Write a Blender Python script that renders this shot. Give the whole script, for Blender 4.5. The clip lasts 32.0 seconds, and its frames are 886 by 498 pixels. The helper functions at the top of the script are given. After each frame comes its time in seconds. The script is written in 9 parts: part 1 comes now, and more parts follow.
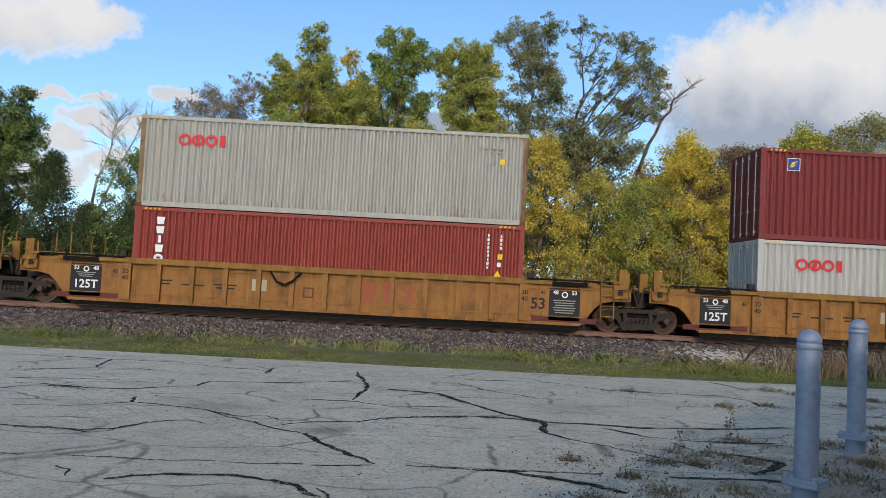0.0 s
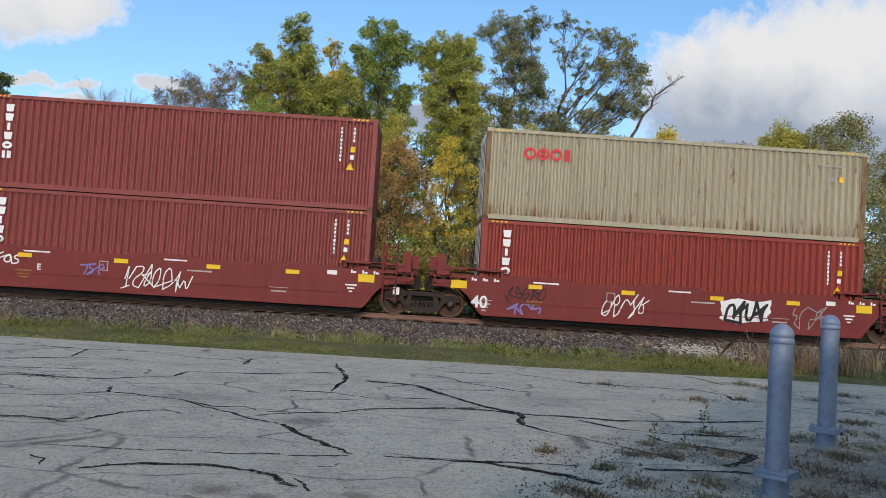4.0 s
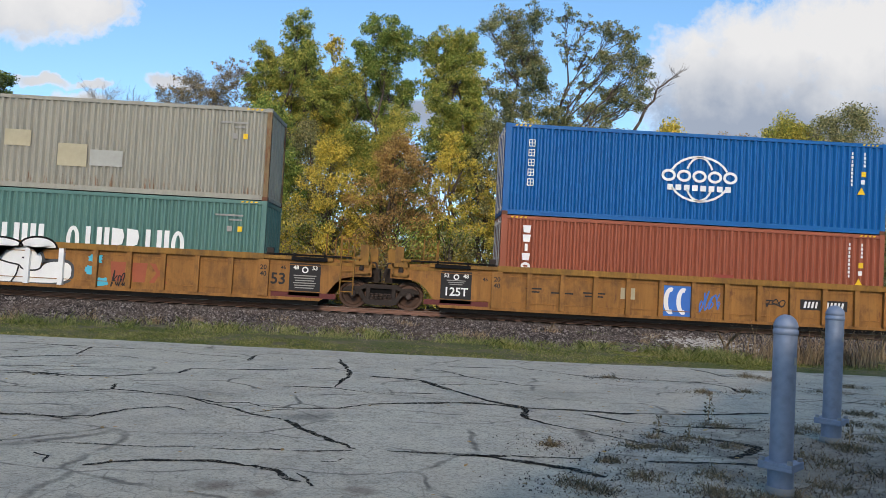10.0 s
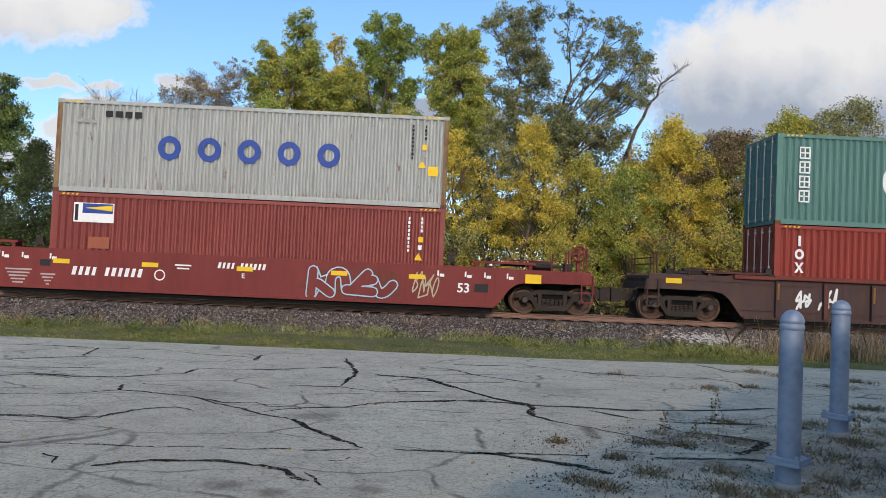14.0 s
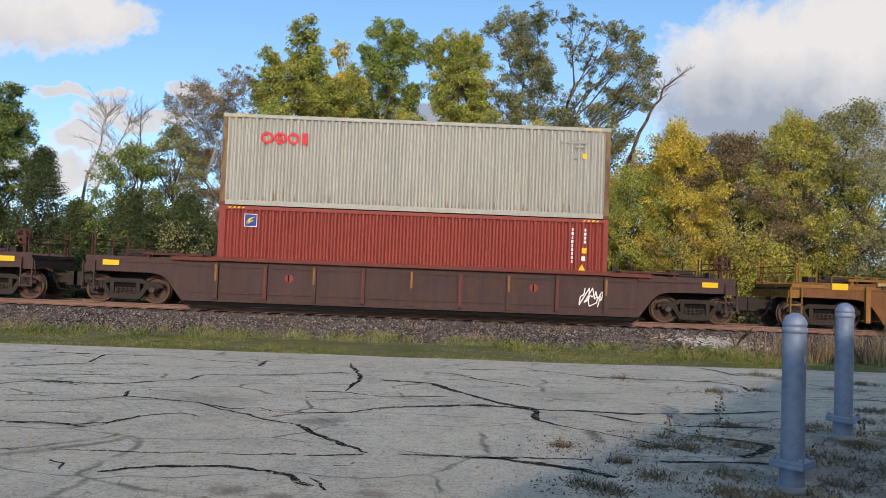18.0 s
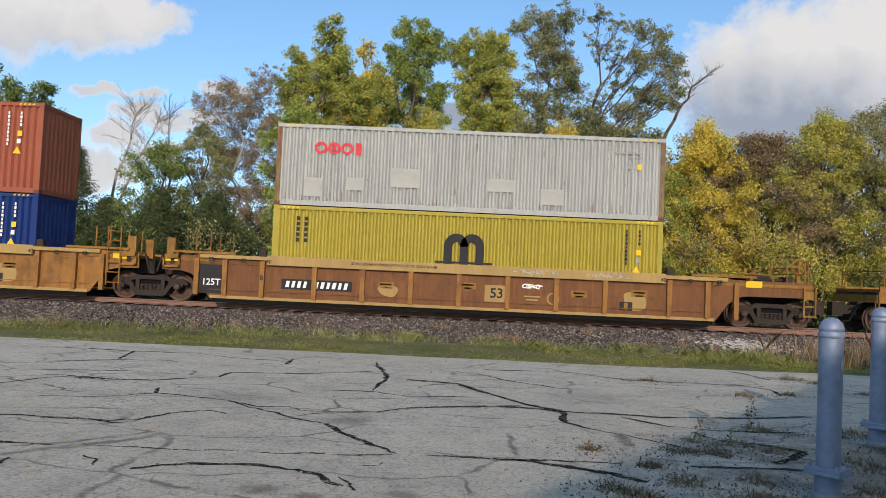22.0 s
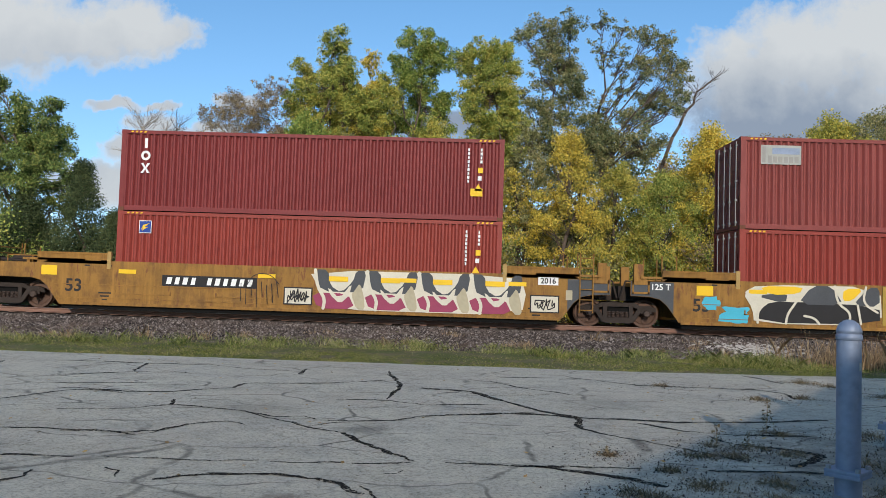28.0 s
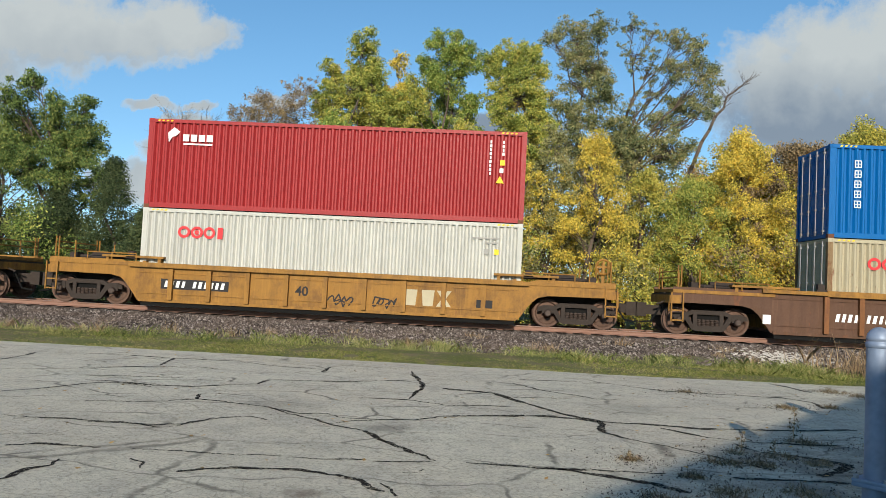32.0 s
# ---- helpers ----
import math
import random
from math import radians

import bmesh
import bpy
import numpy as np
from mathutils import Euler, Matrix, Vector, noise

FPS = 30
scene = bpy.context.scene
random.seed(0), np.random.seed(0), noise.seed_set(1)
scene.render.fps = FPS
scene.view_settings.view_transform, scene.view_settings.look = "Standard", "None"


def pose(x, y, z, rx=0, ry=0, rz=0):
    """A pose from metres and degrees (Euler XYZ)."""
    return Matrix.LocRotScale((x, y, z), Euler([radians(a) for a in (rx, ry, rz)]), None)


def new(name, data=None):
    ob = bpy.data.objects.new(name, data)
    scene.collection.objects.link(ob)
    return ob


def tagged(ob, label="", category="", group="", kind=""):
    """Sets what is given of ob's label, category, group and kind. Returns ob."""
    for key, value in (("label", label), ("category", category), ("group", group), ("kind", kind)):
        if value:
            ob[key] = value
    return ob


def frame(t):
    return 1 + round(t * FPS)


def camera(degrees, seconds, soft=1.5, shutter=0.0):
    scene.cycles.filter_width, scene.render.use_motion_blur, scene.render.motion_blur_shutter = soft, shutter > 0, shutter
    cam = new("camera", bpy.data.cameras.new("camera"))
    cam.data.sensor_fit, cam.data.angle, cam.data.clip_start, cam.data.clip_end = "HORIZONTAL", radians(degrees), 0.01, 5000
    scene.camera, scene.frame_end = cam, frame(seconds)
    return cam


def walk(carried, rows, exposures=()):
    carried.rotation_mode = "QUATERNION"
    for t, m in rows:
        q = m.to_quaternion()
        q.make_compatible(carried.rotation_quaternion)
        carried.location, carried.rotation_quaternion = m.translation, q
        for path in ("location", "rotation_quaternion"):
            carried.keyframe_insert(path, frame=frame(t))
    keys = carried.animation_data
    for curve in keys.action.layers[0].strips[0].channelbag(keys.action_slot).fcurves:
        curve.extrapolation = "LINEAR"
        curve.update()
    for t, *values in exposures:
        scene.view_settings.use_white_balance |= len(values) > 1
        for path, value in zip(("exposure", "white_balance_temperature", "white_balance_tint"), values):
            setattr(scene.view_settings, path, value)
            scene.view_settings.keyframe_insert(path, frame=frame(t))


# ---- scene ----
cam = camera(60.52, 32.0, soft=0.65)
# seconds, eye x y z, yaw, pitch, roll: held by hand beside a wall
PATH = [
    (0, 0.001, 0.000, 1.574, -0.30, 2.92, -3.03),
    (0.5, 0.010, -0.012, 1.566, -0.26, 2.97, -3.10),
    (1, 0.019, -0.016, 1.572, -0.39, 2.90, -3.11),
    (1.5, 0.006, -0.023, 1.571, -0.68, 2.83, -3.35),
    (2, 0.005, -0.013, 1.568, -1.08, 2.73, -3.43),
    (2.5, 0.001, -0.015, 1.567, -1.45, 2.60, -3.59),
    (3, 0.011, -0.008, 1.566, -1.41, 2.63, -3.59),
    (3.5, 0.010, -0.023, 1.565, -1.73, 2.57, -3.63),
    (5.5, 0.023, -0.017, 1.560, -1.81, 2.40, -3.58),
    (6, 0.019, -0.010, 1.556, -1.77, 2.38, -3.51),
    (6.5, 0.028, -0.019, 1.559, -1.74, 2.31, -3.38),
    (7, 0.023, -0.030, 1.564, -1.76, 2.33, -3.31),
    (7.5, 0.033, -0.028, 1.560, -1.74, 2.36, -3.30),
    (8, 0.022, -0.017, 1.558, -1.86, 2.28, -3.35),
    (8.5, 0.033, -0.010, 1.558, -1.69, 2.22, -3.28),
    (9, 0.027, -0.012, 1.553, -1.67, 2.16, -3.24),
    (9.5, 0.033, 0.004, 1.553, -1.61, 2.14, -3.17),
    (10, 0.036, -0.004, 1.553, -1.44, 2.13, -3.06),
    (10.5, 0.032, -0.011, 1.557, -1.52, 2.06, -3.00),
    (11, 0.024, -0.015, 1.552, -1.45, 2.02, -2.93),
    (11.5, 0.029, -0.020, 1.556, -1.28, 2.07, -2.73),
    (12, 0.035, -0.018, 1.554, -1.15, 2.06, -2.63),
    (12.5, 0.035, -0.022, 1.556, -1.18, 2.04, -2.66),
    (13, 0.028, -0.020, 1.557, -1.14, 2.06, -2.69),
    (13.5, 0.032, -0.011, 1.557, -1.18, 1.99, -2.65),
    (14, 0.026, -0.009, 1.556, -1.12, 1.96, -2.54),
    (14.5, 0.024, -0.026, 1.560, -1.13, 2.03, -2.54),
    (16.5, 0.021, -0.031, 1.556, -1.02, 2.21, -2.37),
    (17, 0.033, -0.025, 1.554, -0.96, 2.17, -2.32),
    (17.5, 0.040, -0.027, 1.556, -0.96, 2.17, -2.29),
    (18, 0.037, -0.041, 1.561, -0.77, 2.29, -2.19),
    (18.5, 0.025, -0.035, 1.566, -0.65, 2.27, -2.14),
    (19, 0.022, -0.036, 1.565, -0.35, 2.38, -2.08),
    (19.5, 0.026, -0.068, 1.568, 0.27, 2.59, -1.86),
    (20, 0.002, -0.077, 1.566, 1.18, 2.64, -1.82),
    (20.5, 0.014, -0.104, 1.556, 1.77, 2.61, -1.81),
    (21, 0.003, -0.050, 1.559, 1.73, 2.33, -2.05),
    (21.5, -0.015, -0.028, 1.573, 1.17, 2.16, -2.53),
    (22, -0.018, -0.022, 1.574, 0.99, 2.15, -2.65),
    (22.5, -0.019, -0.036, 1.578, 0.91, 2.11, -2.69),
    (23, -0.039, -0.044, 1.576, 0.77, 2.25, -2.80),
    (23.5, -0.033, -0.040, 1.577, 0.30, 2.19, -2.89),
    (24, -0.036, -0.029, 1.606, -0.33, 2.49, -2.93),
    (24.5, -0.035, -0.033, 1.597, 0.59, 2.55, -2.92),
    (25, -0.068, -0.032, 1.593, 0.55, 2.46, -2.45),
    (25.5, -0.082, -0.070, 1.569, 1.01, 2.83, -2.20),
    (27.5, -0.092, -0.086, 1.557, 1.47, 2.99, -1.71),
    (28, -0.100, -0.061, 1.565, 1.48, 2.77, -1.85),
    (28.5, -0.095, -0.053, 1.553, 1.82, 2.48, -1.98),
    (29, -0.095, -0.076, 1.559, 2.17, 2.61, -2.05),
    (29.5, -0.113, -0.082, 1.554, 2.35, 2.62, -2.17),
    (30, -0.099, -0.063, 1.558, 2.39, 2.67, -2.28),
    (30.5, -0.094, -0.078, 1.544, 2.93, 2.64, -2.39),
    (31, -0.094, -0.078, 1.550, 3.11, 2.65, -2.44),
    (31.5, -0.090, -0.081, 1.549, 3.27, 2.90, -2.61),
    (32, -0.093, -0.065, 1.545, 3.33, 2.85, -2.87),
]
walk(cam, [(t, pose(x, y, z, 90 + p, r, w)) for t, x, y, z, w, p, r in PATH],
     [(0.0, 0.6, 6850, 18), (9.0, 0.62, 6850, 18), (12.0, 0.66, 6850, 18), (18.0, 0.6, 7030, 20), (20.0, 0.5, 7000, 20), (22.0, 0.52, 6950, 19), (24.0, 0.5, 6750, 16), (25.0, 0.45, 6650, 14), (26.0, 0.4, 6550, 13), (28.0, 0.32, 6450, 14), (29.0, 0.31, 6450, 12), (30.0, 0.16, 6400, 10), (32.0, 0.14, 6430, 9)])

# ---------------------------------------------------------------- world and light
SUN_EL, SUN_AZ = 19.6, 2.5
world = bpy.data.worlds.new("sky")
scene.world = world
world.use_nodes = True
wn = world.node_tree
sky = wn.nodes.new("ShaderNodeTexSky")
sky.sky_type, sky.sun_disc = "NISHITA", False
sky.sun_elevation, sky.sun_rotation = radians(SUN_EL), radians(180)
sky.air_density, sky.dust_density, sky.ozone_density = 1.0, 0.0, 1.2
wn.nodes["Background"].inputs["Strength"].default_value = 0.14
at = wn.nodes.new("ShaderNodeTexCoord")
up = wn.nodes.new("ShaderNodeVectorMath")
up.inputs[1].default_value = (0.0, 0.0, 0.1)  # clear air: little haze above the horizon
wn.links.new(at.outputs["Generated"], up.inputs[0])
unit = wn.nodes.new("ShaderNodeVectorMath")
unit.operation = "NORMALIZE"
wn.links.new(up.outputs[0], unit.inputs[0])
wn.links.new(unit.outputs[0], sky.inputs["Vector"])
rich = wn.nodes.new("ShaderNodeHueSaturation")
rich.inputs["Hue"].default_value, rich.inputs["Saturation"].default_value, rich.inputs["Value"].default_value = 0.496, 1.24, 1.1
wn.links.new(sky.outputs[0], rich.inputs["Color"])
wn.links.new(rich.outputs[0], wn.nodes["Background"].inputs["Color"])
sun = new("sun", bpy.data.lights.new("sun", "SUN"))
sun.data.energy, sun.data.angle, sun.data.color = 4.6, radians(0.8), (1.0, 0.9, 0.76)
sun.rotation_euler = (radians(90 - SUN_EL), 0, radians(-SUN_AZ))

# ---------------------------------------------------------------- materials
MATS = {}


class Nodes:
    """A material's node tree, with short calls for the nodes used here."""

    def __init__(self, name):
        self.mat = bpy.data.materials.new(name)
        self.mat.use_nodes = True
        self.tree = self.mat.node_tree
        self.tree.nodes.clear()
        self.out = self.add("ShaderNodeOutputMaterial")

    def add(self, kind, **sockets):
        node = self.tree.nodes.new(kind)
        for key, value in sockets.items():
            self.put(node, key.replace("_", " "), value)
        return node

    def put(self, node, key, value):
        socket = node.inputs[int(key[1:]) if key[0] == "i" and key[1:].isdigit() else key]
        if hasattr(value, "is_linked"):
            self.tree.links.new(value, socket)
        else:
            socket.default_value = value

    def coords(self, world=False):
        if world:
            return self.add("ShaderNodeNewGeometry").outputs["Position"]
        return self.add("ShaderNodeTexCoord").outputs["Object"]

    def scaled(self, vec, s):
        n = self.add("ShaderNodeVectorMath", i0=vec, i1=s)
        n.operation = "MULTIPLY"
        return n.outputs[0]

    def shifted(self, vec, s):
        n = self.add("ShaderNodeVectorMath", i0=vec, i1=s)
        n.operation = "ADD"
        return n.outputs[0]

    def noise(self, vec, scale, detail=4.0, rough=0.55):
        return self.add("ShaderNodeTexNoise", Vector=vec, Scale=scale, Detail=detail, Roughness=rough).outputs["Fac"]

    def ramp(self, fac, stops):
        n = self.add("ShaderNodeValToRGB", Fac=fac)
        els = n.color_ramp.elements
        while len(els) < len(stops):
            els.new(0.5)
        for e, (at, c) in zip(els, stops):
            e.position = at
            e.color = (c, c, c, 1) if isinstance(c, (int, float)) else (*c, 1)
        return n.outputs["Color"]

    def mix(self, fac, a, b, kind="MIX"):
        n = self.add("ShaderNodeMix")
        n.data_type, n.blend_type = "RGBA", kind
        for i, v in ((0, fac), (6, a), (7, b)):
            self.put(n, "i%d" % i, (*v, 1) if isinstance(v, tuple) and len(v) == 3 else v)
        return n.outputs[2]

    def math(self, op, a, b=0.0, c=0.0):
        n = self.add("ShaderNodeMath", i0=a, i1=b, i2=c)
        n.operation = op
        return n.outputs[0]

    def bump(self, height, strength, distance=0.02):
        return self.add("ShaderNodeBump", Height=height, Strength=strength, Distance=distance).outputs[0]

    def finish(self, color, rough=0.6, metal=0.0, normal=None, spec=0.4):
        p = self.add("ShaderNodeBsdfPrincipled")
        self.put(p, "Base Color", (*color, 1) if isinstance(color, tuple) else color)
        self.put(p, "Roughness", rough)
        self.put(p, "Metallic", metal)
        self.put(p, "Specular IOR Level", spec)
        if normal is not None:
            self.put(p, "Normal", normal)
        self.tree.links.new(p.outputs[0], self.out.inputs[0])
        MATS[self.mat.name] = self.mat
        return self.mat


def dim(c, k):
    return tuple(min(1.0, v * k) for v in c)


def paint(name, color, fade=0.25, rust=0.0, rough=0.5, dirt=0.25, metal=0.0, foot=0.0):
    """Weathered paint on steel: faded patches, dust, and rust that runs down."""
    n = Nodes(name)
    at = n.add("ShaderNodeObjectInfo")
    seed = n.math("MULTIPLY", at.outputs["Random"], 40.0)
    base = n.coords()
    shift = n.add("ShaderNodeCombineXYZ", X=seed, Y=seed, Z=0.0).outputs[0]
    vec = n.shifted(base, shift)
    big = n.noise(vec, 0.5, 5, 0.6)
    streak = n.noise(n.scaled(vec, (5.0, 5.0, 0.35)), 1.0, 5, 0.65)
    fine = n.noise(vec, 22.0, 4)
    c = n.mix(n.ramp(big, [(0.35, 0.0), (0.7, fade)]), color, dim(color, 1.5))
    c = n.mix(n.ramp(streak, [(0.42, 0.0), (0.75, dirt)]), c, dim(color, 0.5))
    c = n.mix(n.ramp(fine, [(0.4, 0.0), (0.8, 0.2)]), c, dim(color, 0.65))
    if rust:
        spots = n.noise(n.scaled(vec, (3.0, 3.0, 0.8)), 1.6, 7, 0.72)
        edge = 0.72 - 0.24 * rust
        c = n.mix(n.ramp(spots, [(edge, 0.0), (edge + 0.07, 0.85)]), c, (0.16, 0.062, 0.03))
    if rust >= 0.3 and not foot:
        # brown grime in broad blotches and pale chalky runs below the top edge
        blotch = n.noise(n.scaled(vec, (1.6, 1.6, 1.1)), 1.3, 8, 0.7)
        c = n.mix(n.ramp(blotch, [(0.47, 0.0), (0.66, 0.6)]), c, (0.09, 0.046, 0.022))
        runs = n.noise(n.scaled(n.shifted(vec, (7.0, 3.0, 1.0)), (7.0, 7.0, 0.45)), 1.0, 6, 0.7)
        c = n.mix(n.ramp(runs, [(0.55, 0.0), (0.72, 0.55)]), c, dim(color, 1.55))
    if foot:
        # scuffs and dents in short dark lines, then rust that has run down and gathered above the lower edge
        scuff = n.noise(n.scaled(n.shifted(vec, (3.0, 5.0, 2.0)), (15.0, 15.0, 0.8)), 1.0, 5, 0.7)
        c = n.mix(n.ramp(scuff, [(0.66 - 0.05 * foot, 0.0), (0.74 - 0.05 * foot, 0.55)]), c, dim(color, 0.4))
        z = n.add("ShaderNodeSeparateXYZ", Vector=base).outputs[2]
        runs = n.noise(n.scaled(vec, (11.0, 11.0, 0.9)), 1.0, 7, 0.72)
        low = n.ramp(z, [(0.1, 0.35), (0.2, 0.95), (0.4, 0.8), (0.85, 0.12), (1.0, 0.0)])
        k = n.math("ADD", n.math("MULTIPLY", low, 0.24), runs)
        c = n.mix(n.ramp(k, [(0.8 - 0.14 * foot, 0.0), (0.88 - 0.14 * foot, 0.85)]), c, (0.2, 0.09, 0.038))
        spots = n.noise(n.scaled(vec, (4.0, 4.0, 2.4)), 2.2, 7, 0.75)
        c = n.mix(n.ramp(spots, [(0.76 - 0.07 * foot, 0.0), (0.8 - 0.07 * foot, 0.75)]), c, (0.17, 0.08, 0.036))
    return n.finish(c, n.ramp(fine, [(0.3, rough - 0.1), (0.7, rough + 0.12)]), metal, n.bump(fine, 0.06, 0.01), 0.2)


def plain(name, color, rough=0.6, metal=0.0, scale=30.0, vary=0.25):
    n = Nodes(name)
    f = n.noise(n.coords(), scale, 5)
    b = n.noise(n.coords(), scale * 0.12, 4)
    c = n.mix(n.ramp(f, [(0.35, 0.0), (0.75, vary)]), color, dim(color, 0.55))
    c = n.mix(n.ramp(b, [(0.4, 0.0), (0.7, vary)]), c, dim(color, 1.35))
    return n.finish(c, rough, metal, n.bump(f, 0.12, 0.01), 0.25)


def leaf_material(name, stops, clear=0.25):
    """Leaves of mixed colour, lit through."""
    n = Nodes(name)
    g = n.add("ShaderNodeNewGeometry")
    patch = n.noise(g.outputs["Position"], 0.55, 3)
    fac = n.math("ADD", n.math("MULTIPLY", g.outputs["Random Per Island"], 0.55), n.math("MULTIPLY", patch, 0.75))
    fac = n.math("SUBTRACT", n.math("MULTIPLY", fac, 1.6), 0.52)
    # first stop cut to 0.55: shade between leaves put into the darkest leaves
    c = n.ramp(fac, [(i / (len(stops) - 1), dim(s, 0.55) if i == 0 else s) for i, s in enumerate(stops)])
    d = n.add("ShaderNodeBsdfPrincipled", Base_Color=c, Roughness=0.6, Specular_IOR_Level=0.15)
    t = n.add("ShaderNodeBsdfTranslucent", Color=c)
    m = n.add("ShaderNodeMixShader", Fac=clear, i1=d.outputs[0], i2=t.outputs[0])
    n.tree.links.new(m.outputs[0], n.out.inputs[0])
    MATS[name] = n.mat
    return n.mat


def asphalt_material():
    n = Nodes("old_pavement")
    p = n.coords(True)
    grain = n.noise(p, 30.0, 8, 0.78)
    speck = n.add("ShaderNodeTexVoronoi", Vector=p, Scale=38.0).outputs["Distance"]
    mid = n.noise(p, 1.6, 6, 0.62)
    big = n.noise(p, 0.22, 5, 0.6)
    lanes = n.noise(n.scaled(p, (0.12, 1.3, 1.0)), 1.0, 4)
    c = n.mix(n.ramp(big, [(0.3, 0.0), (0.7, 1.0)]), (0.573, 0.509, 0.395), (0.660, 0.626, 0.490))
    c = n.mix(n.ramp(mid, [(0.45, 0.0), (0.72, 0.5)]), c, (0.325, 0.296, 0.247))
    c = n.mix(n.ramp(lanes, [(0.5, 0.0), (0.75, 0.3)]), c, (0.585, 0.543, 0.465))
    c = n.mix(n.ramp(grain, [(0.48, 0.0), (0.63, 0.68)]), c, (0.217, 0.189, 0.146))
    coarse = n.noise(p, 9.0, 6, 0.75)
    c = n.mix(n.ramp(coarse, [(0.51, 0.0), (0.69, 0.5)]), c, (0.217, 0.189, 0.149))
    c = n.mix(n.ramp(coarse, [(0.3, 0.5), (0.46, 0.0)]), c, (0.660, 0.606, 0.505))
    c = n.mix(n.ramp(speck, [(0.0, 0.6), (0.3, 0.0)]), c, (0.660, 0.626, 0.544))
    # crazing and dark pits
    wob = n.shifted(p, n.scaled(n.add("ShaderNodeTexNoise", Vector=p, Scale=5.0, Detail=3.0).outputs["Color"], (0.093, 0.093, 0.000)))
    net = n.add("ShaderNodeTexVoronoi", Vector=n.scaled(wob, (1.0, 1.0, 0.0)), Scale=4.2)
    net.feature = "DISTANCE_TO_EDGE"
    worn = n.ramp(n.noise(p, 0.7, 4), [(0.38, 0.05), (0.64, 0.5)])
    lines = n.ramp(net.outputs["Distance"], [(0.0, 1.0), (0.035, 0.0)])
    c = n.mix(n.math("MULTIPLY", lines, worn), c, (0.141, 0.125, 0.104))
    # wider net of hairline cracks, broken off here and there
    bend = n.shifted(p, n.scaled(n.add("ShaderNodeTexNoise", Vector=p, Scale=1.4, Detail=5.0).outputs["Color"], (0.5, 0.5, 0.0)))
    wide = n.add("ShaderNodeTexVoronoi", Vector=n.scaled(bend, (0.5, 1.0, 0.0)), Scale=0.95)
    wide.feature = "DISTANCE_TO_EDGE"
    hair = n.math("MULTIPLY", n.ramp(wide.outputs["Distance"], [(0.0, 1.0), (0.008, 0.8), (0.018, 0.0)]), n.ramp(n.noise(p, 1.1, 5, 0.65), [(0.42, 0.0), (0.56, 0.7)]))
    c = n.mix(hair, c, (0.085, 0.075, 0.06))
    pits = n.add("ShaderNodeTexVoronoi", Vector=p, Scale=11.0).outputs["Distance"]
    c = n.mix(n.math("MULTIPLY", n.ramp(pits, [(0.07, 0.8), (0.2, 0.0)]), n.ramp(mid, [(0.45, 0.0), (0.6, 1.0)])), c, (0.120, 0.104, 0.084))
    # old oil stains and brown spots
    for x, y, r, k, tint in ((-1.12, 8.15, 0.42, 0.5, (0.12, 0.108, 0.09)), (-1.35, 5.45, 0.17, 0.6, (0.16, 0.11, 0.08)), (-0.99, 5.33, 0.15, 0.6, (0.16, 0.11, 0.08)), (-0.34, 5.5, 0.17, 0.55, (0.15, 0.1, 0.075)), (-2.6, 9.2, 0.7, 0.3, (0.17, 0.155, 0.13)), (1.9, 10.6, 0.8, 0.25, (0.17, 0.155, 0.13))):
        far = n.add("ShaderNodeVectorMath", i0=n.scaled(n.shifted(p, (-x, -y, 0.0)), (1.0 / r, 1.0 / r, 0.0)))
        far.operation = "LENGTH"
        spot = n.math("ADD", n.math("SUBTRACT", 1.0, far.outputs["Value"]), n.math("MULTIPLY", n.math("SUBTRACT", n.noise(p, 5.0, 6, 0.7), 0.5), 1.6))
        c = n.mix(n.ramp(spot, [(0.05, 0.0), (0.7, k)]), c, tint)
    # gravelly dirt that has gathered round the bollards
    d = n.add("ShaderNodeVectorMath", i0=n.scaled(n.shifted(p, (-4.4, -6.6, 0.0)), (0.279, 0.279, 0.000)))
    d.operation = "LENGTH"
    dirt = n.math("ADD", n.math("SUBTRACT", 1.0, d.outputs["Value"]), n.math("MULTIPLY", n.math("SUBTRACT", n.noise(p, 1.9, 7, 0.7), 0.5), 2.2))
    c = n.mix(n.ramp(dirt, [(0.3, 0.0), (0.75, 0.6)]), c, n.mix(grain, (0.077, 0.064, 0.049), (0.232, 0.202, 0.167)))
    return n.finish(c, 0.93, 0.0, n.bump(n.math("ADD", grain, n.math("MULTIPLY", mid, 0.6)), 0.9, 0.02), 0.15)


def crack_material():
    """Dark crumbs in an open crack, with pavement between them."""
    n = Nodes("crack_crumbs")
    p = n.coords(True)
    d = n.add("ShaderNodeBsdfPrincipled", Base_Color=n.ramp(n.noise(p, 50.0, 4), [(0.3, (0.012, 0.011, 0.009)), (0.7, (0.055, 0.05, 0.042))]), Roughness=0.95, Specular_IOR_Level=0.05)
    gap = n.ramp(n.math("ADD", n.math("MULTIPLY", n.noise(p, 34.0, 4, 0.7), 0.75), n.math("MULTIPLY", n.noise(p, 5.0, 3), 0.35)), [(0.57, 0.0), (0.64, 1.0)])
    t = n.add("ShaderNodeBsdfTransparent")
    m = n.add("ShaderNodeMixShader", Fac=gap, i1=d.outputs[0], i2=t.outputs[0])
    n.tree.links.new(m.outputs[0], n.out.inputs[0])
    return n.mat


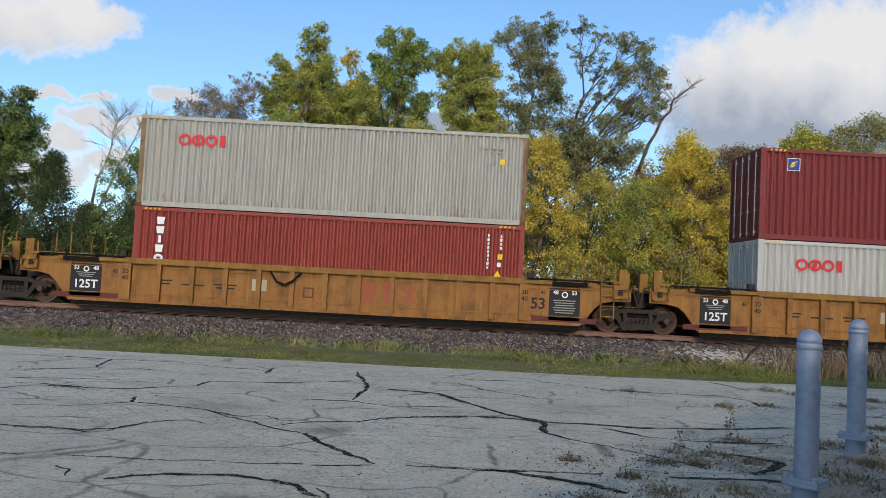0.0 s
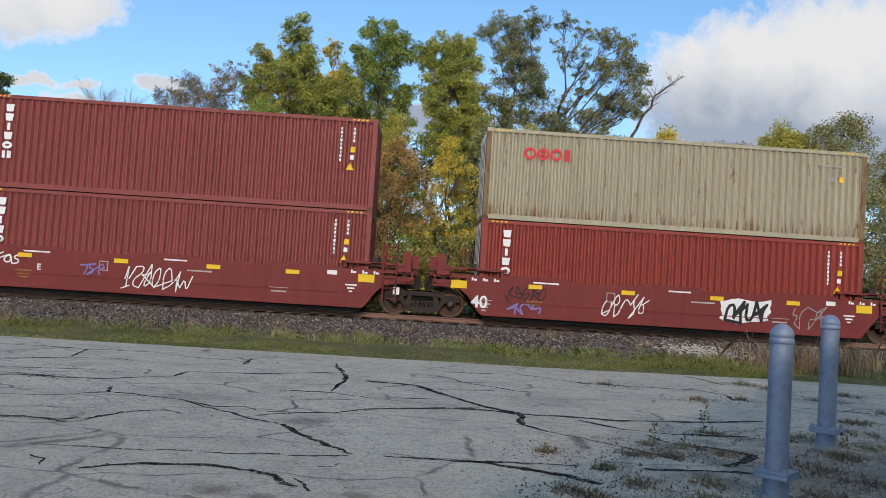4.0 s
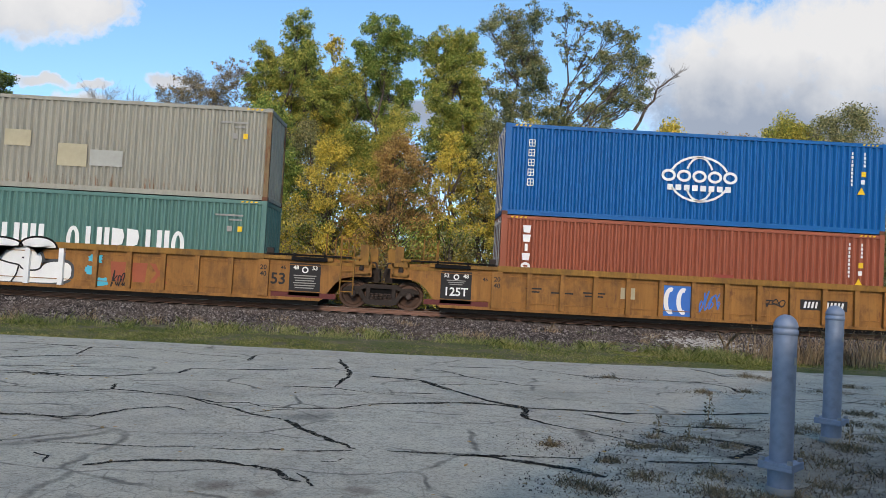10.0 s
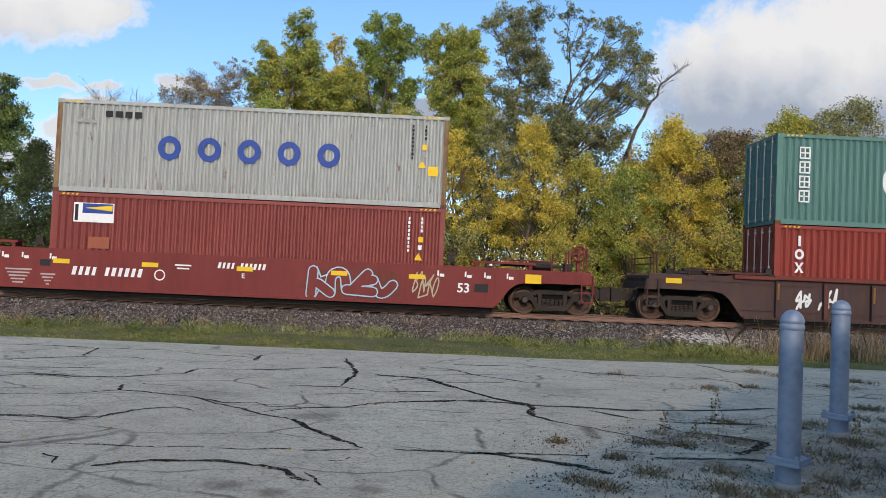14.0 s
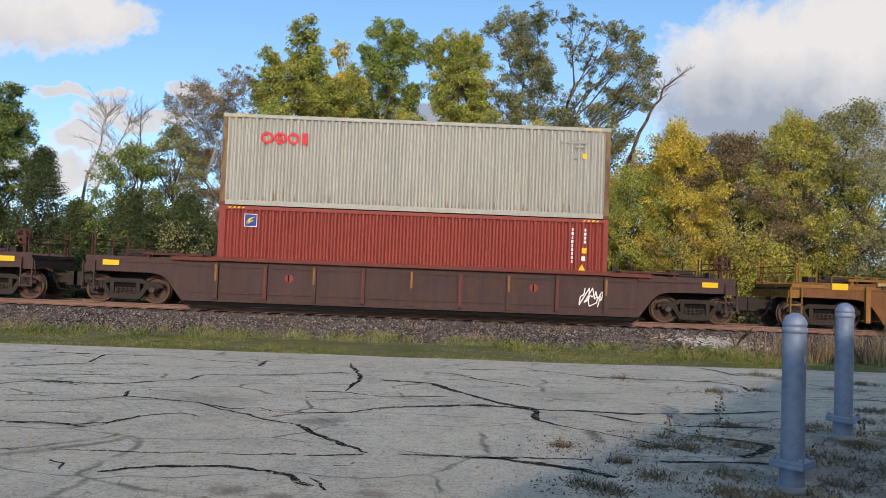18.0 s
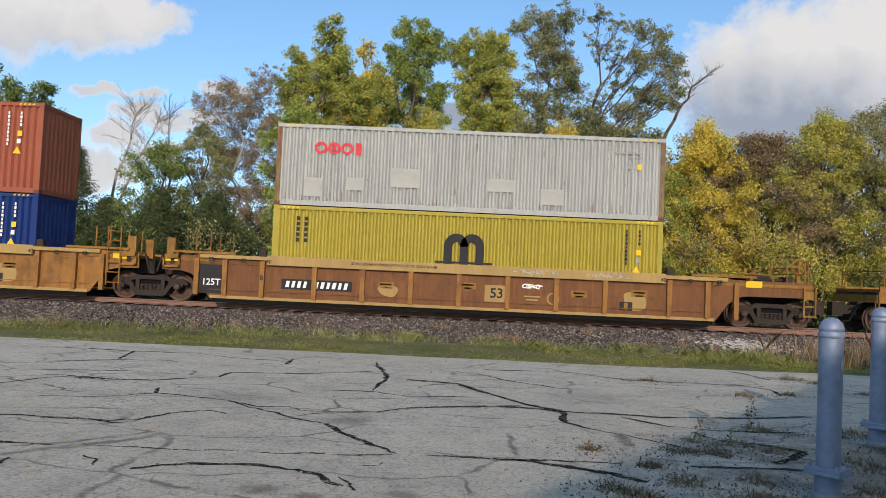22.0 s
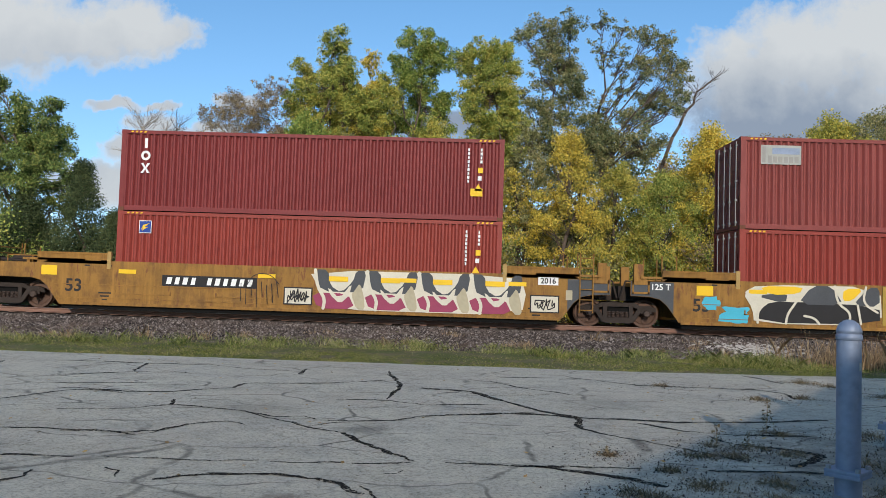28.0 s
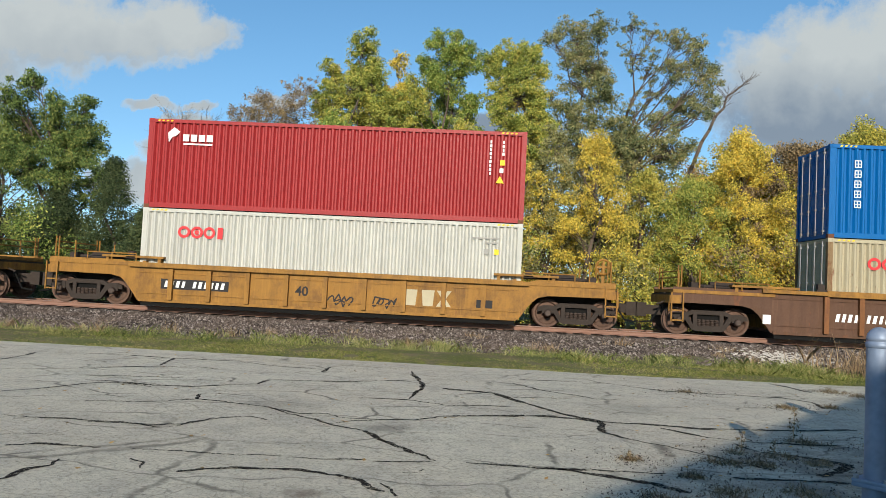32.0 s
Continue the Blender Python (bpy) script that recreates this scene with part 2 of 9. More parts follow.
def ground_material():
    n = Nodes("verge_soil")
    p = n.coords(True)
    a, b, f = n.noise(p, 1.2, 6), n.noise(p, 9.0, 6), n.noise(p, 60.0, 4)
    c = n.mix(n.ramp(a, [(0.4, 0.0), (0.62, 1.0)]), (0.13, 0.14, 0.05), (0.2, 0.165, 0.095))
    c = n.mix(n.ramp(b, [(0.45, 0.0), (0.7, 0.7)]), c, (0.1, 0.12, 0.035))
    c = n.mix(n.ramp(f, [(0.4, 0.0), (0.8, 0.5)]), c, (0.04, 0.04, 0.02))
    return n.finish(c, 0.95, 0.0, n.bump(b, 0.7, 0.05), 0.1)


def ballast_material(name, per_stone):
    n = Nodes(name)
    p = n.coords(True)
    cells = n.add("ShaderNodeTexVoronoi", Vector=p, Scale=17.0)
    if per_stone:
        r = n.add("ShaderNodeNewGeometry").outputs["Random Per Island"]
    else:
        r = n.add("ShaderNodeSeparateColor", Color=cells.outputs["Color"]).outputs[0]
    c = n.ramp(r, [(0.0, (0.014, 0.011, 0.009)), (0.4, (0.058, 0.046, 0.039)), (0.8, (0.15, 0.124, 0.106)), (1.0, (0.36, 0.315, 0.28))])
    c = n.mix(n.ramp(n.noise(p, 0.5, 5), [(0.4, 0.0), (0.7, 0.5)]), c, (0.14, 0.1, 0.075))
    h = n.math("SUBTRACT", 1.0, cells.outputs["Distance"])
    return n.finish(c, 0.92, 0.0, None if per_stone else n.bump(h, 0.9, 0.05), 0.15)


def bark_material(name, color):
    n = Nodes(name)
    v = n.coords()
    f = n.noise(n.scaled(v, (6.0, 6.0, 1.2)), 3.0, 6, 0.7)
    c = n.mix(f, dim(color, 0.5), dim(color, 1.5))
    return n.finish(c, 0.95, 0.0, n.bump(f, 0.8, 0.03), 0.1)


def cloud_material(name, puffs, streaks, base, span, most):
    """Broken cumulus on a far sheet; puffs: centre x, z, half width, half height in the sheet's metres."""
    n = Nodes(name)
    p = n.coords()
    warp = n.add("ShaderNodeTexNoise", Vector=p, Scale=0.005, Detail=7.0, Roughness=0.6)
    off = n.add("ShaderNodeVectorMath", i0=warp.outputs["Color"], i1=(0.5, 0.5, 0.5))
    off.operation = "SUBTRACT"
    q = n.shifted(p, n.scaled(off.outputs[0], (240.0, 0.0, 190.0)))
    total = None
    for x, z, w, h in puffs:
        d = n.scaled(n.shifted(q, (-x, 0.0, -z)), (1.0 / w, 0.0, 1.0 / h))
        l = n.add("ShaderNodeVectorMath", i0=d)
        l.operation = "LENGTH"
        m = n.math("SUBTRACT", 1.0, l.outputs["Value"])
        total = m if total is None else n.math("SMOOTH_MAX", total, m, 0.2)
    fine = n.noise(p, 0.012, 8, 0.62)
    body = n.math("ADD", total, n.math("MULTIPLY", n.math("SUBTRACT", fine, 0.5), 0.95))
    alpha = n.ramp(body, [(-0.08, 0.0), (0.1, 0.32), (0.28, 0.75), (0.5, 0.96)])
    if streaks:
        alpha = n.math("MAXIMUM", alpha, n.ramp(n.noise(n.scaled(p, (0.6, 1.0, 1.6)), 0.0016, 6, 0.6), [(0.66, 0.0), (0.88, 0.15)]))
    # light and shade put into the glow: bright billows above and at the rim, grey towards the base
    up = n.add("ShaderNodeSeparateXYZ", Vector=q).outputs[2]
    below = n.math("MINIMUM", n.math("MULTIPLY", n.math("SUBTRACT", base, up), 1.0 / span), most)
    soft = n.math("MULTIPLY", n.math("SUBTRACT", n.noise(p, 0.0032, 6), 0.5), 0.7)
    thick = n.math("MINIMUM", n.math("MULTIPLY", body, 1.6), 0.55)
    depth = n.ramp(n.math("ADD", n.math("ADD", below, soft), thick), [(0.4, 0.0), (0.75, 0.45), (1.4, 1.0)])
    c = n.mix(depth, (0.94, 1.0, 0.99), (0.4, 0.49, 0.6))
    e = n.add("ShaderNodeEmission", Color=c, Strength=0.55)
    t = n.add("ShaderNodeBsdfTransparent")
    m = n.add("ShaderNodeMixShader", Fac=alpha, i1=t.outputs[0], i2=e.outputs[0])
    n.tree.links.new(m.outputs[0], n.out.inputs[0])
    return n.mat


def veil_material():
    """Thin cloud that lets part of the sunlight through and thins out to its trailing side."""
    n = Nodes("thin_cloud")
    p = n.coords()
    x = n.add("ShaderNodeSeparateXYZ", Vector=p).outputs[0]
    u = n.math("ADD", n.math("MULTIPLY", x, 1 / 1000.0), 0.5)
    u = n.math("ADD", u, n.math("MULTIPLY", n.math("SUBTRACT", n.noise(p, 0.02, 5), 0.5), 0.03))
    alpha = n.ramp(u, [(0.02, 0.0), (0.035, 0.12), (0.05, 0.48), (0.066, 0.55), (0.105, 0.52), (0.135, 0.56), (0.175, 0.61), (0.22, 0.66), (0.3, 0.79), (1.0, 0.82)])
    t = n.add("ShaderNodeBsdfTransparent")
    d = n.add("ShaderNodeBsdfTranslucent", Color=(0.97, 0.97, 0.97, 1))
    m = n.add("ShaderNodeMixShader", Fac=alpha, i1=t.outputs[0], i2=d.outputs[0])
    n.tree.links.new(m.outputs[0], n.out.inputs[0])
    return n.mat


M_PAVE, M_SOIL = asphalt_material(), ground_material()
M_BALLAST, M_STONE = ballast_material("ballast_bed", False), ballast_material("ballast_stone", True)
M_CRACK = crack_material()
M_RAIL = plain("rail_rust", (0.26, 0.15, 0.11), 0.8, 0.2, 25.0)
M_RAILTOP = plain("rail_polish", (0.4, 0.38, 0.36), 0.3, 0.9, 25.0)
M_TIE = plain("tie_timber", (0.07, 0.056, 0.046), 0.9, 0.0, 14.0)
# near-black for grimy parts; on floors and bogie pockets it paints in shade
M_BLACK = plain("grime_and_shade_black", (0.006, 0.0055, 0.005), 0.9, 0.0, 12.0)
M_BOGIE = plain("bogie_grime", (0.042, 0.032, 0.026), 0.85, 0.1, 9.0, 0.5)
M_WHEEL = plain("wheel_steel", (0.125, 0.076, 0.055), 0.7, 0.4, 14.0, 0.4)
M_BEARING = plain("bearing_cap", (0.07, 0.05, 0.04), 0.6, 0.3, 20.0)
M_GALV = plain("galvanised_steel", (0.225, 0.275, 0.36), 0.5, 0.3, 14.0, 0.6)
M_CONC = plain("footing_concrete", (0.25, 0.25, 0.24), 0.9, 0.0, 20.0)
M_RUBBLE = plain("rubble_stone", (0.45, 0.42, 0.37), 0.95, 0.0, 9.0, 0.4)
M_WALL = plain("block_wall", (0.35, 0.33, 0.3), 0.9, 0.0, 6.0)
M_WHITE = plain("white_paint", (0.78, 0.78, 0.74), 0.6, 0.0, 30.0, 0.15)
M_RED = plain("logo_red", (0.62, 0.035, 0.04), 0.55, 0.0, 30.0, 0.12)
M_NAVY = plain("logo_navy", (0.02, 0.06, 0.26), 0.55, 0.0, 30.0, 0.12)
M_INK = plain("stencil_black", (0.025, 0.024, 0.024), 0.7, 0.0, 30.0, 0.2)
M_YEL = plain("label_yellow", (0.8, 0.5, 0.02), 0.55, 0.0, 30.0, 0.12)
M_GREY = plain("faint_lettering", (0.3, 0.29, 0.26), 0.7, 0.0, 30.0, 0.2)
M_CYAN = plain("spray_cyan", (0.06, 0.42, 0.55), 0.6, 0.0, 20.0, 0.2)
M_PINK = plain("spray_pink", (0.62, 0.25, 0.24), 0.6, 0.0, 20.0, 0.2)
M_MAROON = plain("spray_maroon", (0.3, 0.05, 0.1), 0.6, 0.0, 20.0, 0.2)
M_LILAC = plain("spray_lilac", (0.2, 0.18, 0.42), 0.6, 0.0, 20.0, 0.2)
M_BLUE2 = plain("spray_blue", (0.04, 0.16, 0.5), 0.6, 0.0, 20.0, 0.2)
M_FADED = plain("faded_red_logo", (0.33, 0.09, 0.045), 0.7, 0.0, 12.0, 0.3)
M_RED2 = plain("worn_red_mark", (0.33, 0.05, 0.03), 0.7, 0.0, 12.0, 0.35)
M_OXIDE = plain("oxide_sill", (0.13, 0.035, 0.03), 0.75, 0.0, 12.0, 0.3)
M_TEAL = plain("spray_teal", (0.03, 0.15, 0.19), 0.6, 0.0, 20.0, 0.25)
M_ICE = plain("spray_ice", (0.35, 0.52, 0.6), 0.6, 0.0, 20.0, 0.25)
M_FADE_W = plain("faded_white_stencil", (0.42, 0.36, 0.33), 0.7, 0.0, 40.0, 0.4)
M_PALE = plain("primer_patch", (0.37, 0.37, 0.325), 0.6, 0.0, 6.0, 0.35)
M_GRAPHITE = plain("graphite_paint", (0.07, 0.075, 0.08), 0.65, 0.0, 18.0, 0.3)
M_CREAM = plain("spray_cream", (0.62, 0.58, 0.46), 0.6, 0.0, 20.0, 0.25)
M_MAUVE = plain("spray_mauve", (0.42, 0.29, 0.27), 0.6, 0.0, 12.0, 0.3)
M_TAN = plain("tan_patch", (0.42, 0.37, 0.245), 0.6, 0.0, 6.0, 0.35)
M_RUST = plain("bare_rust", (0.14, 0.06, 0.033), 0.9, 0.0, 8.0, 0.45)
BARK = bark_material("bark_brown", (0.11, 0.085, 0.065))
BARK_PALE = bark_material("bark_pale", (0.34, 0.31, 0.27))
LEAF = {
    "green": leaf_material("leaf_green", [(0.082, 0.144, 0.038), (0.173, 0.268, 0.059), (0.304, 0.382, 0.086), (0.544, 0.512, 0.121)]),
    "poplar": leaf_material("leaf_poplar", [(0.121, 0.191, 0.049), (0.264, 0.324, 0.071), (0.44, 0.45, 0.1), (0.7, 0.57, 0.125)]),
    "yellow": leaf_material("leaf_yellow", [(0.234, 0.248, 0.056), (0.484, 0.422, 0.080), (0.791, 0.580, 0.095), (0.850, 0.633, 0.111)]),
    "lime": leaf_material("leaf_lime", [(0.182, 0.213, 0.057), (0.364, 0.372, 0.078), (0.578, 0.499, 0.098), (0.758, 0.572, 0.118)]),
    "olive": leaf_material("leaf_olive", [(0.142, 0.156, 0.065), (0.248, 0.257, 0.107), (0.364, 0.342, 0.149), (0.529, 0.437, 0.186)]),
    "rust": leaf_material("leaf_rust", [(0.198, 0.148, 0.065), (0.347, 0.220, 0.085), (0.512, 0.298, 0.100), (0.661, 0.437, 0.128)]),
    "brown": leaf_material("leaf_brown", [(0.15, 0.118, 0.07), (0.235, 0.178, 0.1), (0.33, 0.24, 0.13), (0.47, 0.335, 0.16)]),
    "deep": leaf_material("leaf_deep_green", [(0.06, 0.1, 0.032), (0.115, 0.18, 0.05), (0.2, 0.26, 0.07), (0.36, 0.37, 0.1)], 0.2),
    "dark": leaf_material("leaf_dark", [(0.027, 0.048, 0.021), (0.056, 0.084, 0.036), (0.089, 0.118, 0.048), (0.138, 0.156, 0.059)], 0.1),
    "oak": leaf_material("leaf_oak", [(0.088, 0.115, 0.055), (0.178, 0.21, 0.088), (0.3, 0.305, 0.13), (0.5, 0.4, 0.17)]),
}
GRASS = leaf_material("grass_blade", [(0.075, 0.118, 0.024), (0.165, 0.21, 0.042), (0.3, 0.295, 0.08), (0.53, 0.43, 0.19)])
DRY = leaf_material("dry_stalk", [(0.160, 0.104, 0.064), (0.304, 0.208, 0.120), (0.432, 0.304, 0.168), (0.512, 0.392, 0.224)])
TUFT = leaf_material("pale_tuft", [(0.096, 0.144, 0.036), (0.192, 0.240, 0.060), (0.336, 0.348, 0.108), (0.552, 0.480, 0.228)])
WEED = leaf_material("weed_leaf", [(0.06, 0.052, 0.03), (0.13, 0.105, 0.058), (0.22, 0.165, 0.095), (0.34, 0.26, 0.15)])

# container paints
P = {
    "cream": paint("cream_paint", (0.381, 0.370, 0.314), 0.2, 0.1, 0.5, 0.4, 0.0, 0.25),
    "white": paint("white_paintwork", (0.453, 0.449, 0.401), 0.2, 0.06, 0.5, 0.35, 0.0, 0.2),
    "tan": paint("tan_paint", (0.376, 0.332, 0.224), 0.2, 0.5, 0.55, 0.4, 0.0, 0.7),
    "grey": paint("pale_grey_paint", (0.376, 0.383, 0.354), 0.2, 0.42, 0.55, 0.45, 0.0, 0.2),
    "rusty_grey": paint("rust_streaked_grey_paint", (0.376, 0.383, 0.354), 0.2, 0.55, 0.55, 0.5, 0.0, 0.95),
    "stone": paint("stone_paint", (0.319, 0.304, 0.247), 0.2, 0.12, 0.55, 0.4, 0.0, 0.35),
    "brick": paint("brick_paint", (0.262, 0.047, 0.034), 0.25, 0.15, 0.5, 0.2),
    "maroon": paint("maroon_paint", (0.192, 0.034, 0.032), 0.25, 0.15, 0.5, 0.2),
    "rose": paint("rose_paint", (0.230, 0.055, 0.046), 0.3, 0.15, 0.5, 0.2),
    "terra": paint("terracotta_paint", (0.303, 0.087, 0.047), 0.25, 0.12, 0.5, 0.2),
    "rust": paint("rust_red_paint", (0.248, 0.065, 0.044), 0.25, 0.05, 0.5, 0.2),
    "scarlet": paint("scarlet_paint", (0.282, 0.023, 0.024), 0.15, 0.0, 0.45, 0.12),
    "blue": paint("blue_paint", (0.001, 0.104, 0.31), 0.2, 0.0, 0.45, 0.15),
    "deepblue": paint("deep_blue_paint", (0.009, 0.033, 0.144), 0.2, 0.0, 0.45, 0.15),
    "green": paint("sea_green_paint", (0.094, 0.199, 0.169), 0.2, 0.05, 0.5, 0.2),
    "teal": paint("teal_paint", (0.009, 0.181, 0.187), 0.15, 0.05, 0.5, 0.15),
    "mustard": paint("mustard_paint", (0.361, 0.289, 0.040), 0.2, 0.05, 0.5, 0.2),
    "rusty": paint("rusted_frame", (0.217, 0.144, 0.072), 0.3, 0.9, 0.65, 0.4),
    # railcar paints
    "car_yellow": paint("car_yellow", (0.304, 0.138, 0.035), 0.3, 0.45, 0.6, 0.6),
    "car_gold": paint("car_gold", (0.272, 0.135, 0.027), 0.3, 0.4, 0.6, 0.5),
    "car_pale": paint("car_pale_yellow", (0.376, 0.246, 0.087), 0.3, 0.2, 0.6, 0.4),
    "car_lemon": paint("car_lemon", (0.365, 0.248, 0.051), 0.3, 0.12, 0.6, 0.35),
    "car_amber": paint("car_amber", (0.282, 0.144, 0.032), 0.35, 0.6, 0.6, 0.65),
    "car_ochre": paint("car_ochre", (0.187, 0.079, 0.029), 0.3, 0.75, 0.65, 0.55),
    "car_brown": paint("car_brown", (0.101, 0.054, 0.034), 0.3, 0.5, 0.7, 0.5),
    "car_dark": paint("car_dark", (0.071, 0.042, 0.039), 0.35, 0.3, 0.7, 0.4),
    "car_red": paint("car_red", (0.178, 0.033, 0.028), 0.3, 0.15, 0.6, 0.35),
    "car_maroon": paint("car_maroon", (0.079, 0.028, 0.023), 0.3, 0.35, 0.65, 0.4),
    "car_rib": paint("car_rib_red", (0.159, 0.036, 0.026), 0.3, 0.35, 0.6, 0.35),
}

# ---------------------------------------------------------------- mesh helpers
TRACK_Y, RAIL_Z, SPEED = 24.905, 0.45, 15.2525


class Mesh:
    """Collects boxes, prisms and rods into one mesh."""

    def __init__(self):
        self.v, self.f = [], []

    def add(self, verts, faces):
        n = len(self.v)
        self.v += verts
        self.f += [tuple(i + n for i in f) for f in faces]
        return self

    def box(self, x0, x1, y0, y1, z0, z1):
        return self.add([(x, y, z) for x in (x0, x1) for y in (y0, y1) for z in (z0, z1)],
                        [(0, 1, 3, 2), (4, 6, 7, 5), (0, 4, 5, 1), (2, 3, 7, 6), (0, 2, 6, 4), (1, 5, 7, 3)])

    def plate(self, outline, y0, y1):
        """An outline in x, z, given clockwise or not, with thickness along y."""
        n = len(outline)
        vs = [(x, y0, z) for x, z in outline] + [(x, y1, z) for x, z in outline]
        area = sum(a[0] * b[1] - b[0] * a[1] for a, b in zip(outline, outline[1:] + outline[:1]))
        fs = [tuple(range(n)), tuple(range(2 * n - 1, n - 1, -1))]
        fs += [(i, i + n, (i + 1) % n + n, (i + 1) % n) for i in range(n)]
        if area < 0:
            fs = [f[::-1] for f in fs]
        return self.add(vs, fs)

    def rod(self, a, b, r, sides=8, r2=None):
        a, b = Vector(a), Vector(b)
        q = (b - a).to_track_quat("Z", "Y")
        r2 = r if r2 is None else r2
        vs = []
        for p, k in ((a, r), (b, r2)):
            for i in range(sides):
                t = 2 * math.pi * i / sides
                vs.append(tuple(p + q @ Vector((math.cos(t) * k, math.sin(t) * k, 0))))
        fs = [(i, (i + 1) % sides, (i + 1) % sides + sides, i + sides) for i in range(sides)]
        fs += [tuple(range(sides - 1, -1, -1)), tuple(range(sides, 2 * sides))]
        return self.add(vs, fs)

    def lathe(self, profile, sides=24, axis="z"):
        """Turns (radius, height) pairs round an axis through the origin."""
        vs, fs = [], []
        for r, h in profile:
            for i in range(sides):
                t = 2 * math.pi * i / sides
                p = (r * math.cos(t), r * math.sin(t), h)
                vs.append(p if axis == "z" else (p[0], h, -p[1]))
        for k in range(len(profile) - 1):
            for i in range(sides):
                j = (i + 1) % sides
                fs.append((k * sides + i, k * sides + j, (k + 1) * sides + j, (k + 1) * sides + i))
        return self.add(vs, fs)

    def done(self, name, smooth=False):
        me = bpy.data.meshes.new(name)
        me.from_pydata(self.v, [], self.f)
        if smooth:
            me.polygons.foreach_set("use_smooth", [True] * len(me.polygons))
        me.materials.append(None)
        me.update()
        return me


def part(name, me, material, parent=None, label="", at=None, kind=""):
    """Links a mesh as one object under a thing or a part."""
    if isinstance(me, Mesh):
        me = me.done(name)
    ob = new(name, me)
    ob.parent = parent
    if not me.materials:
        me.materials.append(None)
    ob.material_slots[0].link = "OBJECT"
    ob.material_slots[0].material = material
    if at is not None:
        ob.location = at
    return tagged(ob, label, kind=kind)


def thing(name, at, label, category, group="", kind=""):
    ob = new(name)
    ob.location = at
    ob.empty_display_size = 0.2
    return tagged(ob, label, category, group, kind)


def quads(name, verts, per=4):
    """A mesh from an array of corner points, each run of `per` a face."""
    me = bpy.data.meshes.new(name)
    n = len(verts)
    me.vertices.add(n)
    me.vertices.foreach_set("co", np.ascontiguousarray(verts, dtype=np.float32).ravel())
    me.loops.add(n)
    me.loops.foreach_set("vertex_index", np.arange(n, dtype=np.int32))
    me.polygons.add(n // per)
    me.polygons.foreach_set("loop_start", np.arange(0, n, per, dtype=np.int32))
    me.update(calc_edges=True)
    me.materials.append(None)
    return me


CACHE = {}


def cached(key, build):
    if key not in CACHE:
        CACHE[key] = build()
    return CACHE[key]


def lettering(text, size):
    """Text as a mesh standing in the x, z plane, facing -y, centred."""
    def build():
        cu = bpy.data.curves.new("lettering", "FONT")
        cu.body, cu.size, cu.align_x, cu.align_y = text, size, "CENTER", "CENTER"
        cu.extrude, cu.offset, cu.resolution_u = 0.002, size * 0.02, 3
        ob = bpy.data.objects.new("lettering", cu)
        me = bpy.data.meshes.new_from_object(ob)
        me.transform(Matrix.Rotation(radians(90), 4, "X"))
        me.materials.clear()
        me.materials.append(None)
        return me
    return cached(("text", text, size), build)


def flat(w, h, t=0.004):
    return cached(("flat", round(w, 3), round(h, 3)), lambda: Mesh().box(-w / 2, w / 2, -t, 0, -h / 2, h / 2).done("plate"))


def ring(rx, rz, width, a0=0.0, a1=360.0, t=0.004):
    """A flat ring or arc in the x, z plane."""
    def build():
        m, n = Mesh(), max(6, int(abs(a1 - a0) / 15))
        for i in range(n):
            p, q = (radians(a0 + (a1 - a0) * k / n) for k in (i, i + 1))
            o = [((rx - width * k) * math.cos(a), (rz - width * k) * math.sin(a)) for k, a in ((0, p), (0, q), (1, q), (1, p))]
            m.plate(o, -t, 0)
        return m.done("ring")
    return cached(("ring", rx, rz, width, a0, a1), build)


def blot(seed, w, h, n=22, jag=0.3):
    """An irregular flat patch of sprayed paint."""
    def build():
        o = []
        for i in range(n):
            a = 2 * math.pi * i / n
            k = 1 + jag * noise.noise((seed * 7.3 + 2 * math.cos(a), 2 * math.sin(a), seed))* 2
            o.append((w / 2 * k * math.copysign(abs(math.cos(a)) ** 0.7, math.cos(a)), h / 2 * k * math.copysign(abs(math.sin(a)) ** 0.7, math.sin(a))))
        return Mesh().plate(o, -0.004, 0).done("blot")
    return cached(("blot", seed, w, h), build)


STROKES = [
    [[(0.1, 1.0), (0.0, 0.2), (0.3, 0.0), (0.9, 0.15)]],
    [[(0.0, 0.0), (0.1, 0.95), (0.75, 1.0), (0.9, 0.05)]],
    [[(0.95, 0.95), (0.2, 0.9), (0.15, 0.6), (0.85, 0.4), (0.75, 0.05), (0.0, 0.0)]],
    [[(0.5, 1.0), (0.1, 0.75), (0.1, 0.25), (0.5, 0.0), (0.9, 0.25), (0.9, 0.75), (0.5, 1.0)]],
    [[(0.0, 1.0), (0.45, 0.45), (0.4, -0.1)], [(0.95, 0.95), (0.45, 0.45)]],
    [[(0.2, 1.05), (0.1, 0.5), (0.9, 0.6), (0.7, -0.05)]],
    [[(0.1, 0.0), (0.1, 1.0), (0.8, 0.85), (0.75, 0.5), (0.15, 0.45)], [(0.4, 0.45), (0.95, 0.0)]],
    [[(0.0, 0.9), (1.0, 1.0)], [(0.55, 0.95), (0.45, 0.0)], [(0.2, 0.45), (0.8, 0.5)]],
]


